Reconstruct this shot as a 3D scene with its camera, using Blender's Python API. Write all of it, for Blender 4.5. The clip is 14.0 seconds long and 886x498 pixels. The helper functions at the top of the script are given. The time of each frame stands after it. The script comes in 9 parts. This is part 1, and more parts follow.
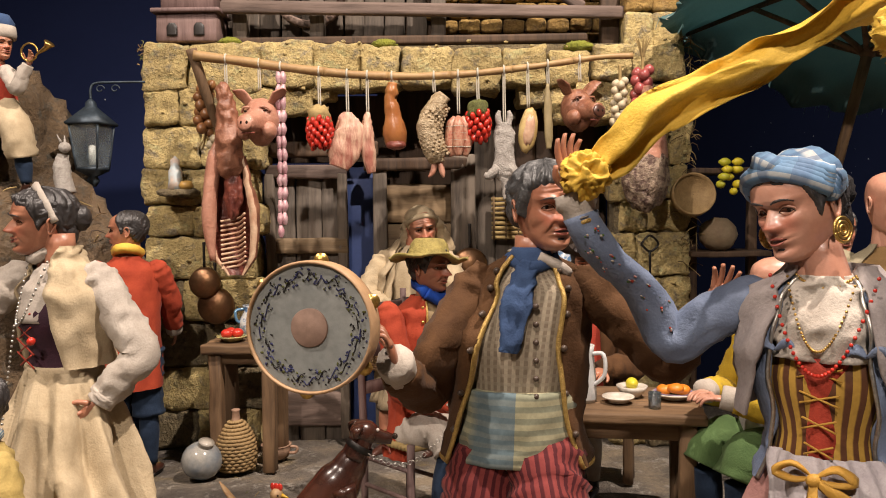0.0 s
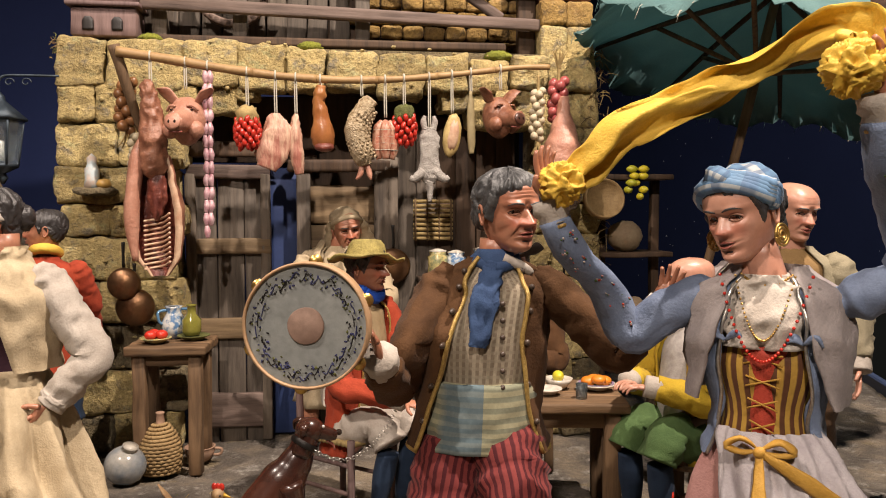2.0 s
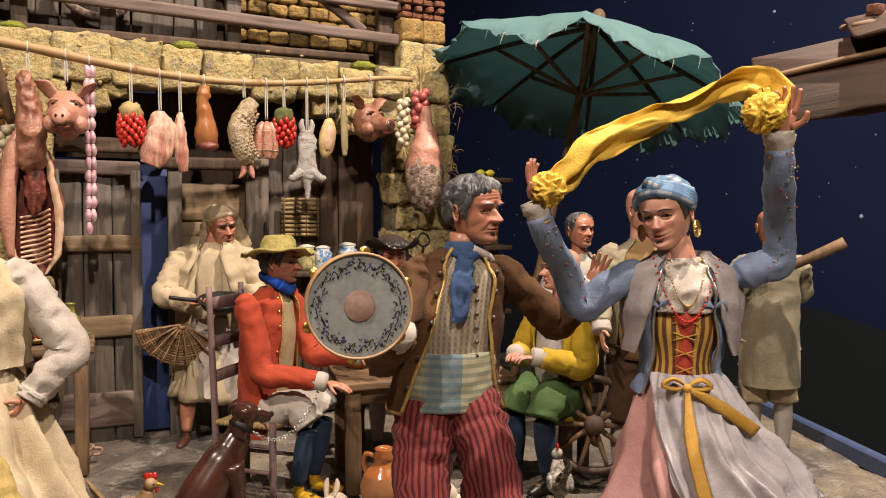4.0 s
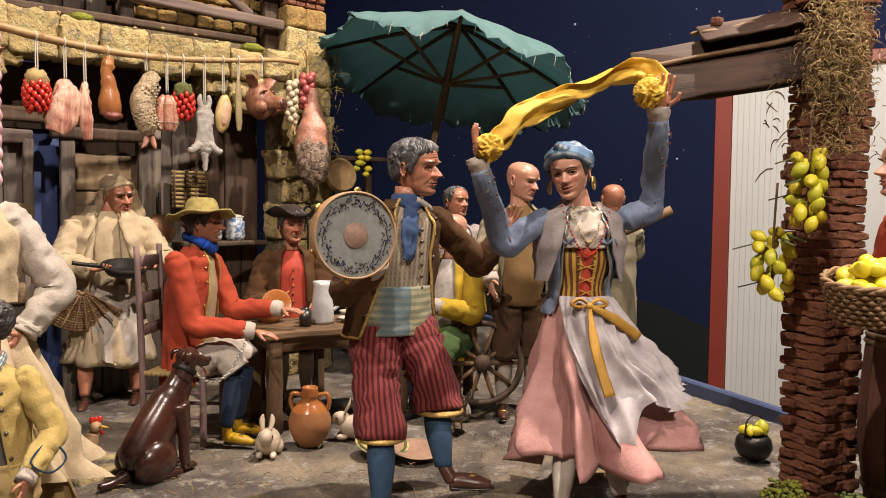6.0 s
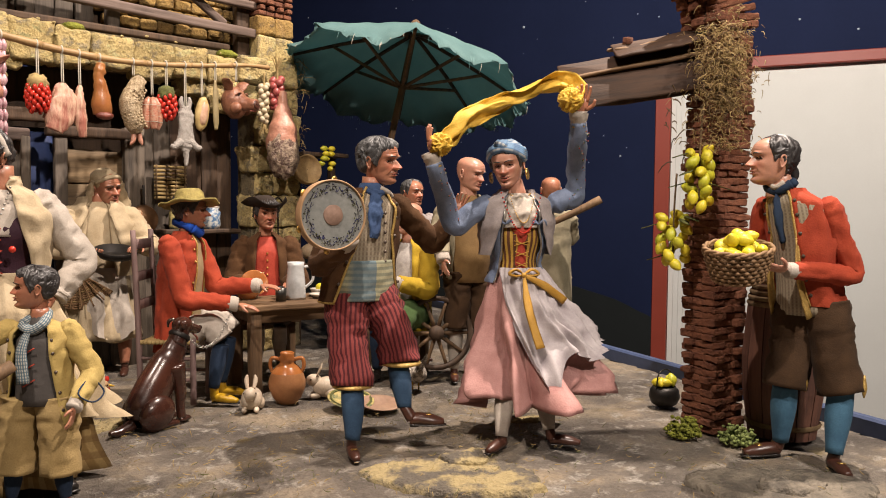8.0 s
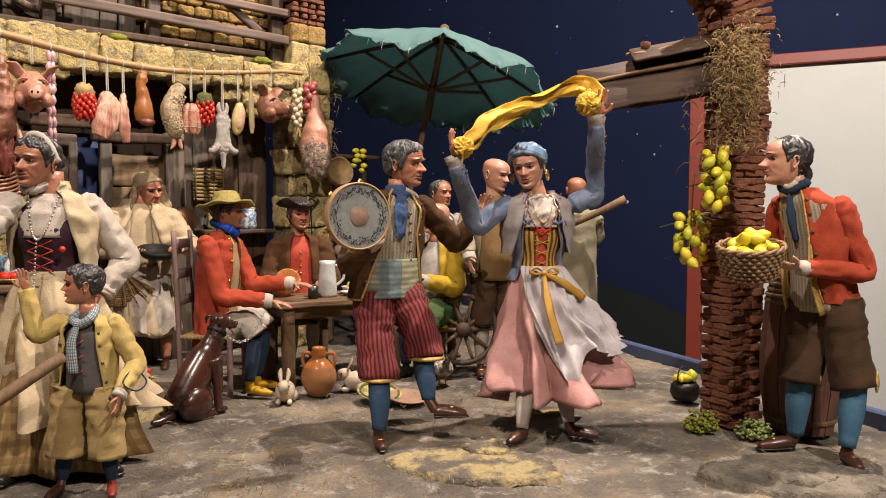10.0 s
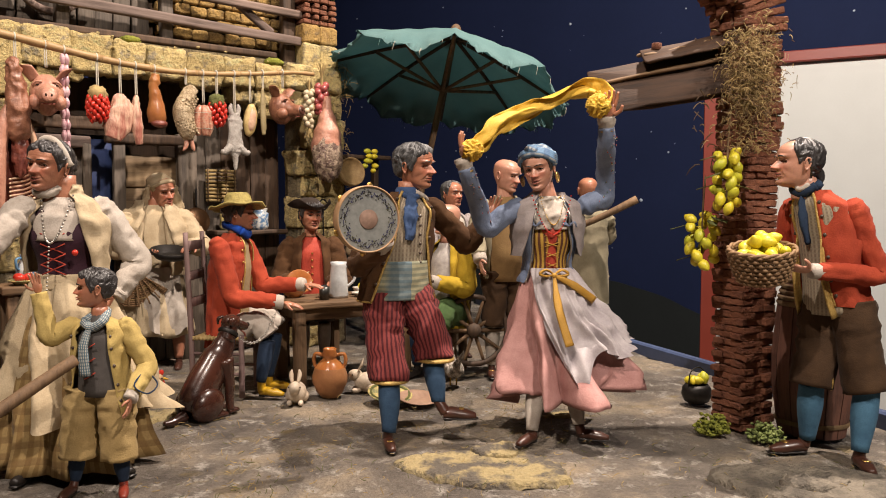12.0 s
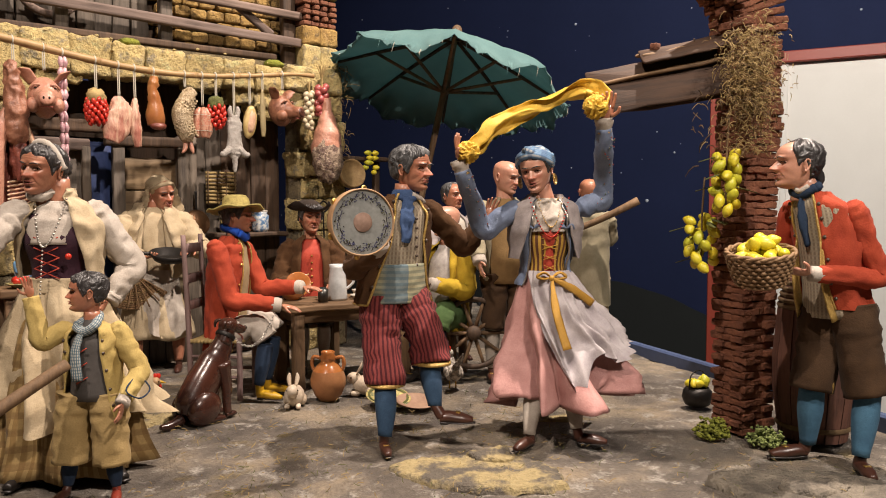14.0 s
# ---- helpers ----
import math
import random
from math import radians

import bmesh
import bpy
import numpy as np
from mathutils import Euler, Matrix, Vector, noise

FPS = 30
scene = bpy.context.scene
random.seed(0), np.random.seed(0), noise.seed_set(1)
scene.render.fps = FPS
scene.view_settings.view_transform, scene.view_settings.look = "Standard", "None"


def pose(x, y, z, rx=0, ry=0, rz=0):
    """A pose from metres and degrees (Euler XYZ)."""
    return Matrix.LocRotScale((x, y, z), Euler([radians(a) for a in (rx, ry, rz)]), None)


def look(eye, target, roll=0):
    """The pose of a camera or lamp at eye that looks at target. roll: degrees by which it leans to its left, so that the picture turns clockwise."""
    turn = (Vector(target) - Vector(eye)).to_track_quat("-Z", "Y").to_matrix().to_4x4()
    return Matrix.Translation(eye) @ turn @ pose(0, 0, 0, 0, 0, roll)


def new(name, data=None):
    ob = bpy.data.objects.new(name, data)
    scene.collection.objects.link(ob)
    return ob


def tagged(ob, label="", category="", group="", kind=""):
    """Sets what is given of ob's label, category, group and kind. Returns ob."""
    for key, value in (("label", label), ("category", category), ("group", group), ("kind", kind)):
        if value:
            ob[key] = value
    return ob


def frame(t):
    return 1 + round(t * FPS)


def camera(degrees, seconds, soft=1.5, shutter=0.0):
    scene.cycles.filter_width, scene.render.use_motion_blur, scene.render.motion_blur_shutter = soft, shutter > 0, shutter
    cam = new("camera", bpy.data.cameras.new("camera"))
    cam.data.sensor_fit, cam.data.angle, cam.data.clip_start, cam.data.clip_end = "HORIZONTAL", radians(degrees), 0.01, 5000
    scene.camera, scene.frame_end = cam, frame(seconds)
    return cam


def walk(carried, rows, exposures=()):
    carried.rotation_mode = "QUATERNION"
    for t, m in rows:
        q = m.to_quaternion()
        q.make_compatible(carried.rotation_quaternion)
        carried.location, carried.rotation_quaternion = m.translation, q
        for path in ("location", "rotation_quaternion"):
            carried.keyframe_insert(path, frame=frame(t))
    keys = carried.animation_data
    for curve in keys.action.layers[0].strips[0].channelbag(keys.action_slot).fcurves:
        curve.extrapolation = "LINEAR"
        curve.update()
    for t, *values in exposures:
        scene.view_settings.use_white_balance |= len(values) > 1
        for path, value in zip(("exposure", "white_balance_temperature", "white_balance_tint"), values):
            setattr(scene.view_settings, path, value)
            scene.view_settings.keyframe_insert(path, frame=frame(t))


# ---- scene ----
cam = camera(58.6, 14.0, 1.0)
PATH = [
    (0, (0.1668, 0.1507, 0.3327), (-0.0694, 2.1345, 0.2381), -0.57),
    (0.5, (0.1616, 0.1534, 0.3268), (-0.0536, 2.1396, 0.2322), -0.54),
    (1, (0.1446, 0.1475, 0.3278), (-0.0155, 2.1388, 0.2326), -0.47),
    (1.5, (0.1257, 0.1336, 0.3313), (0.0597, 2.1303, 0.2368), -0.34),
    (2, (0.1089, 0.1168, 0.3358), (0.1709, 2.1135, 0.2389), -0.07),
    (2.5, (0.0839, 0.0938, 0.3370), (0.2900, 2.0808, 0.2404), 0.15),
    (3, (0.0348, 0.0796, 0.3358), (0.3920, 2.0450, 0.2377), 0.28),
    (3.2, (0.0180, 0.0719, 0.3409), (0.4343, 2.0255, 0.2419), 0.28),
    (5.3, (-0.2222, 0.0106, 0.3211), (0.7819, 1.7372, 0.2180), 0.48),
    (5.5, (-0.2293, 0.0024, 0.3178), (0.8041, 1.7117, 0.2152), 0.54),
    (6, (-0.2564, -0.0139, 0.2927), (0.8620, 1.6413, 0.1941), 0.63),
    (6.5, (-0.2817, -0.0302, 0.2866), (0.8999, 1.5803, 0.1865), 0.57),
    (7, (-0.3101, -0.0707, 0.2788), (0.9059, 1.5140, 0.1774), 0.55),
    (7.5, (-0.3403, -0.1159, 0.2762), (0.8857, 1.4608, 0.1719), 0.47),
    (8, (-0.3512, -0.1428, 0.2790), (0.8607, 1.4448, 0.1757), 0.44),
    (10.5, (-0.3611, -0.1877, 0.2826), (0.7635, 1.4626, 0.1740), 0.14),
    (11, (-0.3581, -0.1896, 0.2846), (0.7594, 1.4654, 0.1740), 0.13),
    (11.5, (-0.3551, -0.1876, 0.2844), (0.7580, 1.4703, 0.1729), 0.12),
    (12, (-0.3569, -0.1874, 0.2875), (0.7501, 1.4744, 0.1740), 0.10),
    (12.5, (-0.3519, -0.1884, 0.2873), (0.7495, 1.4771, 0.1739), -0.01),
    (13, (-0.3510, -0.1845, 0.2861), (0.7478, 1.4829, 0.1737), -0.02),
    (13.5, (-0.3459, -0.1864, 0.2869), (0.7498, 1.4829, 0.1746), -0.02),
    (14, (-0.3418, -0.1893, 0.2899), (0.7490, 1.4832, 0.1776), -0.03),
]
walk(cam, [(t, look(eye, target, roll)) for t, eye, target, roll in PATH], [(0, -0.13), (2, -0.10), (3.2, -0.05), (5.3, 0.0), (14, 0.0)])
# ---- light ----
world = bpy.data.worlds.new("world")
scene.world = world
world.use_nodes = True
world.node_tree.nodes["Background"].inputs[0].default_value = (0.9, 0.93, 1.0, 1)
world.node_tree.nodes["Background"].inputs[1].default_value = 0.035


def spot(name, eye, target, watts, size, cone, blend, kelvin_rgb):
    lamp = bpy.data.lights.new(name, "SPOT")
    lamp.energy, lamp.color = watts, kelvin_rgb
    lamp.shadow_soft_size, lamp.spot_size, lamp.spot_blend = size, radians(cone), blend
    ob = new(name, lamp)
    ob.matrix_world = look(eye, target)
    return ob


WARM = (1.0, 0.84, 0.725)
spot("ceiling_spot_right", (0.70, 0.46, 1.82), (0.10, 0.80, 0.2), 228, 0.02, 84, 0.6, WARM)
spot("ceiling_spot_left", (-0.80, 0.05, 1.82), (-0.04, 0.70, 0.08), 120, 0.02, 78, 0.6, WARM)
spot("ceiling_spot_front", (0.0, -1.25, 1.75), (0.04, 1.0, 0.40), 150, 0.03, 62, 0.7, WARM)
# added fill lamp, no known fixture: brightens pillar, seller and right floor
spot("ceiling_spot_wall", (0.2, -0.95, 1.8), (0.87, 0.25, 0.2), 66, 0.05, 42, 0.7, (1.0, 0.93, 0.84))
# added fill lamp, no known fixture: brightens the white door and navy wall
spot("gallery_wall_spot", (1.35, 0.75, 1.85), (3.0, 2.45, 0.5), 370, 0.08, 124, 0.7, (1.0, 0.93, 0.84))

# ---- materials ----
MATS = {}


def shader(name):
    m = bpy.data.materials.new(name)
    m.use_nodes = True
    nt = m.node_tree
    return m, nt, nt.nodes["Principled BSDF"]


def link(nt, a, b):
    nt.links.new(a, b)


def coords(nt, kind="Object", scale=(1, 1, 1)):
    tc = nt.nodes.new("ShaderNodeTexCoord")
    mp = nt.nodes.new("ShaderNodeMapping")
    mp.inputs["Scale"].default_value = scale
    link(nt, tc.outputs[kind], mp.inputs["Vector"])
    return mp.outputs["Vector"]


def noise_tex(nt, vec, scale, detail=4, rough=0.6):
    n = nt.nodes.new("ShaderNodeTexNoise")
    n.inputs["Scale"].default_value, n.inputs["Detail"].default_value, n.inputs["Roughness"].default_value = scale, detail, rough
    link(nt, vec, n.inputs["Vector"])
    return n.outputs["Fac"]


def ramp(nt, fac, stops):
    r = nt.nodes.new("ShaderNodeValToRGB")
    els = r.color_ramp.elements
    while len(els) < len(stops):
        els.new(0.5)
    for e, (p, c) in zip(els, stops):
        e.position, e.color = p, (*c, 1) if len(c) == 3 else c
    link(nt, fac, r.inputs["Fac"])
    return r.outputs["Color"]


def mixc(nt, fac, a, b, mode="MIX"):
    n = nt.nodes.new("ShaderNodeMix")
    n.data_type, n.blend_type = "RGBA", mode
    if isinstance(fac, float):
        n.inputs["Factor"].default_value = fac
    else:
        link(nt, fac, n.inputs["Factor"])
    for s, x in ((n.inputs[6], a), (n.inputs[7], b)):
        if isinstance(x, tuple):
            s.default_value = (*x, 1)
        else:
            link(nt, x, s)
    return n.outputs[2]


def bump(nt, bsdf, height, strength, distance):
    b = nt.nodes.new("ShaderNodeBump")
    b.inputs["Strength"].default_value, b.inputs["Distance"].default_value = strength, distance
    link(nt, height, b.inputs["Height"])
    link(nt, b.outputs["Normal"], bsdf.inputs["Normal"])


def tint(c, k):
    return tuple(min(1.0, x * k) for x in c)


def surface(name, c, c2=None, rough=0.7, big=18, fine=160, bumps=0.5, dist=0.0012, metal=0.0, squash=(1, 1, 1), spread=0.22, detail=5, sheen=0.0, coat=0.0, crease=0.0, spec=0.5, grain=0.6, relief=1.0, folds=42):
    """A plain procedural surface: two colours mixed by a coarse noise, a fine grain and relief."""
    if name in MATS:
        return MATS[name]
    m, nt, b = shader(name)
    vec = coords(nt, "Object", squash)
    a = noise_tex(nt, vec, big, detail)
    g = noise_tex(nt, vec, fine, 4)
    base = ramp(nt, a, [(0.5 - spread, c2 or tint(c, 0.72)), (0.5 + spread, c)])
    speck = ramp(nt, g, [(0.25, (0.62, 0.62, 0.62)), (0.75, (1, 1, 1))])
    col = mixc(nt, grain, base, speck, "MULTIPLY")
    link(nt, col, b.inputs["Base Color"])
    b.inputs["Roughness"].default_value, b.inputs["Metallic"].default_value = rough, metal
    b.inputs["Sheen Weight"].default_value, b.inputs["Coat Weight"].default_value = sheen, coat
    add = nt.nodes.new("ShaderNodeMath")
    add.operation = "MULTIPLY_ADD"
    link(nt, a, add.inputs[0])
    add.inputs[1].default_value = 0.6
    low = nt.nodes.new("ShaderNodeMath")
    low.operation = "MULTIPLY"
    link(nt, g, low.inputs[0])
    low.inputs[1].default_value = relief
    link(nt, low.outputs[0], add.inputs[2])
    height = add.outputs[0]
    b.inputs["Specular IOR Level"].default_value = spec
    if crease:
        r = nt.nodes.new("ShaderNodeTexNoise")
        r.noise_type = "RIDGED_MULTIFRACTAL"
        r.inputs["Scale"].default_value, r.inputs["Detail"].default_value = folds, 2
        link(nt, coords(nt, "Object", (1, 1, 0.55)), r.inputs["Vector"])
        more = nt.nodes.new("ShaderNodeMath")
        more.operation = "MULTIPLY_ADD"
        link(nt, r.outputs["Fac"], more.inputs[0])
        more.inputs[1].default_value = crease
        link(nt, height, more.inputs[2])
        height = more.outputs[0]
    bump(nt, b, height, bumps, dist)
    MATS[name] = m
    return m


def cloth(name, c, c2=None, rough=0.85, weave=1500, fold=55, sheen=0.25):
    return surface(name, c, c2 or tint(c, 0.75), rough, 48, weave / 2.4, 0.85, 0.0024, sheen=0.03, spread=0.26, crease=0.75, spec=0.2, grain=0.45, relief=0.22, folds=27)


def striped(name, c1, c2, repeat, axis=0, width=0.5, rough=0.85, c3=None, repeat3=3.0):
    """Woven stripes that run along (axis 0) or round (axis 1) a garment."""
    if name in MATS:
        return MATS[name]
    m, nt, b = shader(name)
    uv = nt.nodes.new("ShaderNodeTexCoord").outputs["UV"]
    sep = nt.nodes.new("ShaderNodeSeparateXYZ")
    link(nt, uv, sep.inputs[0])

    def band(ax, rep, w):
        mul = nt.nodes.new("ShaderNodeMath")
        mul.operation = "MULTIPLY"
        link(nt, sep.outputs[ax], mul.inputs[0])
        mul.inputs[1].default_value = rep
        fr = nt.nodes.new("ShaderNodeMath")
        fr.operation = "FRACT"
        link(nt, mul.outputs[0], fr.inputs[0])
        return ramp(nt, fr.outputs[0], [(0.0, (0, 0, 0)), (w - 0.06, (0, 0, 0)), (w + 0.06, (1, 1, 1)), (0.97, (1, 1, 1))])

    col = mixc(nt, band(axis, repeat, width), c1, c2)
    if c3:
        col = mixc(nt, band(1 - axis, repeat3, 0.6), col, mixc(nt, 0.65, col, c3))
    vec = coords(nt)
    g = noise_tex(nt, vec, 420, 3)
    a = noise_tex(nt, vec, 40, 4)
    b.inputs["Specular IOR Level"].default_value = 0.2
    col = mixc(nt, 0.5, col, ramp(nt, g, [(0.25, (0.55, 0.55, 0.55)), (0.75, (1, 1, 1))]), "MULTIPLY")
    col = mixc(nt, 0.5, col, ramp(nt, a, [(0.3, (0.6, 0.58, 0.55)), (0.7, (1, 1, 1))]), "MULTIPLY")
    link(nt, col, b.inputs["Base Color"])
    b.inputs["Roughness"].default_value, b.inputs["Sheen Weight"].default_value = rough, 0.04
    r = nt.nodes.new("ShaderNodeTexNoise")
    r.noise_type = "RIDGED_MULTIFRACTAL"
    r.inputs["Scale"].default_value, r.inputs["Detail"].default_value = 27, 2
    link(nt, coords(nt, "Object", (1, 1, 0.55)), r.inputs["Vector"])
    more = nt.nodes.new("ShaderNodeMath")
    link(nt, r.outputs["Fac"], more.inputs[0])
    bump(nt, b, more.outputs[0], 0.85, 0.0021)
    MATS[name] = m
    return m


def wood(name, c, c2, axis=2, rough=0.75, scale=1.0):
    if name in MATS:
        return MATS[name]
    m, nt, b = shader(name)
    sq = [26, 26, 26]
    sq[axis] = 2.2
    info = nt.nodes.new("ShaderNodeObjectInfo")
    vec = coords(nt, "Object", tuple(s * scale for s in sq))
    off = nt.nodes.new("ShaderNodeVectorMath")
    off.operation = "MULTIPLY_ADD"
    link(nt, info.outputs["Random"], off.inputs[0])
    off.inputs[1].default_value = (37, 91, 53)
    link(nt, vec, off.inputs[2])
    g = noise_tex(nt, off.outputs[0], 5, 6, 0.65)
    a = noise_tex(nt, coords(nt), 9, 4)
    col = ramp(nt, g, [(0.28, c2), (0.52, c), (0.72, tint(c, 1.25))])
    col = mixc(nt, 0.75, col, ramp(nt, a, [(0.3, (0.5, 0.48, 0.46)), (0.65, (1, 1, 1))]), "MULTIPLY")
    vary = ramp(nt, info.outputs["Random"], [(0, (0.72, 0.72, 0.74)), (1, (1.0, 0.97, 0.93))])
    col = mixc(nt, 0.8, col, vary, "MULTIPLY")
    link(nt, col, b.inputs["Base Color"])
    b.inputs["Roughness"].default_value = rough
    bump(nt, b, g, 0.7, 0.0014)
    MATS[name] = m
    return m


def stone(name, c, c2, c3):
    if name in MATS:
        return MATS[name]
    m, nt, b = shader(name)
    info = nt.nodes.new("ShaderNodeObjectInfo")
    vec = coords(nt)
    a = noise_tex(nt, vec, 24, 6, 0.7)
    f = noise_tex(nt, vec, 190, 5, 0.7)
    s = noise_tex(nt, vec, 60, 5, 0.7)
    col = ramp(nt, a, [(0.3, c2), (0.48, c), (0.7, tint(c, 1.15))])
    col = mixc(nt, ramp(nt, s, [(0.52, (0, 0, 0)), (0.66, (0.9, 0.9, 0.9))]), col, c3)
    crust = noise_tex(nt, coords(nt, "Object", (1, 1, 1.4)), 42, 6, 0.75)
    col = mixc(nt, ramp(nt, crust, [(0.55, (0, 0, 0)), (0.66, (0.7, 0.7, 0.7))]), col, tuple(min(0.6, x * 1.1 + 0.08) for x in c))
    col = mixc(nt, 0.75, col, ramp(nt, f, [(0.3, (0.45, 0.43, 0.4)), (0.62, (1, 1, 1))]), "MULTIPLY")
    vary = ramp(nt, info.outputs["Random"], [(0, (0.7, 0.68, 0.64)), (0.5, (0.92, 0.9, 0.85)), (1, (1, 1, 1))])
    col = mixc(nt, 1.0, col, vary, "MULTIPLY")
    link(nt, col, b.inputs["Base Color"])
    b.inputs["Roughness"].default_value = 0.9
    add = nt.nodes.new("ShaderNodeMath")
    add.operation = "ADD"
    link(nt, f, add.inputs[0])
    link(nt, s, add.inputs[1])
    bump(nt, b, add.outputs[0], 1.0, 0.006)
    MATS[name] = m
    return m


SKIN = surface("painted_skin", (0.46, 0.215, 0.13), (0.34, 0.13, 0.075), 0.38, 60, 260, 0.45, 0.0014, spread=0.24, coat=0.28, grain=0.35, relief=0.5)
SKIN_PALE = surface("painted_skin_pale", (0.57, 0.31, 0.22), (0.46, 0.21, 0.14), 0.38, 60, 260, 0.35, 0.0012, spread=0.24, coat=0.28, grain=0.35, relief=0.5)
SKIN_DARK = surface("painted_skin_dark", (0.38, 0.165, 0.095), (0.26, 0.10, 0.055), 0.38, 60, 260, 0.5, 0.0016, spread=0.24, coat=0.28, grain=0.35, relief=0.5)


def face_paint(skin):
    """Skin with rosy cheeks and a redder nose, as brushed on by the painter."""
    m = skin.copy()
    m.name = skin.name + "_face"
    nt = m.node_tree
    b = nt.nodes["Principled BSDF"]
    old = b.inputs["Base Color"].links[0].from_socket
    uv = nt.nodes.new("ShaderNodeTexCoord").outputs["UV"]
    col = old
    for u, v, r in ((0.178, 0.44, 0.075), (0.322, 0.44, 0.075), (0.25, 0.44, 0.05)):
        d = nt.nodes.new("ShaderNodeVectorMath")
        d.operation = "DISTANCE"
        link(nt, uv, d.inputs[0])
        d.inputs[1].default_value = (u, v, 0)
        q = nt.nodes.new("ShaderNodeMath")
        q.operation = "DIVIDE"
        link(nt, d.outputs["Value"], q.inputs[0])
        q.inputs[1].default_value = r
        f = ramp(nt, q.outputs[0], [(0.15, (0.5, 0.5, 0.5)), (1.0, (0, 0, 0))])
        col = mixc(nt, f, col, (0.50, 0.13, 0.08))
    link(nt, col, b.inputs["Base Color"])
    return m


FACES = {s.name: face_paint(s) for s in (SKIN, SKIN_PALE, SKIN_DARK)}
LIP = surface("painted_lip", (0.45, 0.14, 0.105), None, 0.4)
EYE = surface("glass_eye", (0.03, 0.02, 0.015), None, 0.12)
EYEWHITE = surface("eye_white", (0.65, 0.6, 0.55), None, 0.2)
HAIR = surface("painted_hair", (0.055, 0.05, 0.05), (0.02, 0.018, 0.018), 0.38, 60, 300, 0.6, 0.0015)
HAIR_GREY = surface("painted_grey_hair", (0.125, 0.125, 0.125), (0.03, 0.03, 0.032), 0.42, 90, 300, 0.6, 0.0015)
LINEN = cloth("cream_linen", (0.56, 0.46, 0.31), (0.38, 0.295, 0.18))
WHITE = cloth("white_linen", (0.54, 0.49, 0.43), (0.36, 0.31, 0.26))
BROWNCOAT = cloth("brown_wool", (0.115, 0.055, 0.022), (0.06, 0.028, 0.012))
BROWNBREECH = cloth("brown_breeches", (0.07, 0.038, 0.018), (0.035, 0.019, 0.010))
REDCOAT = cloth("orange_red_wool", (0.43, 0.068, 0.03), (0.28, 0.038, 0.018))
YELLOWCOAT = cloth("straw_yellow_wool", (0.54, 0.41, 0.15), (0.38, 0.275, 0.09))
TANCLOTH = cloth("tan_breeches", (0.44, 0.32, 0.145), (0.30, 0.21, 0.085))
MUSTARD = cloth("mustard_wool", (0.52, 0.36, 0.03), (0.36, 0.23, 0.02))
GREENCLOTH = cloth("green_wool", (0.10, 0.17, 0.06), (0.055, 0.1, 0.035))
NAVY = cloth("navy_stocking", (0.025, 0.045, 0.085), (0.012, 0.022, 0.045))
TEALSTOCK = cloth("blue_stocking", (0.07, 0.17, 0.26), (0.04, 0.10, 0.17))
DARKSTOCK = cloth("dark_blue_stocking", (0.035, 0.075, 0.135), (0.02, 0.042, 0.08))
BLUECLOTH = cloth("blue_neckcloth", (0.055, 0.10, 0.21), (0.03, 0.055, 0.125))
BRIGHTBLUE = cloth("bright_blue_neckcloth", (0.02, 0.10, 0.55), (0.015, 0.06, 0.35))
DENIM = cloth("pale_blue_silk", (0.21, 0.26, 0.37), (0.12, 0.155, 0.24), 0.6)
PINK = cloth("dusty_pink_silk", (0.50, 0.275, 0.25), (0.34, 0.165, 0.15), 0.55)
SILVER = cloth("silver_white_silk", (0.53, 0.485, 0.485), (0.33, 0.29, 0.31), 0.42)
LILAC = cloth("pale_lilac_shawl", (0.38, 0.335, 0.32), (0.22, 0.19, 0.19), 0.7)
GOLDSILK = cloth("yellow_silk", (0.80, 0.53, 0.09), (0.62, 0.38, 0.04), 0.55)
RIBBON = cloth("ochre_ribbon", (0.52, 0.30, 0.06), (0.38, 0.2, 0.03), 0.5)
REDCLOTH = cloth("red_silk", (0.48, 0.07, 0.04), (0.32, 0.04, 0.025), 0.6)
DARKBODICE = cloth("dark_plum_bodice", (0.06, 0.02, 0.035), (0.025, 0.012, 0.02), 0.7)
VEST = striped("quilted_vest", (0.40, 0.34, 0.25), (0.25, 0.20, 0.145), 46, 0, 0.5, 0.8, (0.35, 0.3, 0.22), 40)
SASH = striped("plaid_sash", (0.42, 0.40, 0.26), (0.26, 0.27, 0.19), 7, 1, 0.5, 0.85, (0.07, 0.15, 0.23), 3)
BREECH = striped("wine_striped_breeches", (0.225, 0.045, 0.042), (0.08, 0.014, 0.018), 28, 0, 0.55)
BODICE = striped("gold_striped_bodice", (0.50, 0.30, 0.06), (0.12, 0.05, 0.025), 26, 0, 0.5, 0.55)
TURBAN = striped("blue_striped_turban", (0.15, 0.27, 0.43), (0.50, 0.54, 0.56), 4, 0, 0.7, 0.6, (0.10, 0.17, 0.3), 7)
CHECK = striped("blue_check_scarf", (0.12, 0.2, 0.25), (0.5, 0.5, 0.45), 14, 0, 0.5, 0.85, (0.08, 0.13, 0.18), 20)
SKIRTCHECK = striped("ochre_check_skirt", (0.40, 0.28, 0.12), (0.28, 0.18, 0.07), 60, 0, 0.5, 0.85, (0.2, 0.12, 0.05), 24)
GOLDTRIM = surface("gold_braid", (0.62, 0.42, 0.13), (0.35, 0.22, 0.06), 0.45, 300, 900, 0.8, 0.001, 0.4)
GOLD = surface("gold", (0.75, 0.5, 0.16), (0.5, 0.3, 0.08), 0.3, 300, 900, 0.3, 0.0005, 0.9)
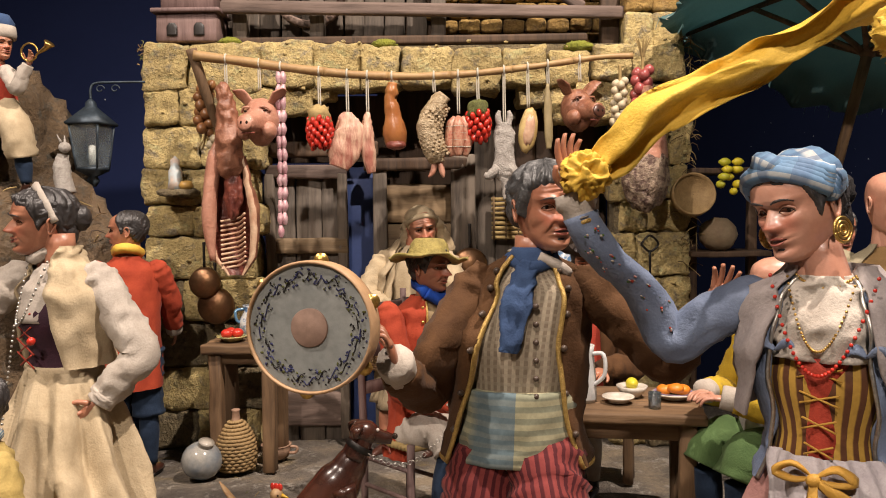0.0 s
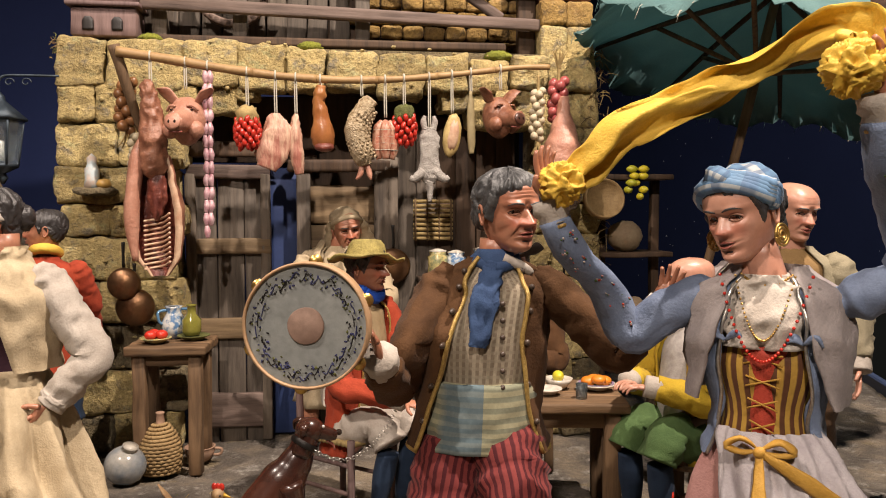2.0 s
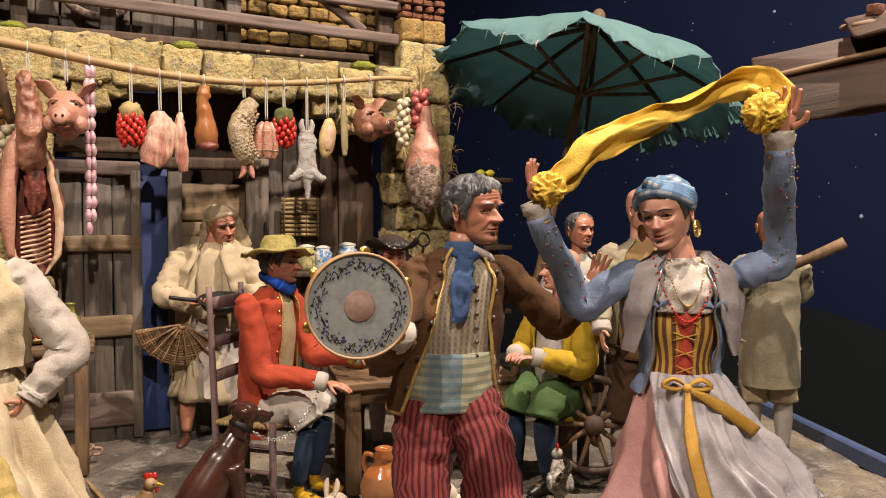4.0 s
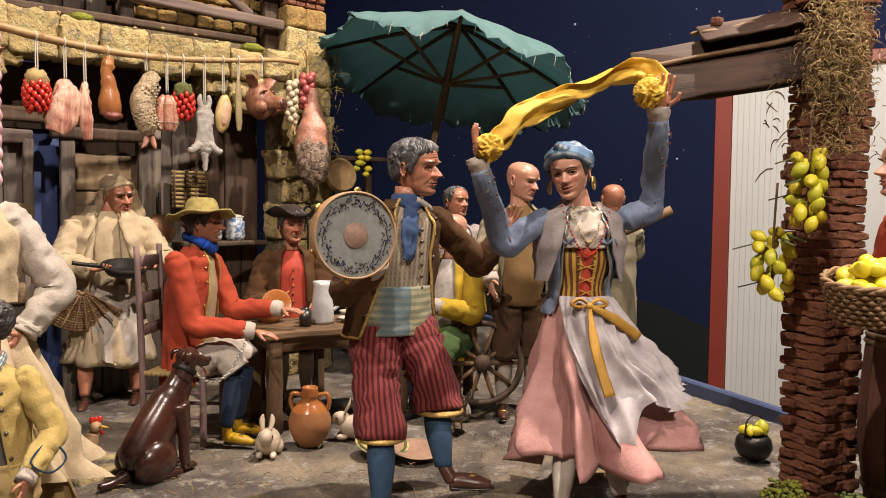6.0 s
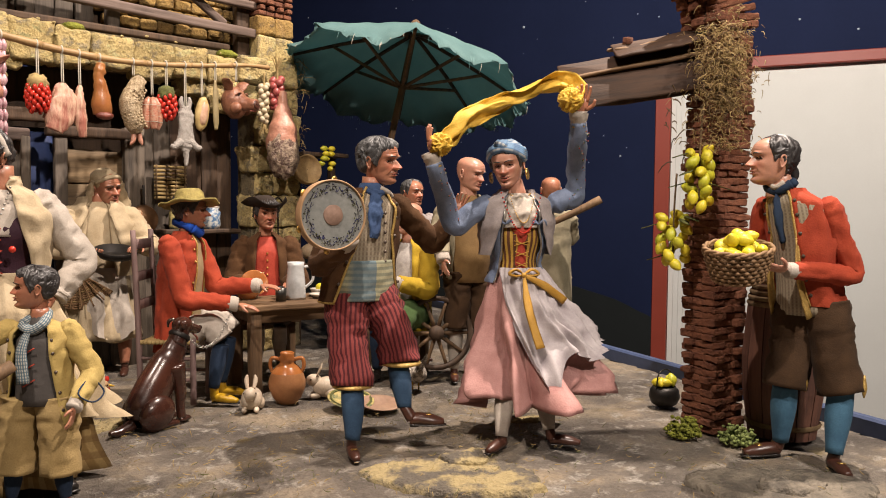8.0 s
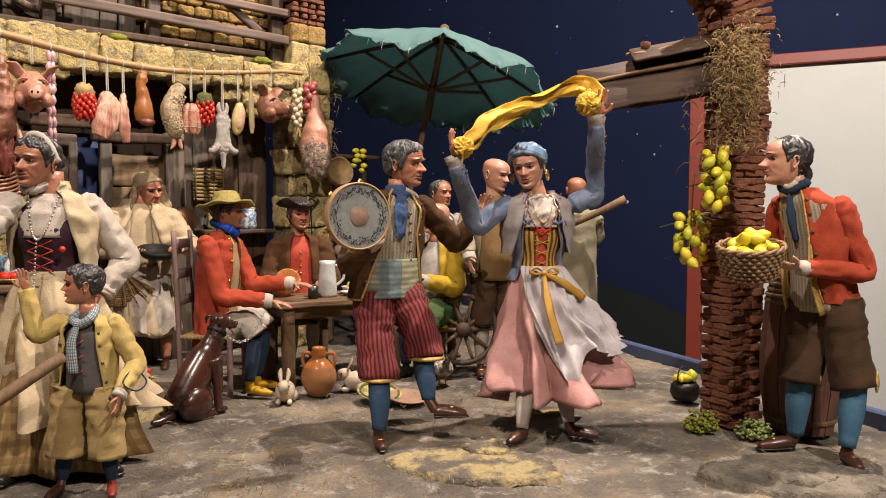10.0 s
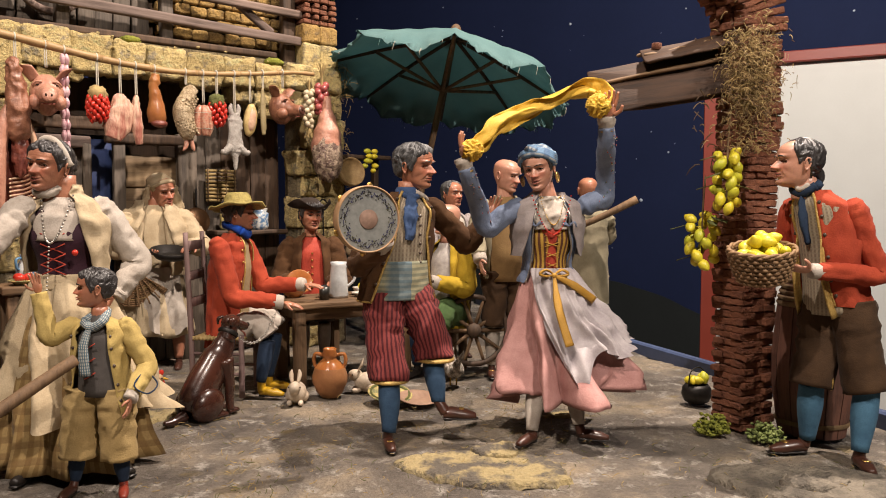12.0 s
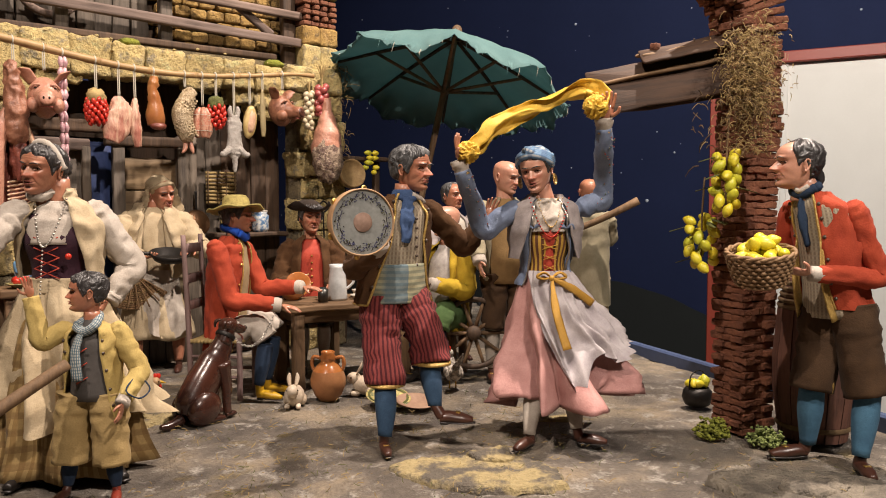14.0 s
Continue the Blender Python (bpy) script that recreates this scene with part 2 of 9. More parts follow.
SILVERM = surface("silver_chain", (0.6, 0.58, 0.54), (0.35, 0.33, 0.3), 0.35, 300, 900, 0.3, 0.0005, 0.9)
BUTTON = surface("dark_button", (0.08, 0.055, 0.04), None, 0.35)
LEATHER = surface("brown_leather", (0.09, 0.032, 0.02), (0.04, 0.016, 0.01), 0.35, 60, 300, 0.2, 0.0006, coat=0.3)
BLACKLEATHER = surface("black_leather", (0.02, 0.016, 0.014), None, 0.4, 60, 300, 0.2, 0.0006)
YELLOWLEATHER = surface("yellow_leather", (0.62, 0.38, 0.02), (0.45, 0.25, 0.01), 0.35)
FELT = surface("dark_brown_felt", (0.03, 0.018, 0.012), None, 0.9)
STRAWHAT = surface("straw_plait", (0.42, 0.34, 0.10), (0.20, 0.16, 0.045), 0.8, 120, 420, 0.8, 0.0016)
DOGCOAT = surface("glazed_brown", (0.065, 0.022, 0.013), (0.02, 0.009, 0.007), 0.26, 24, 150, 0.12, 0.0008, coat=0.5)
RABBITCOAT = surface("painted_white_fur", (0.72, 0.64, 0.52), (0.5, 0.38, 0.26), 0.5, 40, 300, 0.2, 0.0008)
TERRA = surface("glazed_terracotta", (0.50, 0.20, 0.06), (0.34, 0.11, 0.03), 0.2, 20, 200, 0.12, 0.0008, coat=0.6)
CLAY = surface("raw_clay", (0.42, 0.27, 0.18), (0.3, 0.18, 0.12), 0.7)
ENAMEL = surface("grey_white_glaze", (0.62, 0.63, 0.62), (0.5, 0.52, 0.53), 0.2, 20, 200, 0.08, 0.0006, coat=0.5)
CERAMIC = surface("white_ceramic", (0.7, 0.66, 0.58), (0.55, 0.5, 0.42), 0.25, 30, 200, 0.1, 0.0006, coat=0.4)
MAJOLICA = surface("blue_white_majolica", (0.62, 0.64, 0.62), (0.10, 0.2, 0.36), 0.25, 130, 300, 0.1, 0.0006, spread=0.08, coat=0.4)
MAJOLICAY = surface("yellow_majolica", (0.62, 0.5, 0.2), (0.2, 0.22, 0.12), 0.25, 110, 300, 0.1, 0.0006, spread=0.1, coat=0.4)
IRON = surface("dark_iron", (0.04, 0.036, 0.034), (0.02, 0.018, 0.016), 0.45, 60, 300, 0.4, 0.0008, 0.7)
LANTERNM = surface("blue_grey_iron", (0.06, 0.085, 0.11), (0.03, 0.04, 0.05), 0.5, 80, 300, 0.4, 0.0008, 0.5)
COPPER = surface("aged_copper", (0.32, 0.17, 0.08), (0.14, 0.08, 0.05), 0.38, 30, 200, 0.3, 0.001, 0.85)
WICKER = surface("wicker", (0.32, 0.19, 0.09), (0.16, 0.09, 0.04), 0.7, 90, 420, 0.7, 0.0012)
WICKERLIGHT = surface("light_wicker", (0.40, 0.27, 0.12), (0.24, 0.15, 0.06), 0.7, 90, 420, 0.7, 0.0012)
LEMON = surface("lemon_peel", (0.80, 0.62, 0.03), (0.55, 0.52, 0.04), 0.42, 16, 500, 0.35, 0.0006)
LIME = surface("green_lemon_peel", (0.64, 0.60, 0.04), (0.40, 0.43, 0.035), 0.42, 20, 500, 0.35, 0.0006)
ORANGE = surface("orange_peel", (0.78, 0.26, 0.02), (0.6, 0.16, 0.015), 0.42, 30, 500, 0.3, 0.0006)
TOMATO = surface("red_peel", (0.62, 0.045, 0.025), (0.42, 0.02, 0.015), 0.25, 60, 400, 0.1, 0.0005)
GREENS = surface("dried_green", (0.14, 0.15, 0.035), (0.07, 0.07, 0.02), 0.85, 100, 400, 0.8, 0.002)
MOSS = surface("moss_green", (0.30, 0.31, 0.035), (0.14, 0.16, 0.018), 0.95, 70, 380, 1.0, 0.004)
STRAW = surface("dry_straw", (0.46, 0.34, 0.14), (0.26, 0.18, 0.07), 0.85, 60, 300, 0.5, 0.001)
TWIG = surface("dry_twig", (0.20, 0.13, 0.06), (0.10, 0.06, 0.03), 0.9, 60, 300, 0.5, 0.001)
PORK = surface("pink_pork", (0.58, 0.31, 0.22), (0.40, 0.17, 0.11), 0.38, 45, 260, 0.6, 0.002, spread=0.2, coat=0.15, crease=0.5)
PORKDARK = surface("cured_pork", (0.40, 0.185, 0.11), (0.16, 0.055, 0.03), 0.38, 70, 260, 0.6, 0.002, spread=0.2, coat=0.15, crease=0.5)
MEAT = surface("raw_meat", (0.26, 0.075, 0.05), (0.10, 0.022, 0.016), 0.38, 70, 260, 0.6, 0.002, spread=0.15, coat=0.2)
FAT = surface("meat_fat", (0.68, 0.50, 0.34), (0.5, 0.28, 0.18), 0.4, 50, 260, 0.3, 0.001, spread=0.15)
SAUSAGE = surface("pink_sausage", (0.48, 0.23, 0.27), (0.62, 0.44, 0.46), 0.35, 160, 500, 0.2, 0.0008, spread=0.15)
SALAMI = surface("red_salami", (0.40, 0.13, 0.08), (0.55, 0.32, 0.22), 0.4, 190, 500, 0.2, 0.0008, spread=0.12)
TRIPE = surface("honeycomb_tripe", (0.58, 0.46, 0.30), (0.33, 0.24, 0.13), 0.5, 160, 400, 1.0, 0.003, spread=0.12)
FUR = surface("grey_white_fur", (0.50, 0.47, 0.43), (0.3, 0.27, 0.24), 0.9, 150, 500, 1.0, 0.002)
GARLIC = surface("garlic_skin", (0.62, 0.55, 0.40), (0.42, 0.34, 0.2), 0.5, 90, 300, 0.3, 0.001)
ONION = surface("onion_skin", (0.40, 0.10, 0.09), (0.26, 0.05, 0.05), 0.3, 90, 300, 0.2, 0.001)
CHESTNUT = surface("brown_onion", (0.30, 0.14, 0.05), (0.17, 0.07, 0.03), 0.35, 90, 300, 0.2, 0.001)
STRING = surface("cotton_string", (0.62, 0.58, 0.48), None, 0.9)
CANE = surface("bamboo_cane", (0.46, 0.30, 0.13), (0.30, 0.18, 0.075), 0.55, 40, 200, 0.3, 0.001)
WOODGREY = wood("grey_weathered_wood", (0.17, 0.14, 0.11), (0.06, 0.048, 0.038), 2)
WOODGREYX = wood("grey_weathered_rail", (0.20, 0.145, 0.12), (0.08, 0.055, 0.045), 0)
WOODTAN = wood("tan_planks", (0.27, 0.19, 0.105), (0.13, 0.085, 0.045), 0)
WOODDARK = wood("dark_brown_wood", (0.085, 0.05, 0.028), (0.03, 0.018, 0.011), 2)
WOODTABLE = wood("worn_table_wood", (0.21, 0.125, 0.06), (0.09, 0.05, 0.024), 0)
WOODLEG = wood("worn_leg_wood", (0.19, 0.115, 0.058), (0.08, 0.045, 0.022), 2)
WOODMAUVE = wood("mauve_painted_wood", (0.24, 0.16, 0.15), (0.13, 0.08, 0.075), 2)
WOODRED = wood("reddish_board", (0.062, 0.029, 0.013), (0.024, 0.012, 0.007), 0)
BARRELW = wood("purple_brown_staves", (0.17, 0.075, 0.05), (0.08, 0.034, 0.025), 2)
STONE = stone("yellow_tuff", (0.60, 0.475, 0.215), (0.40, 0.315, 0.145), (0.26, 0.23, 0.17))
STONEGREY = stone("grey_tuff", (0.27, 0.22, 0.13), (0.15, 0.12, 0.075), (0.10, 0.09, 0.07))
BRICK = surface("cork_brick", (0.245, 0.092, 0.045), (0.11, 0.038, 0.021), 0.9, 40, 260, 0.9, 0.003)
BRICKYEL = stone("yellow_brick", (0.42, 0.27, 0.085), (0.26, 0.15, 0.05), (0.15, 0.10, 0.05))
TEAL = surface("teal_canvas", (0.27, 0.46, 0.45), (0.12, 0.26, 0.27), 0.8, 16, 420, 0.6, 0.002, spread=0.3, crease=0.5, folds=20)
_nt = TEAL.node_tree
_tr = _nt.nodes.new("ShaderNodeBsdfTranslucent")
_tr.inputs["Color"].default_value = (0.17, 0.30, 0.31, 1)
_mx = _nt.nodes.new("ShaderNodeMixShader")
_mx.inputs[0].default_value = 0.5
link(_nt, _nt.nodes["Principled BSDF"].outputs[0], _mx.inputs[1])
link(_nt, _tr.outputs[0], _mx.inputs[2])
link(_nt, _mx.outputs[0], _nt.nodes["Material Output"].inputs[0])
SLAB = surface("pale_yellow_slab", (0.42, 0.335, 0.165), (0.135, 0.115, 0.09), 0.85, 30, 200, 1.0, 0.006, spread=0.06, grain=0.9)
GREYSLAB = surface("grey_slab", (0.25, 0.215, 0.165), (0.11, 0.095, 0.075), 0.85, 30, 200, 1.0, 0.006, spread=0.1, grain=0.9)
ROCK = stone("brown_rock", (0.17, 0.115, 0.065), (0.075, 0.05, 0.03), (0.11, 0.10, 0.08))
NIGHT = surface("night_blue_paint", (0.017, 0.026, 0.082), (0.012, 0.019, 0.062), 0.8, 2.5, 60, 0.05, 0.001, spread=0.3, grain=0.2, spec=0.12)
# NIGHT darkened in colour, so the far wall looks less lit under its lamp
GALLERY_DIM = surface("navy_wall_paint", (0.0135, 0.019, 0.055), (0.0105, 0.015, 0.043), 0.8, 2.5, 60, 0.05, 0.001, spread=0.3, grain=0.2, spec=0.1)
FLATBLACK = surface("night_hill_paint", (0.006, 0.008, 0.008), None, 0.9, 8, 60, 0.05, 0.001)
STARP = surface("star_paint", (0.55, 0.6, 0.7), None, 0.8)
RIMBLUE = surface("blue_rim_paint", (0.07, 0.10, 0.20), None, 0.5, 8, 80, 0.05, 0.001)
REDPAINT = surface("oxide_red_paint", (0.30, 0.045, 0.025), (0.26, 0.038, 0.02), 0.5, 6, 90, 0.05, 0.0008, grain=0.15)
WHITEPAINT = surface("white_wall_paint", (0.72, 0.68, 0.64), (0.68, 0.64, 0.60), 0.7, 5, 120, 0.06, 0.001, grain=0.08)
DARKROOM = surface("dark_room_paint", (0.05, 0.05, 0.055), None, 0.9, 3, 40, 0.1, 0.001)


def ground_material():
    m, nt, b = shader("painted_ground")
    vec = coords(nt)
    a = noise_tex(nt, vec, 7, 7, 0.65)
    s = noise_tex(nt, vec, 30, 6, 0.7)
    f = noise_tex(nt, vec, 240, 4, 0.7)
    col = ramp(nt, a, [(0.34, (0.07, 0.058, 0.05)), (0.5, (0.185, 0.158, 0.128)), (0.64, (0.37, 0.30, 0.21))])
    col = mixc(nt, ramp(nt, s, [(0.54, (0, 0, 0)), (0.66, (0.8, 0.8, 0.8))]), col, (0.46, 0.43, 0.38))
    w = noise_tex(nt, coords(nt, "Object", (1, 1.6, 1)), 13, 5, 0.6)
    col = mixc(nt, ramp(nt, w, [(0.6, (0, 0, 0)), (0.7, (0.6, 0.6, 0.6))]), col, (0.27, 0.2, 0.075))
    col = mixc(nt, 0.7, col, ramp(nt, f, [(0.3, (0.5, 0.48, 0.46)), (0.65, (1, 1, 1))]), "MULTIPLY")
    link(nt, col, b.inputs["Base Color"])
    b.inputs["Roughness"].default_value = 0.62
    add = nt.nodes.new("ShaderNodeMath")
    add.operation = "ADD"
    link(nt, s, add.inputs[0])
    link(nt, f, add.inputs[1])
    bump(nt, b, add.outputs[0], 1.0, 0.005)
    return m


GROUND = ground_material()


def glass_material():
    m, nt, b = shader("lantern_glass")
    b.inputs["Base Color"].default_value = (0.55, 0.62, 0.66, 1)
    b.inputs["Transmission Weight"].default_value = 0.95
    b.inputs["Roughness"].default_value = 0.06
    return m


GLASS = glass_material()
V = Vector


# ---- mesh tools ----
class Shape:
    """Gathers lofted pieces with their materials into one mesh."""

    def __init__(self):
        self.v, self.f, self.m, self.uv, self.mats = [], [], [], [], []

    def slot(self, mat):
        if mat not in self.mats:
            self.mats.append(mat)
        return self.mats.index(mat)

    def grid(self, rows, mat, ends=(False, False)):
        k, n, base, s = len(rows), len(rows[0]), len(self.v), self.slot(mat)
        for i, row in enumerate(rows):
            for j, p in enumerate(row):
                self.v.append(tuple(p))
                self.uv.append((j / (n - 1), i / (k - 1)))
        for i in range(k - 1):
            for j in range(n - 1):
                a = base + i * n + j
                self.f.append((a, a + 1, a + n + 1, a + n))
                self.m.append(s)
        for end, i in ((ends[0], 0), (ends[1], k - 1)):
            if end:
                c = len(self.v)
                mid = sum((V(p) for p in rows[i]), V()) / n
                self.v.append(tuple(mid))
                self.uv.append((0.5, 0.5))
                for j in range(n - 1):
                    a = base + i * n + j
                    self.f.append((a + 1, a, c) if i == 0 else (a, a + 1, c))
                    self.m.append(s)

    def tube(self, path, rad, mat, n=12, k=0, wr=0.0, wf=1.0, flat=1.0, side=None, ends=(True, True), seed=0.0):
        """A round or oval limb along a smooth path. wr: depth of the folds."""
        path = [V(p) for p in path]
        rad = list(rad) if isinstance(rad, (list, tuple)) else [rad] * len(path)
        k = k or max(len(path), 3 * len(path) - 2)
        pts, rr = [], []
        for i in range(k):
            t = i / (k - 1) * (len(path) - 1)
            a = min(int(t), len(path) - 2)
            u = t - a
            p0, p1, p2, p3 = path[max(a - 1, 0)], path[a], path[a + 1], path[min(a + 2, len(path) - 1)]
            pts.append(0.5 * (2 * p1 + (p2 - p0) * u + (2 * p0 - 5 * p1 + 4 * p2 - p3) * u * u + (3 * p1 - p0 - 3 * p2 + p3) * u ** 3))
            w = u * u * (3 - 2 * u)
            rr.append(rad[a] * (1 - w) + rad[a + 1] * w)
        nor, rows, run = None, [], 0.0
        for i, p in enumerate(pts):
            t = (pts[min(i + 1, k - 1)] - pts[max(i - 1, 0)]).normalized()
            if nor is None:
                ref = V(side) if side else (V((1, 0, 0)) if abs(t.x) < 0.7 else V((0, 1, 0)))
                nor = (ref - t * ref.dot(t)).normalized()
            else:
                nor = (nor - t * nor.dot(t)).normalized()
                run += (p - pts[i - 1]).length
            bi = t.cross(nor)
            row = []
            for j in range(n + 1):
                th = 2 * math.pi * (j % n) / n
                c, s = math.cos(th), math.sin(th)
                d = 0.0
                if wr:
                    q = V((c * 1.1 + seed, s * 1.1 - seed, run * 90 * wf))
                    d = 1.5 * wr * (0.55 - 1.5 * abs(noise.noise(q)) + 0.5 * noise.noise(q * 2.3))
                row.append(p + nor * c * (rr[i] + d) + bi * s * (rr[i] * flat + d))
            rows.append(row)
        self.grid(rows, mat, ends)

    def ball(self, c, r, mat, rot=None, n=12, k=8, fn=None):
        r = (r, r, r) if isinstance(r, (int, float)) else r
        c, rows = V(c), []
        rot = rot or Matrix.Identity(3)
        for i in range(k + 1):
            ph = math.pi * i / k
            row = []
            for j in range(n + 1):
                th = 2 * math.pi * (j % n) / n
                q = V((math.sin(ph) * math.cos(th), math.sin(ph) * math.sin(th), -math.cos(ph)))
                if fn:
                    q = fn(q)
                row.append(c + rot @ V((q.x * r[0], q.y * r[1], q.z * r[2])))
            rows.append(row)
        self.grid(rows, mat)

    def box(self, c, size, mat, rot=None, bev=0.0, rough=0.0, sub=1, seed=0.0):
        """A block with chamfered edges, uneven by rough."""
        c, h = V(c), V(size) / 2
        rot = rot or Matrix.Identity(3)
        b = min(bev, min(h) * 0.9)
        prof = []
        for z, s in ((-h.z, b), (-h.z + b, 0), (h.z - b, 0), (h.z, b)) if b else ((-h.z, 0), (h.z, 0)):
            ring = []
            x, y = h.x - s, h.y - s
            cb = b * 0.7
            corner = [(x - cb, -y), (x, -y + cb), (x, y - cb), (x - cb, y), (-x + cb, y), (-x, y - cb), (-x, -y + cb), (-x + cb, -y)] if b else [(x, -y), (x, y), (-x, y), (-x, -y)]
            m = len(corner)
            for j in range(m):
                p, q = V((*corner[j], z)), V((*corner[(j + 1) % m], z))
                steps = sub if not b or j % 2 else 1
                for t in range(steps):
                    ring.append(p.lerp(q, t / steps))
            ring.append(ring[0].copy())
            prof.append(ring)
        if sub > 1:
            dense = [prof[0]]
            for a, bb in zip(prof, prof[1:]):
                st = sub if abs(a[0].z - bb[0].z) > min(h) else 1
                for t in range(1, st + 1):
                    dense.append([p.lerp(q, t / st) for p, q in zip(a, bb)])
            prof = dense
        rows = []
        for ring in prof:
            row = []
            for p in ring:
                if rough:
                    q = p * 60 + V((seed, seed * 1.7, -seed))
                    p = p + noise.noise_vector(q) * rough + noise.noise_vector(q * 0.35) * rough + noise.noise_vector(q * 2.6) * rough * 0.5
                row.append(c + rot @ p)
            rows.append(row)
        self.grid(rows, mat, (True, True))

    def lathe(self, c, prof, mat, n=20, rot=None, ends=(True, True), wob=0.0):
        """A turned body: prof holds (radius, height)."""
        c = V(c)
        rot = rot or Matrix.Identity(3)
        rows = []
        for r, z in prof:
            row = []
            for j in range(n + 1):
                th = 2 * math.pi * (j % n) / n
                w = 1 + wob * noise.noise(V((math.cos(th), math.sin(th), z * 30)))
                row.append(c + rot @ V((r * w * math.cos(th), r * w * math.sin(th), z)))
            rows.append(row)
        self.grid(rows, mat, ends)

    def mesh(self, name, smooth=True):
        me = bpy.data.meshes.new(name)
        me.from_pydata(self.v, [], self.f)
        for m in self.mats:
            me.materials.append(m)
        me.polygons.foreach_set("material_index", self.m)
        lay = me.uv_layers.new(name="UVMap")
        idx = np.zeros(len(me.loops), dtype=np.int32)
        me.loops.foreach_get("vertex_index", idx)
        lay.data.foreach_set("uv", np.array(self.uv, dtype=np.float32)[idx].ravel())
        bm = bmesh.new()
        bm.from_mesh(me)
        bmesh.ops.remove_doubles(bm, verts=bm.verts, dist=1e-6)
        bmesh.ops.recalc_face_normals(bm, faces=bm.faces)
        bm.to_mesh(me)
        bm.free()
        if smooth:
            me.polygons.foreach_set("use_smooth", [True] * len(me.polygons))
        me.update()
        return me

    def thing(self, name, label="", category="", group="", kind="", smooth=True, m=None):
        ob = new(name, self.mesh(name, smooth))
        if m is not None:
            ob.matrix_world = m
        return tagged(ob, label, category, group, kind)


def part(name, sh, parent, label="", smooth=True, kind=""):
    ob = new(name, sh.mesh(name, smooth))
    ob.parent = parent
    return tagged(ob, label, kind=kind)


def holder(name, m, label, category, group="", kind=""):
    ob = new(name)
    ob.empty_display_size = 0.01
    ob.matrix_world = m
    return tagged(ob, label, category, group, kind)


def turn(rx=0, ry=0, rz=0):
    return Euler([radians(a) for a in (rx, ry, rz)]).to_matrix()


def basis(fwd, up=(0, 0, 1)):
    """Columns: right, forward, up."""
    f = V(fwd).normalized()
    r = f.cross(V(up)).normalized()
    return Matrix((r, f, r.cross(f))).transposed()


I4 = Matrix.Identity(4)


# ---- figurine pieces ----
def bell(x, c, w):
    return math.exp(-((x - c) / w) ** 2)


SKULL_Z = [-1.0, -.97, -.9, -.8, -.65, -.45, -.25, -.05, .15, .35, .55, .72, .86, .95, 1.0]
SKULL_F = [.40, .62, .77, .84, .80, .83, .82, .80, .79, .86, .83, .73, .54, .32, 0]
SKULL_B = [.10, .18, .26, .36, .48, .64, .80, .92, .99, 1.0, .97, .87, .68, .45, 0]
SKULL_W = [.12, .22, .33, .42, .515, .59, .645, .675, .69, .70, .68, .60, .46, .30, 0]
HAIRLINES = {"short": ((0, .66), (.5, .60), (.95, .50), (1.15, .10), (1.32, -.22), (1.5, -.02), (1.75, -.12), (2.1, -.48), (3.2, -.60)),
             "receding": ((0, 1.05), (.75, .96), (1.05, .60), (1.25, .12), (1.36, -.16), (1.5, .02), (1.75, -.2), (2.1, -.52), (3.2, -.64))}
HAIRLINES["long"] = HAIRLINES["bun"] = HAIRLINES["cropped"] = HAIRLINES["short"]


def along(xs, ys, x):
    """A smooth reading of the table ys at x."""
    if x <= xs[0]:
        return ys[0]
    for i in range(len(xs) - 1):
        if x <= xs[i + 1]:
            u = (x - xs[i]) / (xs[i + 1] - xs[i])
            m0 = (ys[i + 1] - ys[max(i - 1, 0)]) / (xs[i + 1] - xs[max(i - 1, 0)])
            m1 = (ys[min(i + 2, len(xs) - 1)] - ys[i]) / (xs[min(i + 2, len(xs) - 1)] - xs[i])
            h = xs[i + 1] - xs[i]
            return ys[i] * (1 + 2 * u) * (1 - u) ** 2 + m0 * h * u * (1 - u) ** 2 + ys[i + 1] * u * u * (3 - 2 * u) + m1 * h * u * u * (u - 1)
    return ys[-1]


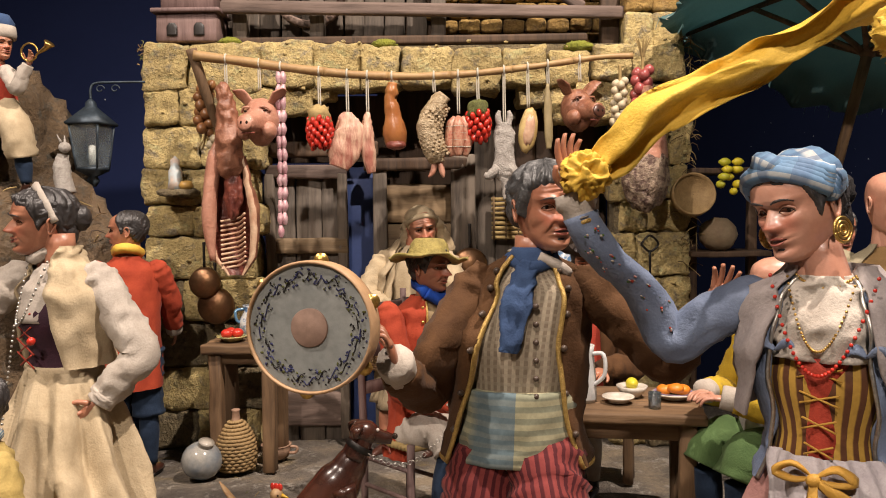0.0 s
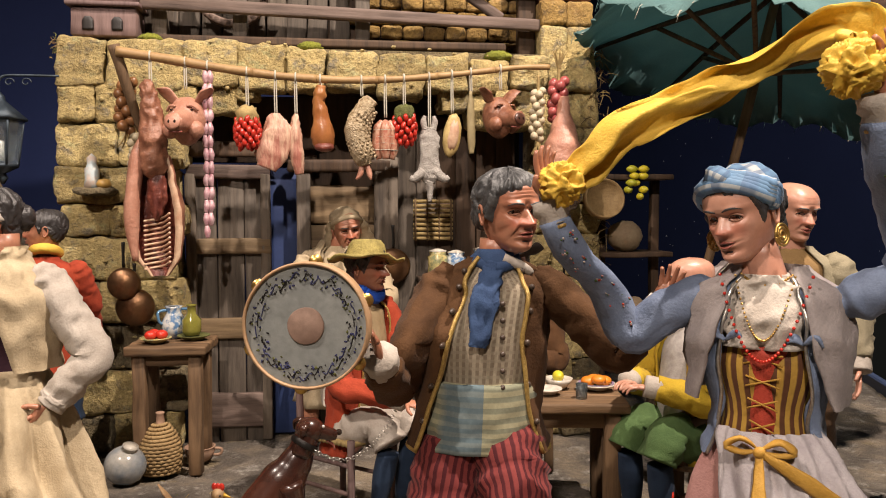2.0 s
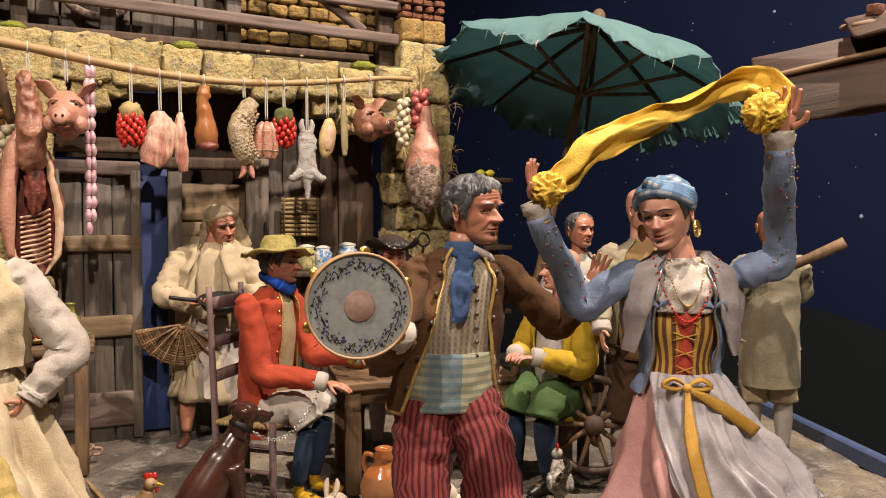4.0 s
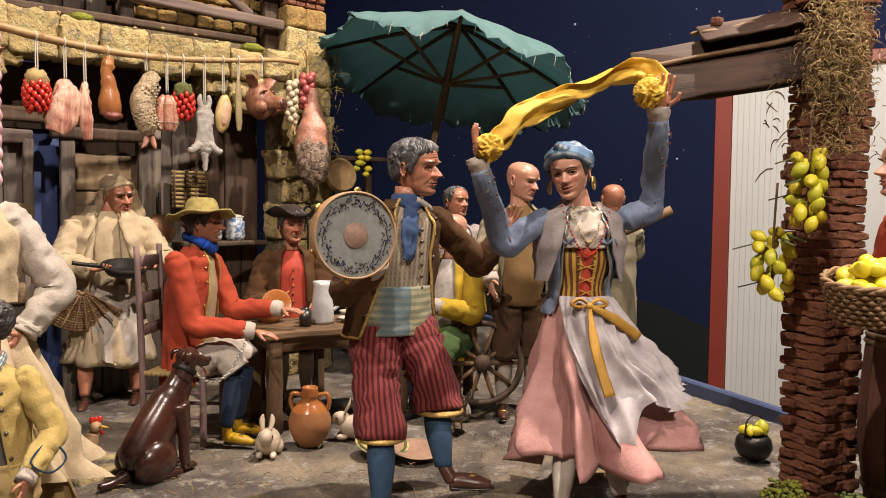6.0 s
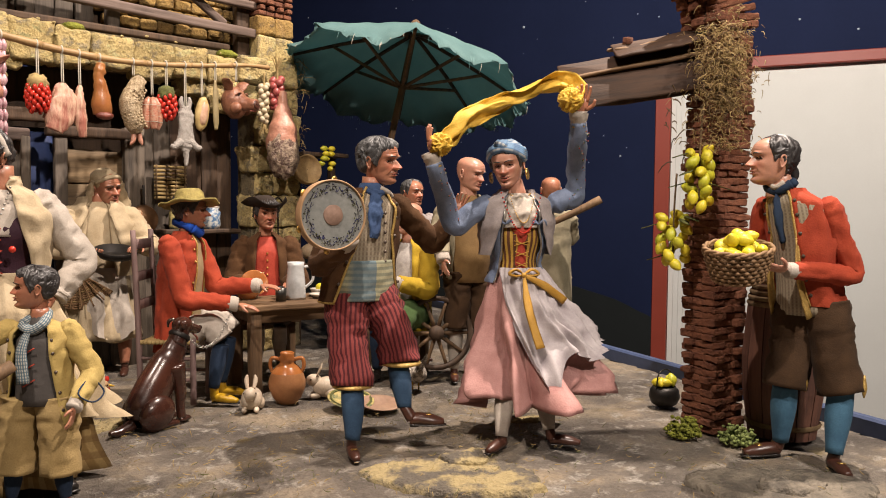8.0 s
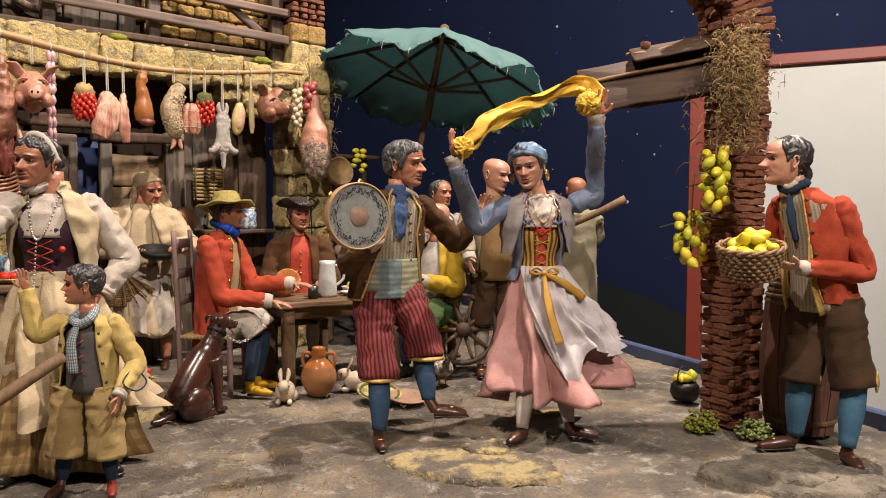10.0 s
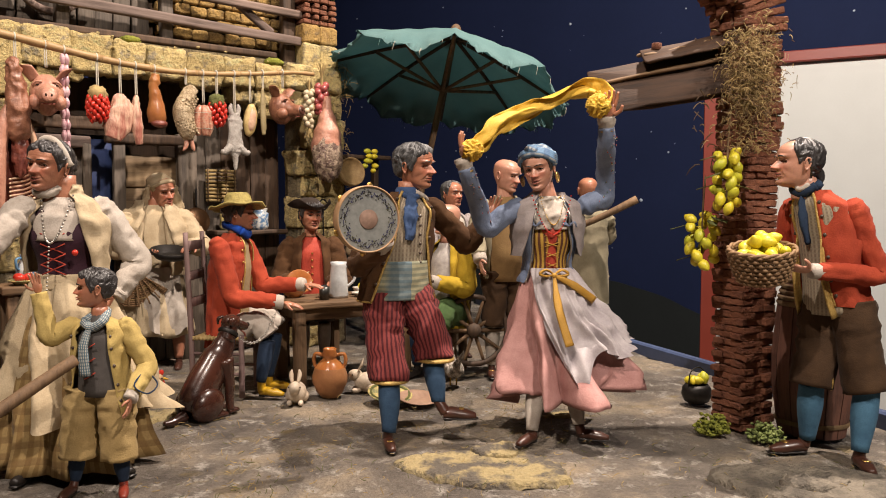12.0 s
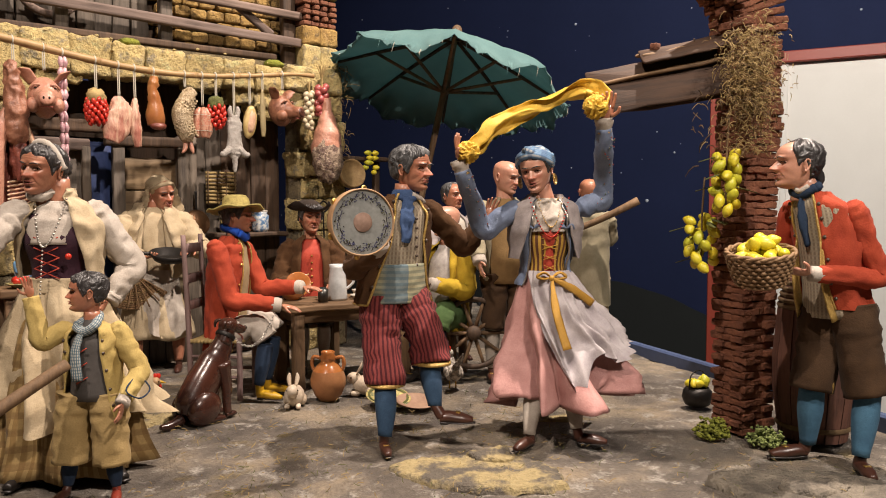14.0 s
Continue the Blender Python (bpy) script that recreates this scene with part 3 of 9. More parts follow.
def head(sh, c, face, size, skin, hair, style="short", tilt=0.0, nose=1.0, beard=False, age=0.6, smile=0.0, fine=1.0):
    """A modelled head: skull, brow, sockets, nose, lips and jaw. size: half its height."""
    rot = basis(face) @ turn(0, tilt, 0)
    at = lambda x, y, z: V(c) + rot @ V((x * size, y * size, z * size))

    def form(x, y, z):
        """How far the modelled face stands off the plain skull."""
        if y <= 0:
            return 0.0
        ax = abs(x)
        d = 0.0
        # nose: bridge, tip and wings
        up = max(0.0, min(1.0, (.22 - z) / .40))
        drop = bell(z, -.19, .085) if z < -.19 else 1.0
        if z < .24:
            d += nose * (.05 + .27 * up ** 1.15) * drop * bell(x, 0, .085 + .06 * up)
        d += .12 * nose * bell(ax, .135, .055) * bell(z, -.215, .06)
        # brows, sockets, cheekbones
        d += (.07 + .05 * age) * bell(ax, .30, .2) * bell(z, .27 + .04 * ax, .07)
        d -= .15 * bell(ax, .275, .15) * bell(z, .09, .105)
        d -= .05 * bell(x, 0, .09) * bell(z, .17, .06)
        d += (.05 + .03 * smile) * bell(ax, .42, .16) * bell(z, -.13 + .06 * smile, .13)
        d -= .06 * age * bell(ax, .47, .12) * bell(z, -.42, .15)
        # mouth and chin
        zc = z - smile * .22 * (ax ** 2) * 4 * bell(z, -.47, .12)
        d += .075 * bell(x, 0, .22) * (bell(zc, -.425, .035) + .95 * bell(zc, -.535, .04))
        d -= .055 * bell(x, 0, .26) * bell(zc, -.478, .022)
        d -= .03 * bell(x, 0, .035) * bell(z, -.345, .05)
        d -= .05 * bell(x, 0, .2) * bell(z, -.635, .05)
        d += .05 * bell(x, 0, .19) * bell(z, -.80, .10)
        # folds of age
        fold = ax - (.16 - .50 * (z + .20))
        d -= .065 * age * bell(fold, 0, .035) * bell(z, -.38, .16)
        d += .05 * age * bell(fold, .10, .08) * bell(z, -.34, .18)
        d -= .04 * age * bell(z - .10 * ax, -.03, .028) * bell(ax, .28, .12)
        d -= .022 * age * (bell(z, .43 + .03 * math.cos(7 * x), .02) + bell(z, .53 + .02 * math.cos(6 * x), .02) + bell(z, .62, .018)) * bell(x, 0, .36)
        d -= .04 * age * bell(ax, .055, .022) * bell(z, .28, .07)
        return d

    def skull(th, z, puff=0.0):
        w, f, b = along(SKULL_Z, SKULL_W, z), along(SKULL_Z, SKULL_F, z), along(SKULL_Z, SKULL_B, z)
        co, si = math.cos(th), math.sin(th)
        x = w * math.copysign(abs(co) ** .92, co)
        y = -.03 + (f + .03) * si ** .86 if si > 0 else -.03 - (b - .03) * abs(si) ** .95
        y += form(x, si, z)
        q = V((x, y, z))
        return q + V((x, y * .9, z)).normalized() * puff if puff else q

    def on(x, z, off=0.0):
        w = along(SKULL_Z, SKULL_W, z)
        p = skull(math.acos(max(-1, min(1, math.copysign((abs(x) / w) ** (1 / .92), x)))), z)
        return at(p.x, p.y + off, p.z)

    throat = at(0, -.20, -.42)
    sh.tube([throat, throat + V((0, 0, -.45 * size)), throat + V((0, 0, -1.05 * size))], [size * .40, size * .39, size * .44], skin, 20, 10)
    n, k = int(112 * fine), int(92 * fine)
    rows = []
    for i in range(k + 1):
        z = -math.cos(math.pi * i / k)
        rows.append([at(*skull(2 * math.pi * (j % n) / n, z)) for j in range(n + 1)])
    sh.grid(rows, FACES[skin.name])
    for s in (-1, 1):
        e = on(.28 * s, .085, -.055)
        sh.ball(e, (size * .125, size * .10, size * .10), EYEWHITE, rot, 14, 10)
        pup = e + rot @ V((0, size * .078, -size * .005))
        sh.ball(pup, (size * .054, size * .026, size * .054), EYE, rot, 10, 8)
        lid = [on(.145 * s, .08, .012), on(.21 * s, .155, .030), on(.30 * s, .165, .034), on(.38 * s, .12, .020), on(.43 * s, .075, .004)]
        sh.tube(lid, [size * .016, size * .036, size * .038, size * .03, size * .014], skin, 8, 14, 0, 1, .8)
        sh.tube([p + rot @ V((0, size * .022, -size * .030)) for p in lid], size * .010, EYE, 5, 14)
        sh.tube([on(.15 * s, .06, .01), on(.24 * s, .012, .022), on(.34 * s, .015, .018), on(.42 * s, .06, .004)], [size * .012, size * .022, size * .022, size * .012], skin, 8, 12)
        sh.tube([on(.09 * s, .255, .004), on(.22 * s, .30, .008), on(.36 * s, .31, .006), on(.48 * s, .25, .002)], [size * .016, size * .028, size * .022, size * .008], hair, 6, 12, size * .006, 3)
        # ear: rim, bowl and lobe
        er = rot @ turn(0, 0, -24 * s)
        ec = at(.70 * s, -.06, -.04)
        eq = lambda y, z, o: ec + er @ V((s * o * size, y * size, z * size))
        sh.ball(eq(0, 0, .02), (size * .045, size * .13, size * .22), skin, er, 10, 8)
        sh.tube([eq(.09, .02, .05), eq(.10, .16, .07), eq(.0, .25, .09), eq(-.12, .18, .10), eq(-.13, 0, .09), eq(-.06, -.16, .06), eq(.03, -.23, .04), eq(.06, -.14, .03)], [size * .025, size * .035, size * .04, size * .042, size * .04, size * .045, size * .05, size * .02], skin, 8, 24)
    bow = lambda x, z: on(x, z + smile * .5 * x * x, .006)
    sh.tube([bow(-.21, -.47), bow(-.11, -.435), bow(-.03, -.418), bow(0, -.43), bow(.03, -.418), bow(.11, -.435), bow(.21, -.47)], [size * .006, size * .026, size * .03, size * .026, size * .03, size * .026, size * .006], LIP, 8, 20, 0, 1, .8)
    sh.tube([bow(-.19, -.485), bow(-.09, -.535), bow(0, -.545), bow(.09, -.535), bow(.19, -.485)], [size * .006, size * .032, size * .038, size * .032, size * .006], LIP, 8, 18, 0, 1, .8)
    sh.tube([bow(-.20, -.477), bow(-.08, -.478), bow(.08, -.478), bow(.20, -.477)], size * .011, EYE, 6, 14)

    def locks(a):
        def fn(q):
            w = 1 + a * (0.5 + noise.noise(V((q.x * 3.2 + 2 * q.z, q.y * 3.2, q.z * 2.2 + size * 900)) * 1.6) * 1.3 + 0.35 * math.sin(16 * (q.z + 0.5 * q.y)))
            return q * w
        return fn

    if style in HAIRLINES:
        line = HAIRLINES[style]
        la, lz = [p[0] for p in line], [p[1] for p in line]
        thick = {"short": .13, "long": .15, "bun": .11, "cropped": .15, "receding": .10}[style]
        n, k = int(150 * fine), int(96 * fine)
        rows = []
        for i in range(k + 1):
            z = -.72 + 1.72 * math.sin(math.pi / 2 * i / k)
            row = []
            for j in range(n + 1):
                th = 2 * math.pi * (j % n) / n
                a = abs((th - math.pi / 2 + math.pi) % (2 * math.pi) - math.pi)
                q = V((math.cos(th) * 1.5, math.sin(th) * 1.5, z * 1.1 + size * 700))
                warp = noise.noise(q * 1.7)
                edge = z - along(la, lz, a) + .09 * noise.noise(q * 3.1)
                m = max(0.0, min(1.0, edge / .16))
                strand = abs(math.sin(9 * th + 5 * warp + 3.0 * z)) * .5 + abs(noise.noise(V((th * 7 + warp * 3, z * 3 + 2 * warp, size * 333)))) * .9
                row.append(at(*skull(th, z, -.05 + m ** .6 * (.05 + thick * (.2 + 1.15 * strand)))))
            rows.append(row)
        sh.grid(rows, hair)
    if style in ("long", "bun"):
        sh.ball(at(0, -0.60, -0.35), (size * 0.55, size * 0.38, size * 0.5), hair, rot, 24, 18, locks(0.12))
    if style == "bun":
        sh.ball(at(0, -1.0, 0.1), size * 0.40, hair, rot, 24, 18, locks(0.15))
    if beard:
        sh.ball(at(0, 0.72, -0.68), (size * 0.3, size * 0.16, size * 0.14), hair, rot, 12, 8, locks(0.1))
    return at, rot


def hand(sh, wrist, aim, palm, size, skin, curl=0.3, spread=0.22, thumb=1):
    """A hand: palm, four fingers and a thumb. aim: where the fingers point; palm: where the palm looks."""
    a = V(aim).normalized()
    p = (V(palm) - a * V(palm).dot(a)).normalized()
    s = a.cross(p)
    w = V(wrist)
    rot = Matrix((s, p, a)).transposed()
    sh.ball(w + a * size * 0.42, (size * 0.34, size * 0.15, size * 0.48), skin, rot, 12, 10)
    for i, (o, ln) in enumerate(((-0.25, 0.78), (-0.09, 0.9), (0.08, 0.86), (0.23, 0.66))):
        base = w + a * size * 0.78 + s * o * size * thumb
        d = (a + s * o * spread * 3 * thumb).normalized()
        c = curl * (0.8 + 0.15 * i)
        q1 = base + d * ln * size * 0.42 + p * c * size * 0.15
        q2 = base + d * ln * size * (0.95 - 0.45 * c) + p * c * size * 0.62
        sh.tube([base - d * size * 0.15, q1, q2], [size * 0.098, size * 0.085, size * 0.06], skin, 8, 7)
    tb = w + a * size * 0.25 - s * size * 0.28 * thumb
    sh.tube([tb, tb + (a * 0.5 - s * 0.7 * thumb + p * 0.25).normalized() * size * 0.4, tb + (a * 0.8 - s * 0.62 * thumb + p * 0.4).normalized() * size * 0.68], [size * 0.12, size * 0.1, size * 0.065], skin, 8, 7)


def shoe(sh, ankle, toe, mat, size, buckle=True):
    an, to = V(ankle), V(toe)
    d = to - V((an.x, an.y, to.z))
    d = d.normalized()
    up = V((0, 0, 1))
    heel = to - d * size
    sh.tube([heel + up * size * 0.16, heel + d * size * 0.25 + up * size * 0.2, heel + d * size * 0.6 + up * size * 0.15, to - d * size * 0.06 + up * size * 0.1], [size * 0.15, size * 0.19, size * 0.19, size * 0.1], mat, 14, 12, 0, 1, 0.85, side=d.cross(up))
    sh.tube([heel + d * size * 0.08 + up * size * 0.2, an], [size * 0.17, size * 0.15], mat, 12, 5)
    sh.box(heel + d * size * 0.12 + up * size * 0.04, (size * 0.24, size * 0.24, size * 0.09), BLACKLEATHER, basis(d), size * 0.02)
    sh.tube([heel + up * size * 0.05, heel + d * size * 0.55 + up * size * 0.035, to + up * size * 0.03], [size * 0.13, size * 0.17, size * 0.1], BLACKLEATHER, 10, 8, 0, 1, 0.25, side=d.cross(up))
    if buckle:
        sh.box(heel + d * size * 0.55 + up * size * 0.31, (size * 0.2, size * 0.14, size * 0.03), GOLD, basis(d), size * 0.01)


def torso(sh, rings, right, mat, n=28, wr=0.0, gap=0.0, front=None, thick=0.0, seed=0.0, k=4):
    """Lofted body or coat. rings: (centre, half width, half depth) from low to high; gap: the half angle left open in front, in degrees."""
    r = V(right).normalized()
    up = V((0, 0, 1))
    f = V(front).normalized() if front else up.cross(r).normalized() * -1
    rr = []
    for i in range(len(rings) - 1):
        for t in range(k):
            u = t / k
            u = u * u * (3 - 2 * u)
            a, b = rings[i], rings[i + 1]
            g = [(a[3] if len(a) > 3 else gap), (b[3] if len(b) > 3 else gap)]
            rr.append((V(a[0]).lerp(V(b[0]), t / k), a[1] + (b[1] - a[1]) * u, a[2] + (b[2] - a[2]) * u, g[0] + (g[1] - g[0]) * t / k))
    a = rings[-1]
    rr.append((V(a[0]), a[1], a[2], a[3] if len(a) > 3 else gap))
    outer, inner = [], []
    for i, (c, w, d, g) in enumerate(rr):
        ro, ri = [], []
        for j in range(n + 1):
            th = radians(g) + (2 * math.pi - 2 * radians(g)) * (j / n) if gap or g else 2 * math.pi * (j % n) / n
            s, co = math.sin(th), math.cos(th)
            x = 0.0
            if wr:
                q = V((s * 2.2 + seed, co * 2.2, i * 0.28 / max(1, k / 4) + seed))
                x = 1.6 * wr * (0.45 - 1.3 * abs(noise.noise(q)) + 0.5 * noise.noise(q * 2.1))
            ro.append(c + r * s * (w + x) + f * co * (d + x))
            if thick:
                ri.append(c + r * s * (w + x - thick) + f * co * (d + x - thick))
        outer.append(ro)
        inner.append(ri)
    if thick:
        rows = [o + i2[::-1] + [o[0]] for o, i2 in zip(outer, inner)]
        sh.grid(rows, mat)
    else:
        sh.grid(outer, mat, (True, True))
    return outer


def skirt(sh, top, bottom, rt, rb, mat, folds=11, depth=0.14, n=72, k=14, seed=0.0, arc=(0, 360), right=(1, 0, 0), flare=1.0, lift=None, flat=0.85):
    """A gathered skirt or apron, its folds growing towards the hem."""
    top, bottom = V(top), V(bottom)
    r = V(right).normalized()
    f = V((0, 0, 1)).cross(r) * -1
    outer, inner = [], []
    for i in range(k):
        t = i / (k - 1)
        c = top.lerp(bottom, t)
        rad = rt + (rb - rt) * (t ** flare)
        ro, ri = [], []
        for j in range(n + 1):
            th = radians(arc[0] + (arc[1] - arc[0]) * j / n)
            q = V((math.cos(th) * 1.6 + seed, math.sin(th) * 1.6, t * 1.3 + seed))
            ph = folds * th + 2.6 * noise.noise(q) + 1.2 * t
            fold = (0.9 - 1.9 * abs(math.sin(ph / 2)) ** 1.3) + noise.noise(q * 2.4) * 1.0 + 0.35 * noise.noise(q * 6)
            x = rad * (1 + 1.15 * depth * (0.22 + 0.78 * t) * fold)
            p = c + r * math.cos(th) * x + f * math.sin(th) * x * flat
            if lift:
                p.z += lift * t * noise.noise(V((math.cos(th) * 1.2 + seed, math.sin(th) * 1.2, 3.0)))
            ro.append(p)
            ri.append(c + r * math.cos(th) * (x - 0.0016) + f * math.sin(th) * (x - 0.0016) * flat + V((0, 0, p.z - c.z)))
        outer.append(ro)
        inner.append(ri)
    if arc[1] - arc[0] >= 360:
        sh.grid(outer + inner[::-1], mat)
    else:
        sh.grid([o + i2[::-1] + [o[0]] for o, i2 in zip(outer, inner)], mat)


def arm(sh, s, e, w, r, mat, cuff=None, seed=0.0, wr=0.17):
    s, e, w = V(s), V(e), V(w)
    sh.tube([s - (e - s).normalized() * r * 0.9, s - (e - s).normalized() * r * 0.35, s.lerp(e, 0.12), s.lerp(e, 0.55), e, e.lerp(w, 0.5), w], [r * 0.30, r * 0.80, r * 1.0, r * .98, r * 0.95, r * 0.85, r * 0.72], mat, 24, 44, r * wr, 0.8, seed=seed)
    d = (w - e).normalized()
    if cuff:
        sh.tube([w - d * r * 0.3, w + d * r * 0.35, w + d * r * 0.75], [r * 0.66, r * 0.72, r * 0.7], cuff, 14, 6, r * 0.06, 3)
    return d


def leg(sh, hip, knee, hem, r0, r1, mat, seed=0.0, wr=0.15):
    sh.tube([hip, V(hip).lerp(V(knee), 0.5), knee, hem], [r0, (r0 + r1) / 2 * 1.05, r1, r1 * 1.02], mat, 22, 22, r0 * wr, 0.8, seed=seed)


def calf(sh, a, b, r, mat):
    a, b = V(a), V(b)
    sh.tube([a, a.lerp(b, 0.35), b], [r, r * 1.05, r * 0.66], mat, 14, 10)


def buttons(sh, pts, r, mat=BUTTON):
    for p in pts:
        sh.ball(p, r, mat, None, 8, 6)


def lean_over(sh, shift, z0, z1, pins=()):
    """Moves the upper body by shift, from nothing at z0 to all at z1; pins stay where they are."""
    d = V((*shift, 0))
    for i, p in enumerate(sh.v):
        p = V(p)
        u = max(0.0, min(1.0, (p.z - z0) / (z1 - z0)))
        w = u * u * (3 - 2 * u)
        for q, r in pins:
            w *= 1 - math.exp(-((p - V(q)).length / r) ** 4)
        sh.v[i] = tuple(p + d * w)


def figurine(sh, name, label):
    return sh.thing(name, label, "figurine", "painted nativity figurines")


# ---- the setting: stage, night backdrop, room ----
rng = random.Random(7)


def ground_sheet():
    sh = Shape()
    nx, ny = 150, 150
    rows = []
    for j in range(ny + 1):
        y = -0.35 + 2.1 * j / ny
        row = []
        for i in range(nx + 1):
            x = -1.55 + 2.6 * i / nx
            p = V((x * 9, y * 9, 0))
            z = 0.004 * noise.noise(p) + 0.0025 * noise.noise(p * 3.1) + 0.0012 * noise.noise(p * 8) - 0.003
            if (x - 0.777) * 0.973 - (y - 0.72) * 0.231 > 0.004:
                z = -0.9
            row.append(V((x, y, z)))
        rows.append(row)
    sh.grid(rows, GROUND)
    ob = sh.thing("ground", "grey brown painted plaster stage floor, worn and dusty", "ground", kind="structure")
    return ob


ground_sheet()


def plain_wall(name, a, b, z0, z1, mat, label, thick=0.03):
    """A straight wall between two plan points."""
    sh = Shape()
    a, b = V((*a, 0)), V((*b, 0))
    d = b - a
    sh.box((0, 0, (z0 + z1) / 2), (d.length, thick, z1 - z0), mat)
    return sh.thing(name, label, "wall", kind="structure", smooth=False, m=Matrix.Translation((a + b) / 2) @ Matrix.Rotation(math.atan2(d.y, d.x), 4, "Z"))


plain_wall("wall_north", (-1.6, 1.765), (0.1, 1.765), -0.05, 1.9, NIGHT, "dark night-blue painted backdrop with small stars")
plain_wall("wall_west", (-1.6, -2.2), (-1.6, 6.2), -1.0, 1.9, NIGHT, "dark blue side wall of the gallery")

# the gallery wall far behind the stage: s runs along it from the red door post
WALL0, WALLDIR = V((3.102, 2.524, 0)), V((0.4695, -0.8829, 0))
WALLOUT = V((-0.8829, -0.4695, 0))
WALLTURN = radians(-62)


def wall_point(s, z, off=0.0):
    return WALL0 + WALLDIR * s + WALLOUT * off + V((0, 0, z))


def wall_block(name, s0, s1, z0, z1, thick, mat, off=0.0, bev=0.0):
    """A flat piece of the gallery wall whose face stands off from it."""
    sh = Shape()
    sh.box((0, 0, 0), (s1 - s0, thick, z1 - z0), mat, None, bev)
    return sh, Matrix.Translation(wall_point((s0 + s1) / 2, (z0 + z1) / 2, off - thick / 2)) @ Matrix.Rotation(WALLTURN, 4, "Z")


for name, s0, s1, z0, z1, off, mat, label in (("wall_east", -6.2, 0.0, -1.0, 1.9, 0.0, GALLERY_DIM, "dark navy painted gallery wall with small stars"), ("wall_east_upper", 0.0, 1.7, 1.052, 1.9, 0.0, GALLERY_DIM, "dark navy gallery wall above the red door frame"), ("wall_east_end", 1.7, 5.4, -1.0, 1.9, 0.0, GALLERY_DIM, "dark navy gallery wall past the door"), ("wall_niche", 0.0, 1.7, -1.0, 1.052, -0.03, WHITEPAINT, "white painted door panel inside the red frame")):
    sh, m = wall_block(name, s0, s1, z0, z1, 0.05, mat, off)
    sh.thing(name, label, "wall", kind="structure", smooth=False, m=m)
plain_wall("wall_room_south", (-1.6, -2.2), (5.8, -2.2), -1.0, 1.9, DARKROOM, "dark plain wall of the gallery")
sh = Shape()
sh.box((2.1, 2.0, 1.92), (7.6, 8.6, 0.04), DARKROOM)
sh.thing("ceiling", "dark plain gallery ceiling", "ceiling", kind="structure", smooth=False)
sh = Shape()
sh.box((2.1, 2.0, -1.02), (7.6, 8.6, 0.04), DARKROOM)
sh.thing("floor", "dark plain gallery floor", "floor", kind="structure", smooth=False)
sh = Shape()
sh.box((0, 0, -0.51), (2.6, 0.02, 0.96), DARKROOM)
sh.thing("trim", "dark plinth panel under the stage", "plinth", kind="structure", smooth=False, m=pose(-0.25, -0.36, 0))

# red door frame round the white panel
red = holder("frame_trim", I4, "oxide red painted wooden frame round white door panel", "frame", kind="structure")
for nm, s0, s1, z0, z1 in (("post", -0.004, 0.073, -1.0, 0.996), ("top_rail", -0.004, 1.7, 0.997, 1.052), ("post", 1.625, 1.7, -1.0, 0.996)):
    sh, m = wall_block(nm, s0, s1, z0, z1, 0.05, REDPAINT, 0.012, 0.004)
    p = part(nm, sh, red, smooth=False)
    p.matrix_local = m
# narrow boards of the door beside the red post
boards = holder("panel_trim", I4, "white grooved boards beside red post", "panelling", kind="structure")
sh, m = wall_block("board", 0.0, 0.0256, -1.0, 0.99, 0.012, WHITEPAINT, 0.0, 0.0018)
board_mesh = sh.mesh("board", False)
for i in range(11):
    ob = new("board", board_mesh)
    ob.parent = boards
    ob.matrix_local = Matrix.Translation(wall_point(0.088 + 0.0262 * i, -0.005, -0.022)) @ Matrix.Rotation(WALLTURN, 4, "Z")

# blue rim along the edge of the stage
sh = Shape()
sh.box((0, 0, 0.006), (1.95, 0.016, 0.026), RIMBLUE, None, 0.003)
sh.thing("kerb_trim", "slate-blue painted wooden rim of the stage", "rim", kind="structure", smooth=False, m=Matrix.Translation((0.777, 0.72, 0)) @ Matrix.Rotation(radians(76.65), 4, "Z"))


# flat black silhouette sheet and painted stars on the gallery wall
sh = Shape()
top = []
for i in range(61):
    q = -2.4 + 2.395 * i / 60
    z = -0.30 + 0.145 * min(1, max(0, -q / 0.39)) ** 0.8 + 0.10 * min(1, max(0, (-q - 0.39) / 0.8)) + 0.012 * noise.noise(V((q * 7, 0, 0)))
    top.append((q, z))
sh.grid([[wall_point(q, -0.98, 0.002) for q, z in top], [wall_point(q, z, 0.002) for q, z in top], [wall_point(q, z, 0.006) for q, z in top], [wall_point(q, -0.98, 0.006) for q, z in top]], FLATBLACK)
sh.thing("backdrop_hill", "flat black silhouette low on the navy wall", "backdrop", kind="structure", smooth=False)
sh = Shape()
for q, z, r in [(-0.331, 0.311, 0.010), (-0.747, 1.305, 0.008), (-0.188, 0.568, 0.006), (0.937, 1.15, 0.006), (0.679, 1.219, 0.006), (0.001, 1.294, 0.005)] + [(rng.uniform(-3.4, -0.06), rng.uniform(-0.1, 1.7), rng.uniform(0.0015, 0.0042)) for _ in range(110)]:
    sh.ball(wall_point(q, z, 0.001), (r, r * 0.4, r), STARP, turn(0, 0, -62), 6, 4)
for _ in range(50):
    r = rng.uniform(0.0008, 0.002)
    sh.ball((rng.uniform(-1.55, 0.05), 1.7495, rng.uniform(0.15, 0.95)), (r, r * 0.4, r), STARP, None, 6, 4)
sh.thing("backdrop_stars", "small pale stars painted on the navy walls", "stars", kind="stuff")

# ---- the tavern front ----
FM = Matrix.Translation((-0.376, 1.208, 0)) @ Matrix.Rotation(radians(5.78), 4, "Z")
tav = holder("wall_tavern", FM, "yellow tuff block front wall of a tavern with wide opening", "wall", kind="structure")


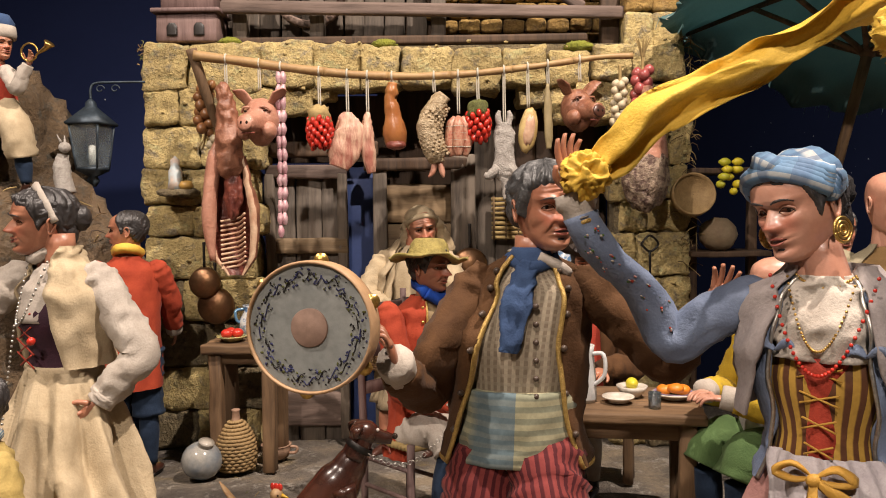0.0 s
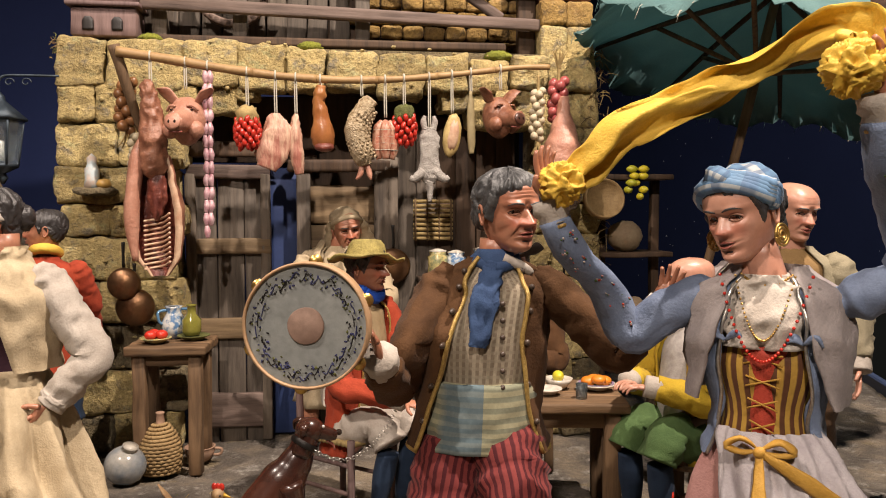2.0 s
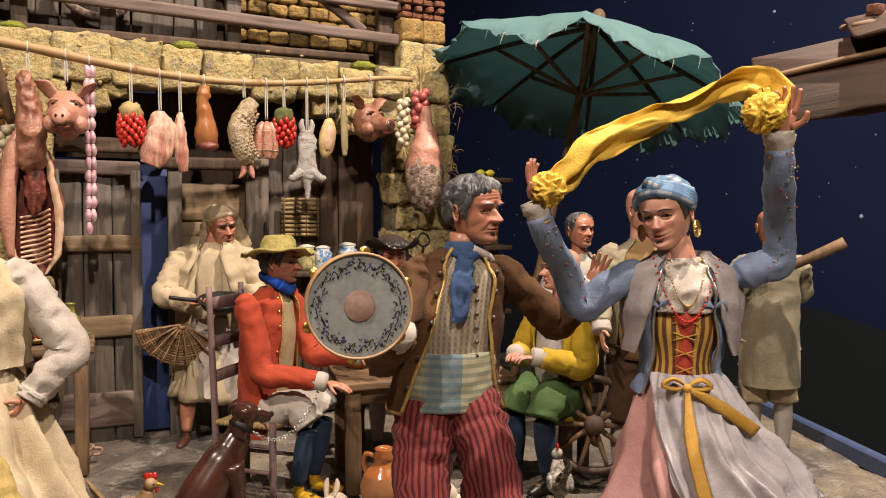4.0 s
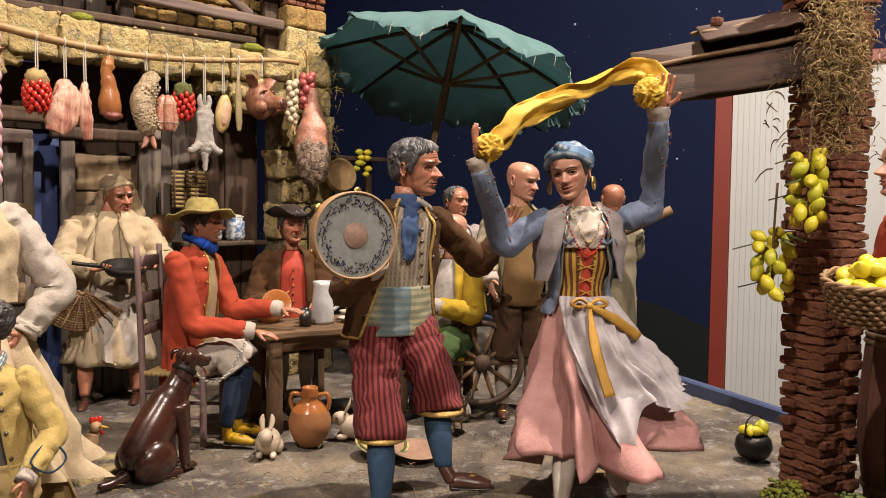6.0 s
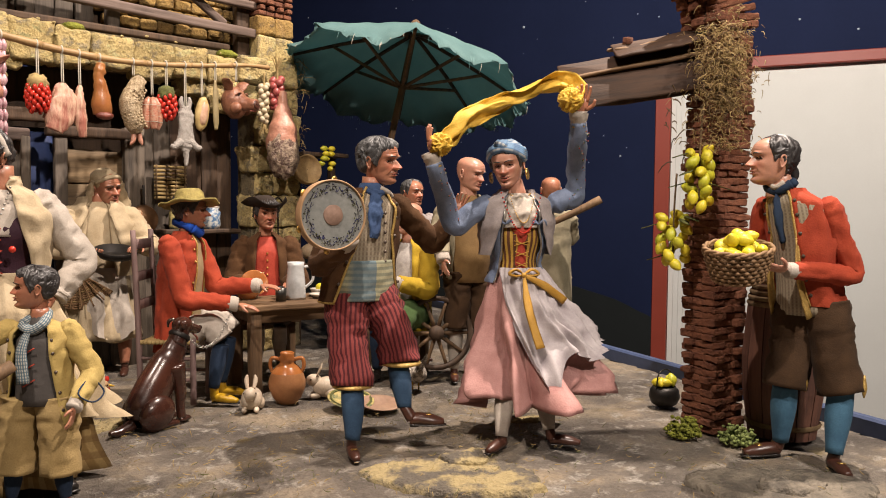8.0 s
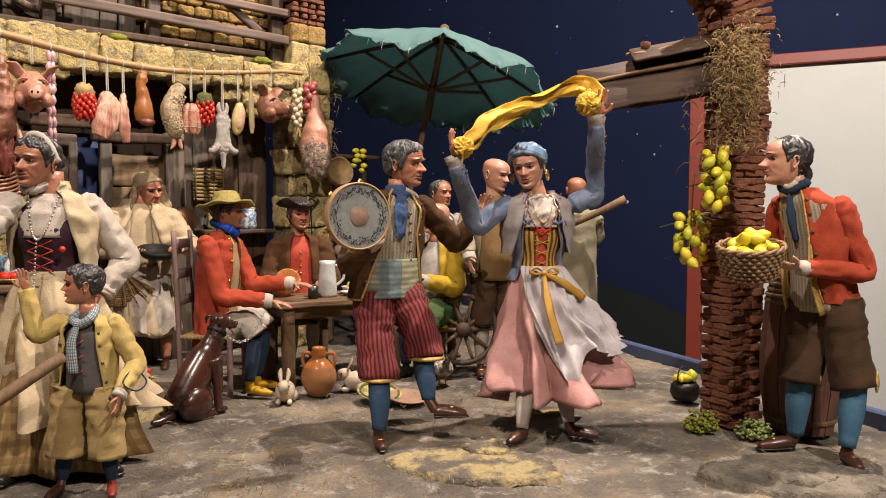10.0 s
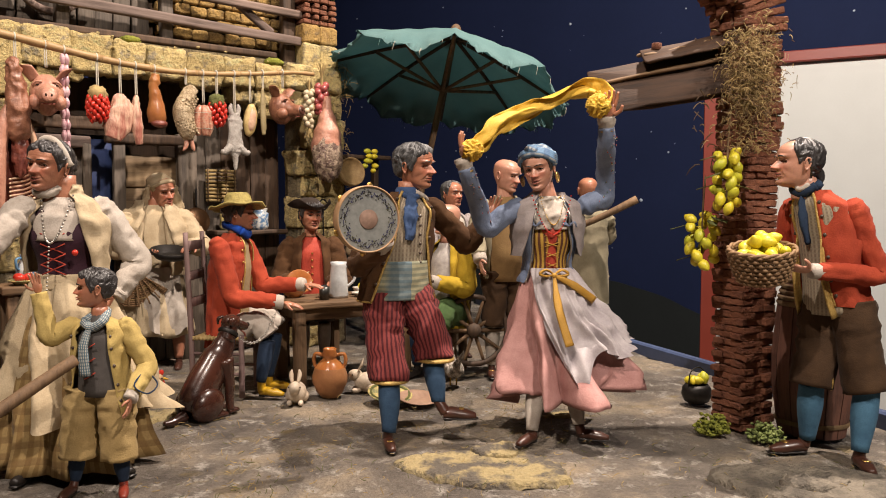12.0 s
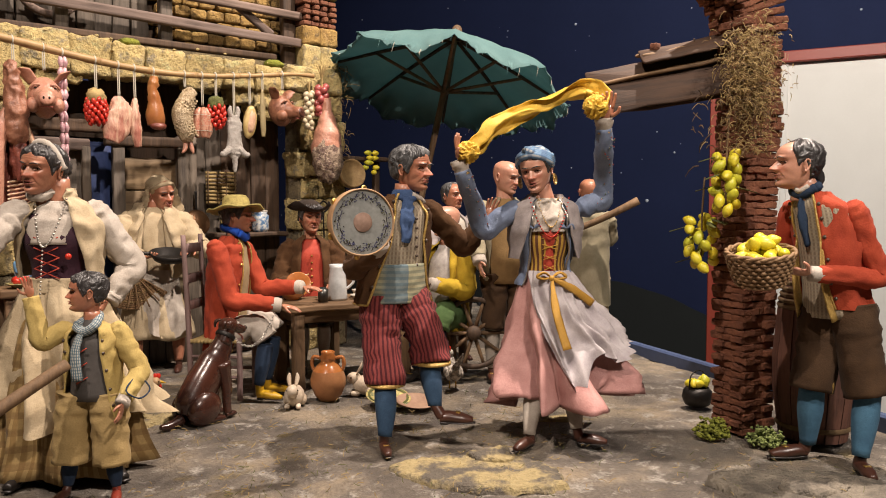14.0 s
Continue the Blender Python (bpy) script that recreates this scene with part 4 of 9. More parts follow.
def block(u0, u1, z0, z1, mat=STONE, v=0.0, deep=0.055, rough=0.004, name="stone", parent=None):
    sh = Shape()
    sh.box(((u0 + u1) / 2, v + deep / 2 + rng.uniform(-0.003, 0.003), (z0 + z1) / 2), (u1 - u0 - 0.0016, deep, z1 - z0 - 0.0016), mat, None, min(0.0032, 0.14 * (z1 - z0)), rough * 1.05, 8, rng.uniform(0, 90))
    return part(name, sh, parent or tav)


# core that closes the joints
for u0, u1, z0, z1 in ((0.004, 0.145, -0.01, 0.565), (0.145, 0.655, 0.51, 0.565), (0.655, 0.752, -0.01, 0.565)):
    sh = Shape()
    sh.box(((u0 + u1) / 2, 0.035, (z0 + z1) / 2), (u1 - u0, 0.05, z1 - z0), STONEGREY)
    part("core", sh, tav, smooth=False)
edges = [-0.003, 0.061, 0.165, 0.236, 0.303, 0.358, 0.430, 0.497, 0.561, 0.622, 0.678, 0.750]
for a, b in zip(edges, edges[1:]):
    block(a, b, 0.508 + rng.uniform(-0.012, 0.004), 0.573 - 0.02 * (a / 0.75) + rng.uniform(-0.003, 0.004), v=-0.006)
z = 0.512
for row, hgt in enumerate((0.056, 0.06, 0.05, 0.045, 0.062, 0.06, 0.065, 0.06, 0.055)):
    cut = 0.075 + 0.03 * ((row * 37) % 5 - 2) / 2
    grey = row > 4
    for a, b in ((-0.004 - 0.003 * (row % 3), cut), (cut, 0.15 + 0.012 * (row % 2) + (0.03 if row == 0 else 0))):
        block(a, b, z - hgt, z, STONEGREY if grey and rng.random() < 0.75 else STONE)
    rc = 0.70 + 0.016 * ((row * 29) % 5 - 2)
    left = 0.648 + 0.014 * (row % 2) - (0.05 if row == 0 else 0)
    for a, b in ((left, rc), (rc, 0.757 + 0.004 * (row % 2))):
        block(a, b, z - hgt, z, STONEGREY if grey and rng.random() < 0.6 else STONE)
    z -= hgt
for a, b, c, d in ((0.185, 0.235, 0.47, 0.515), (0.225, 0.262, 0.492, 0.515), (0.52, 0.56, 0.478, 0.512), (0.56, 0.605, 0.455, 0.51)):
    block(a, b, c, d, v=0.004)
# crumbly mortar and chips on the courses
sh = Shape()
for _ in range(260):
    u = rng.choice([rng.uniform(0, 0.15), rng.uniform(0.65, 0.755), rng.uniform(0, 0.755)])
    zz = rng.uniform(0.0, 0.57) if u < 0.15 or u > 0.65 else rng.uniform(0.505, 0.575)
    r = rng.uniform(0.0012, 0.0042)
    sh.ball((u, rng.uniform(-0.006, 0.004), zz), (r, r * 0.6, r * 0.7), STONE, turn(rng.uniform(0, 90), 0, 0), 6, 4, lambda q: q * (1 + 0.4 * noise.noise(q * 3 + V((u * 90, zz * 90, 0)))))
part("rubble_chips", sh, tav, kind="stuff")

# upper storey
upper = holder("wall_upper", FM, "weathered plank and yellow brick upper storey with railings", "wall", kind="structure")


def plank(name, c, size, mat, parent, rz=0.0, ry=0.0, rough=0.0012):
    sh = Shape()
    sh.box((0, 0, 0), size, mat, None, 0.0018, rough, 4, rng.uniform(0, 99))
    ob = part(name, sh, parent)
    ob.matrix_local = pose(*c, 0, ry, rz)
    return ob


sh = Shape()
sh.box((0.35, 0.105, 0.70), (0.66, 0.02, 0.30), WOODDARK)
part("backing", sh, upper, smooth=False)
for i in range(12):
    plank("plank", (0.035 + 0.031 * i, 0.085, 0.66), (0.029, 0.012, 0.20), WOODGREY, upper, 0, rng.uniform(-1.5, 1.5))
for r in range(6):
    for i in range(8):
        a = 0.39 + 0.033 * i + (0.016 if r % 2 else 0)
        block(a, a + 0.032, 0.575 + 0.022 * r, 0.596 + 0.022 * r, BRICKYEL, 0.078, 0.02, 0.0012, "brick", upper)
plank("rail", (0.388, 0.02, 0.617), (0.57, 0.012, 0.017), WOODGREYX, upper, 0, 1.6)
plank("rail", (0.388, 0.024, 0.668), (0.57, 0.012, 0.015), WOODGREYX, upper, 0, 1.0)
for u in (0.125, 0.235, 0.41, 0.655):
    plank("post", (u, 0.045, 0.66), (0.02 if u != 0.655 else 0.026, 0.02, 0.19), WOODGREY if u < 0.6 else WOODDARK, upper)
plank("brace", (0.545, 0.036, 0.668), (0.17, 0.01, 0.015), WOODGREYX, upper, 0, 33)
plank("lintel_board", (0.32, 0.05, 0.577), (0.60, 0.05, 0.012), WOODDARK, upper)
for k, zz in enumerate((0.553, 0.607, 0.645, 0.70)):
    if k == 2:
        for r in range(5):
            for i in range(4):
                block(0.670 + 0.0195 * i + (0.006 if r % 2 else 0), 0.6885 + 0.0195 * i, 0.645 + 0.011 * r, 0.655 + 0.011 * r, BRICK, 0.008, 0.05, 0.0008, "brick", upper)
    else:
        h2 = (0.054, 0.038, 0, 0.055)[k]
        for a, b in ((0.668, 0.708), (0.708, 0.75)):
            block(a, b, zz, zz + h2, BRICKYEL if k else STONE, 0.006, 0.055, 0.002, "stone", upper)

# doors and boards in the opening
opening = holder("door_1", FM, "old grey plank door standing ajar in the tavern opening", "door", kind="structure")
for i, (a, b) in enumerate(((0.159, 0.197), (0.199, 0.236), (0.238, 0.272))):
    plank("plank", ((a + b) / 2, 0.05, 0.195), (b - a, 0.012, 0.40), WOODGREY, opening, 0, rng.uniform(-0.4, 0.4))
for zz, hh, m in ((0.392, 0.02, WOODGREYX), (0.285, 0.022, WOODTAN), (0.165, 0.03, WOODTAN), (0.045, 0.05, WOODGREYX)):
    plank("ledge", (0.216, 0.040, zz), (0.118, 0.010, hh), m, opening)
for u in (0.163, 0.268):
    plank("stile", (u, 0.040, 0.195), (0.014, 0.011, 0.39), WOODGREY, opening)
panel = holder("door_2", FM, "tan wooden shutter panel with grey stiles", "door", kind="structure")
for i in range(3):
    plank("board", (0.372, 0.055, 0.345 - 0.058 * i), (0.11, 0.01, 0.056), WOODTAN, panel)
for i in range(4):
    plank("board", (0.33 + 0.029 * i, 0.057, 0.10), (0.028, 0.01, 0.21), WOODGREY, panel)
plank("stile", (0.322, 0.045, 0.195), (0.02, 0.014, 0.40), WOODGREY, panel)
plank("stile", (0.443, 0.045, 0.205), (0.036, 0.018, 0.42), WOODGREY, panel)
plank("ledge", (0.375, 0.043, 0.265), (0.10, 0.010, 0.016), WOODTAN, panel)
plank("ledge", (0.375, 0.043, 0.402), (0.15, 0.016, 0.018), WOODDARK, panel)
plank("ledge", (0.235, 0.048, 0.425), (0.17, 0.016, 0.022), WOODDARK, panel)
# lit look of the night backdrop put into a brighter blue
GAPBLUE = surface("blue_painted_board", (0.035, 0.065, 0.20), (0.022, 0.042, 0.13), 0.7, 12, 120, 0.1, 0.001)
inner = holder("wall_inner", FM, "dark plank back wall inside the tavern", "wall", kind="structure")
for i in range(6):
    plank("plank", (0.475 + 0.031 * i, 0.075, 0.24), (0.03, 0.012, 0.48), WOODGREY if i < 2 else WOODDARK, inner, 0, rng.uniform(-0.5, 0.5))
sh = Shape()
sh.box((0.49, 0.16, 0.27), (0.36, 0.02, 0.56), WOODDARK)
sh.box((0.40, 0.10, 0.53), (0.50, 0.11, 0.02), WOODDARK)
sh.box((0.24, 0.115, 0.46), (0.2, 0.02, 0.1), WOODDARK)
part("backing", sh, inner, smooth=False)
# added strip standing in for the lit backdrop beyond the door gap
plank("blue_board", (0.293, 0.072, 0.20), (0.05, 0.010, 0.40), GAPBLUE, inner)
plank("shelf", (0.565, 0.045, 0.232), (0.15, 0.05, 0.009), WOODDARK, inner)

grate = holder("cane_grate", FM @ pose(0.515, 0.058, 0.322), "yellow woven cane grate on dark planks", "grate")
for i in range(9):
    sh = Shape()
    sh.tube([(-0.03, -0.003, 0.028 - 0.007 * i), (0, -0.006, 0.028 - 0.007 * i), (0.03, -0.003, 0.028 - 0.007 * i)], 0.003, STRAW, 6)
    part("cane", sh, grate)
for i in range(4):
    sh = Shape()
    sh.tube([(-0.027 + 0.018 * i, -0.007, -0.032), (-0.027 + 0.018 * i, -0.007, 0.032)], 0.0016, TWIG, 6)
    part("tie", sh, grate)

dove = holder("dovecote", FM @ pose(0.058, 0.01, 0.574), "small mauve-brown wooden dovecote box on the wall top", "dovecote")
sh = Shape()
sh.box((0, 0.02, 0.02), (0.085, 0.05, 0.04), WOODMAUVE, None, 0.002, 0.0008, 3)
part("box", sh, dove)
sh = Shape()
sh.box((0, 0.018, 0.043), (0.097, 0.06, 0.006), WOODMAUVE, None, 0.001)
part("lid", sh, dove)
sh = Shape()
sh.box((0.0, 0.022, 0.07), (0.075, 0.045, 0.048), WOODMAUVE, None, 0.002)
part("upper_box", sh, dove)
for u in (-0.02, 0.018):
    sh = Shape()
    sh.tube([(u, -0.0062, 0.008), (u, -0.0062, 0.02), (u, -0.0062, 0.026)], [0.0075, 0.0075, 0.004], BLACKLEATHER, 12, 8, 0, 1, 0.12, side=(1, 0, 0))
    part("hole", sh, dove)
sh = Shape()
for i in range(17):
    a = math.pi + math.pi * i / 16
    sh.box((0.046 * math.cos(a), 0, 0.040 * math.sin(a)), (0.018, 0.012, 0.011), WOODGREYX, turn(0, -math.degrees(a) + 90, 0), 0.002)
sh.thing("yoke", "curved grey wooden ox yoke hung on planks", "yoke", m=FM @ pose(0.222, 0.058, 0.648))

for u, s in ((0.118, 0.016), (0.335, 0.017), (0.605, 0.02)):
    sh = Shape()
    sh.ball((0, 0, 0), (s, s * 0.6, s * 0.42), MOSS, None, 22, 16, lambda q: q * (1 + 0.28 * noise.noise(q * 5 + V((u * 50, 0, 0)))))
    sh.thing("moss_tuft", "yellow-green moss tuft on wall top", "moss", "moss tufts", m=FM @ pose(u, 0.008, 0.576 - 0.02 * u / 0.75))


def straws(name, label, n, place, length, mats, rad=0.0006, droop=0.4, m=I4):
    """Loose stalks gathered as one tangle."""
    sh = Shape()
    for _ in range(n):
        p = V(place())
        d = V((rng.uniform(-1, 1), rng.uniform(-1, 1), rng.uniform(-0.5, 0.5))).normalized()
        ln = length * rng.uniform(0.5, 1.3)
        side = V((rng.uniform(-1, 1), rng.uniform(-1, 1), rng.uniform(-1, 1))) * ln * 0.25
        sh.tube([p, p + d * ln * 0.5 + side, p + d * ln + V((0, 0, -droop * ln))], [rad, rad, rad * 0.5], rng.choice(mats), 4, 4, ends=(False, False))
    return sh.thing(name, label, "straw", kind="stuff", m=m)


# ---- the figurines ----
def dancing_man():
    sh = Shape()
    R = V((1, -0.06, 0))
    Fw = V((-0.06, -1, 0))
    body = [((0.150, 0.640, 0.165), 0.036, 0.026), ((0.152, 0.640, 0.20), 0.034, 0.026), ((0.155, 0.640, 0.245), 0.038, 0.028), ((0.160, 0.640, 0.280), 0.038, 0.025), ((0.160, 0.640, 0.297), 0.02, 0.017), ((0.160, 0.638, 0.305), 0.013, 0.013)]
    torso(sh, body, R, VEST, front=Fw)
    torso(sh, [((0.150, 0.638, 0.168), 0.040, 0.031), ((0.151, 0.638, 0.19), 0.0385, 0.0305), ((0.152, 0.638, 0.216), 0.0375, 0.030)], R, SASH, 30, 0.0022, front=Fw, k=10)
    coat = [((0.149, 0.645, 0.166), 0.050, 0.039, 60), ((0.150, 0.644, 0.20), 0.0445, 0.0355, 48), ((0.154, 0.643, 0.245), 0.0435, 0.034, 36), ((0.160, 0.643, 0.278), 0.042, 0.030, 30), ((0.160, 0.642, 0.294), 0.030, 0.022, 34), ((0.160, 0.640, 0.303), 0.017, 0.017, 40)]
    o = torso(sh, coat, R, BROWNCOAT, 48, 0.0036, 40, Fw, 0.002, 3.0, 6)
    for j in (0, -1):
        sh.tube([row[j] for row in o[::3]] + [o[-1][j]], 0.0017, GOLDTRIM, 6)
        buttons(sh, [o[i][1 if j == 0 else -2] + Fw * 0.002 for i in range(4, 26, 4)], 0.0023)
    sh.tube(o[0][::4] + [o[0][-1]], 0.0013, GOLDTRIM, 6)
    buttons(sh, [V((0.163, 0.609, 0.215 + 0.0115 * i)) for i in range(6)], 0.0021)
    # arms: one holds the tambourine, the other is raised
    d = arm(sh, (0.124, 0.642, 0.284), (0.089, 0.634, 0.213), (0.086, 0.603, 0.240), 0.0155, BROWNCOAT, WHITE, 1.0)
    hand(sh, V((0.086, 0.603, 0.240)) + d * 0.008, (-0.25, -0.25, 1), (-1, -0.3, 0), 0.019, SKIN_DARK, 0.75, 0.1, 1)
    d = arm(sh, (0.196, 0.635, 0.283), (0.246, 0.626, 0.236), (0.266, 0.612, 0.264), 0.0145, BROWNCOAT, WHITE, 5.0)
    hand(sh, V((0.266, 0.612, 0.264)) + d * 0.008, (0.35, -0.1, 1), (-0.6, -1, 0), 0.0205, SKIN_DARK, 0.35, 0.3, -1)
    # neck, kerchief, head
    sh.tube([(0.160, 0.638, 0.29), (0.161, 0.636, 0.316)], [0.0125, 0.0115], SKIN, 14)
    sh.tube([(0.146, 0.632, 0.300), (0.160, 0.622, 0.296), (0.174, 0.632, 0.301), (0.160, 0.651, 0.305), (0.146, 0.634, 0.301)], 0.0042, BLUECLOTH, 10, 20, 0.001)
    sh.tube([(0.160, 0.622, 0.299), (0.151, 0.612, 0.275), (0.146, 0.607, 0.243)], [0.006, 0.0085, 0.005], BLUECLOTH, 20, 22, 0.0022, 1, 0.28, side=(1, 0, 0))
    sh.tube([(0.165, 0.624, 0.303), (0.178, 0.624, 0.297), (0.184, 0.628, 0.292)], 0.0035, WHITE, 8)
    head(sh, (0.169, 0.632, 0.3345), (0.47, -0.88, -0.08), 0.0272, SKIN, HAIR_GREY, "cropped", 3, 1.2, age=1.5, smile=-.5)
    sh.lathe((0.161, 0.6365, 0.298), [(0.0165, 0), (0.0150, 0.006), (0.0135, 0.0105), (0.0122, 0.011)], BLUECLOTH, 30, None, (False, False), .10)
    # breeches, stockings, shoes
    leg(sh, (0.132, 0.640, 0.172), (0.122, 0.632, 0.12), (0.116, 0.625, 0.072), 0.026, 0.023, BREECH, 2.0)
    leg(sh, (0.166, 0.636, 0.172), (0.172, 0.610, 0.135), (0.170, 0.598, 0.095), 0.026, 0.023, BREECH, 7.0)
    for c in ((0.116, 0.625, 0.0715), (0.170, 0.598, 0.0945)):
        sh.lathe(c, [(0.0238, 0), (0.0245, 0.002), (0.0235, 0.004)], GOLDTRIM, 18)
    calf(sh, (0.113, 0.620, 0.075), (0.100, 0.612, 0.018), 0.0125, DARKSTOCK)
    calf(sh, (0.166, 0.598, 0.096), (0.157, 0.585, 0.050), 0.0125, DARKSTOCK)
    shoe(sh, (0.099, 0.612, 0.022), (0.090, 0.586, 0.0), LEATHER, 0.036)
    shoe(sh, (0.156, 0.585, 0.054), (0.196, 0.562, 0.030), LEATHER, 0.042)
    lean_over(sh, (.003, .040), 0, .16, (((.086, .600, .250), .040),))
    return figurine(sh, "dancing_man_figurine", "grey-haired dancing man figurine in brown coat and striped breeches")


def dancing_woman():
    sh = Shape()
    R = V((0.88, -0.47, 0)).normalized()
    Fw = V((-0.47, -0.88, 0))
    c = lambda z, k=0.0: V((0.291, 0.552, z)) + Fw * k
    torso(sh, [(c(0.200), 0.027, 0.022), (c(0.215), 0.025, 0.021), (c(0.245), 0.032, 0.027, ), (c(0.262), 0.030, 0.023), (c(0.280), 0.028, 0.015), (c(0.290), 0.012, 0.010)], R, BODICE, 30, front=Fw)
    # red stomacher, blouse, jacket, shawl
    torso(sh, [(c(0.200, 0.003), 0.010, 0.022), (c(0.225, 0.003), 0.012, 0.022), (c(0.258, 0.004), 0.019, 0.026)], R, REDCLOTH, 18, front=Fw)
    torso(sh, [(c(0.256, 0.001), 0.026, 0.028), (c(0.272, 0.001), 0.030, 0.0275), (c(0.290), 0.026, 0.019), (c(0.298), 0.015, 0.014)], R, WHITE, 72, 0.0042, front=Fw, k=9)
    jacket = [(c(0.188, -0.003), 0.037, 0.030, 56), (c(0.212, -0.002), 0.0305, 0.0255, 52), (c(0.245), 0.037, 0.030, 40), (c(0.270), 0.039, 0.029, 34), (c(0.287), 0.037, 0.0225, 30), (c(0.297), 0.020, 0.016, 40)]
    o = torso(sh, jacket, R, DENIM, 40, 0.0028, 50, Fw, 0.002, 4.0, 6)
    for j in (0, -1):
        sh.tube([row[j] for row in o[::3]], 0.0012, SILVERM, 6)
    shawl = [(c(0.222, -0.004), 0.0445, 0.036, 54), (c(0.258, -0.001), 0.046, 0.037, 36), (c(0.285, 0.0), 0.043, 0.028, 29), (c(0.303, -0.003), 0.020, 0.018, 44)]
    o = torso(sh, shawl, R, LILAC, 44, 0.0035, 60, Fw, 0.002, 9.0, 6)
    # lacing and bows
    for i in range(4):
        z = 0.208 + 0.013 * i
        w = 0.007 + 0.0012 * i
        sh.tube([c(z, 0.0255) - R * w, c(z + 0.006, 0.028) + R * w], 0.0006, RIBBON, 5)
        sh.tube([c(z + 0.006, 0.0255) - R * w, c(z, 0.028) + R * w], 0.0006, RIBBON, 5)
    for s in (-1, 1):
        q = c(0.260, 0.026) + R * s * 0.021
        for e in (-1, 1):
            sh.tube([q, q + R * e * 0.006 + V((0, 0, 0.004)), q + R * e * 0.010 + V((0, 0, -0.001))], [0.001, 0.0038, 0.001], DENIM, 8, 8, 0, 1, 0.5)
        q = c(0.200, 0.037)
        sh.tube([q, q + R * s * 0.010 + V((0, 0, 0.006)), q + R * s * 0.018 + V((0, 0, 0.001)), q + R * s * 0.010 + V((0, 0, -0.002)), q], [0.001, 0.003, 0.004, 0.003, 0.001], RIBBON, 8, 16, 0.0003, 2, 0.5)
    q = c(0.199, 0.038)
    sh.ball(q, (.004, .003, .0035), RIBBON, None, 10, 8)
    sh.tube([q, q + Fw * .017 + R * .002 + V((0, 0, -.04)), q + Fw * .034 + R * .012 + V((0, 0, -.083))], [0.002, 0.005, 0.0055], RIBBON, 8, 14, 0.0005, 1, 0.2, side=R)
    sh.tube([q, q + R * .024 + Fw * .004 + V((0, 0, -.012)), q + R * .052 - Fw * .002 + V((0, 0, -.032))], [0.002, 0.0045, 0.005], RIBBON, 8, 12, 0.0005, 1, 0.25, side=(0, 0, 1))
    # necklaces of small beads
    for z0, w0, m, rr, nn in ((0.292, 0.014, GOLD, 0.0009, 26), (0.262, 0.016, GOLD, 0.0008, 40), (0.250, 0.025, TOMATO, 0.0011, 34)):
        for i in range(nn):
            t = -1 + 2 * i / (nn - 1)
            z = z0 + (0.298 - z0) * t * t
            sh.ball(c(z, 0.0335 - 0.011 * t * t * (0.298 - z0) / 0.04 if z0 < 0.29 else 0.016 - 0.004 * t * t) + R * t * w0, rr, m, None, 6, 4)
    # arms
    shL, shR = V((0.258, 0.571, 0.284)), V((0.330, 0.529, 0.284))
    elL, wrL = V((0.214, 0.582, 0.258)), V((0.190, 0.585, 0.330))
    elR, wrR = V((0.352, 0.512, 0.298)), V((0.336, 0.499, 0.380))
    for s, e, w, seed, th in ((shL, elL, wrL, 2.0, 1), (shR, elR, wrR, 6.0, -1)):
        d = arm(sh, s, e, w, 0.0125, DENIM, None, seed, 0.14)
        sh.tube([w - d * 0.002, w + d * 0.006, w + d * 0.013], [0.0085, 0.010, 0.0095], WHITE, 18, 8, 0.0016, 4)
        sh.lathe(w - d * 0.004, [(0.0094, -0.001), (0.0098, 0), (0.0094, 0.001)], GOLDTRIM, 14, basis(d.orthogonal(), d))
        for i in range(30):
            t = 0.06 + 0.88 * ((i * 0.38) % 1)
            base = s.lerp(e, t) if i % 3 == 0 else e.lerp(w, t)
            off = V((rng.uniform(-1, 1), -1.2, rng.uniform(-0.3, 0.3))).normalized() * 0.0118
            for kk in range(3):
                sh.ball(base + off + V((rng.uniform(-1, 1), 0, rng.uniform(-1, 1))) * 0.0016, rng.uniform(0.0004, 0.0009), (PINK, REDCLOTH, WHITE, GREENCLOTH)[(i + kk) % 4], None, 6, 4)
    hand(sh, wrL + V((-0.003, 0, 0.012)), (-0.22, 0.0, 1), (0.6, -0.7, 0), 0.0215, SKIN, 0.25, 0.32, 1)
    hand(sh, wrR + V((0.0, -0.002, 0.010)), (0.10, -0.15, 1), (-0.8, -0.5, 0), 0.0235, SKIN, 0.5, 0.2, -1)
    # head with turban and earring
    sh.tube([(0.291, 0.549, 0.288), (0.284, 0.553, 0.318)], [0.012, 0.0105], SKIN_PALE, 14)
    fc = V((-0.84, -0.54, -0.24))
    at, rot = head(sh, (0.2765, 0.554, 0.333), fc, 0.0264, SKIN_PALE, HAIR, "bun", 6, 0.8, age=0.0, smile=.5)
    sh.ball(at(0, -.18, .58), (.0200, .0235, .0155), TURBAN, rot, 24, 14, lambda q: q * (1 + .04 * math.sin(9 * q.x + 5 * q.y)))
    for i in range(4):
        a = -0.26 + 0.15 * i
        sh.tube([at(-0.80, -0.12 - a * 0.4, 0.42 + a * 0.5), at(-0.44, 0.42 - a * 0.5, 0.80 + a * 0.28), at(0.0, 0.54 - a * 0.6, 0.92 + a * 0.22), at(0.44, 0.42 - a * 0.5, 0.80 + a * 0.28), at(0.80, -0.12 - a * 0.4, 0.42 + a * 0.5), at(0.3, -0.85, 0.35 + a * 0.3), at(-0.3, -0.85, 0.35 + a * 0.3), at(-0.82, -0.05 - a * 0.4, 0.35 + a * 0.5)], 0.0048, TURBAN, 10, 36, 0.0006, 2)
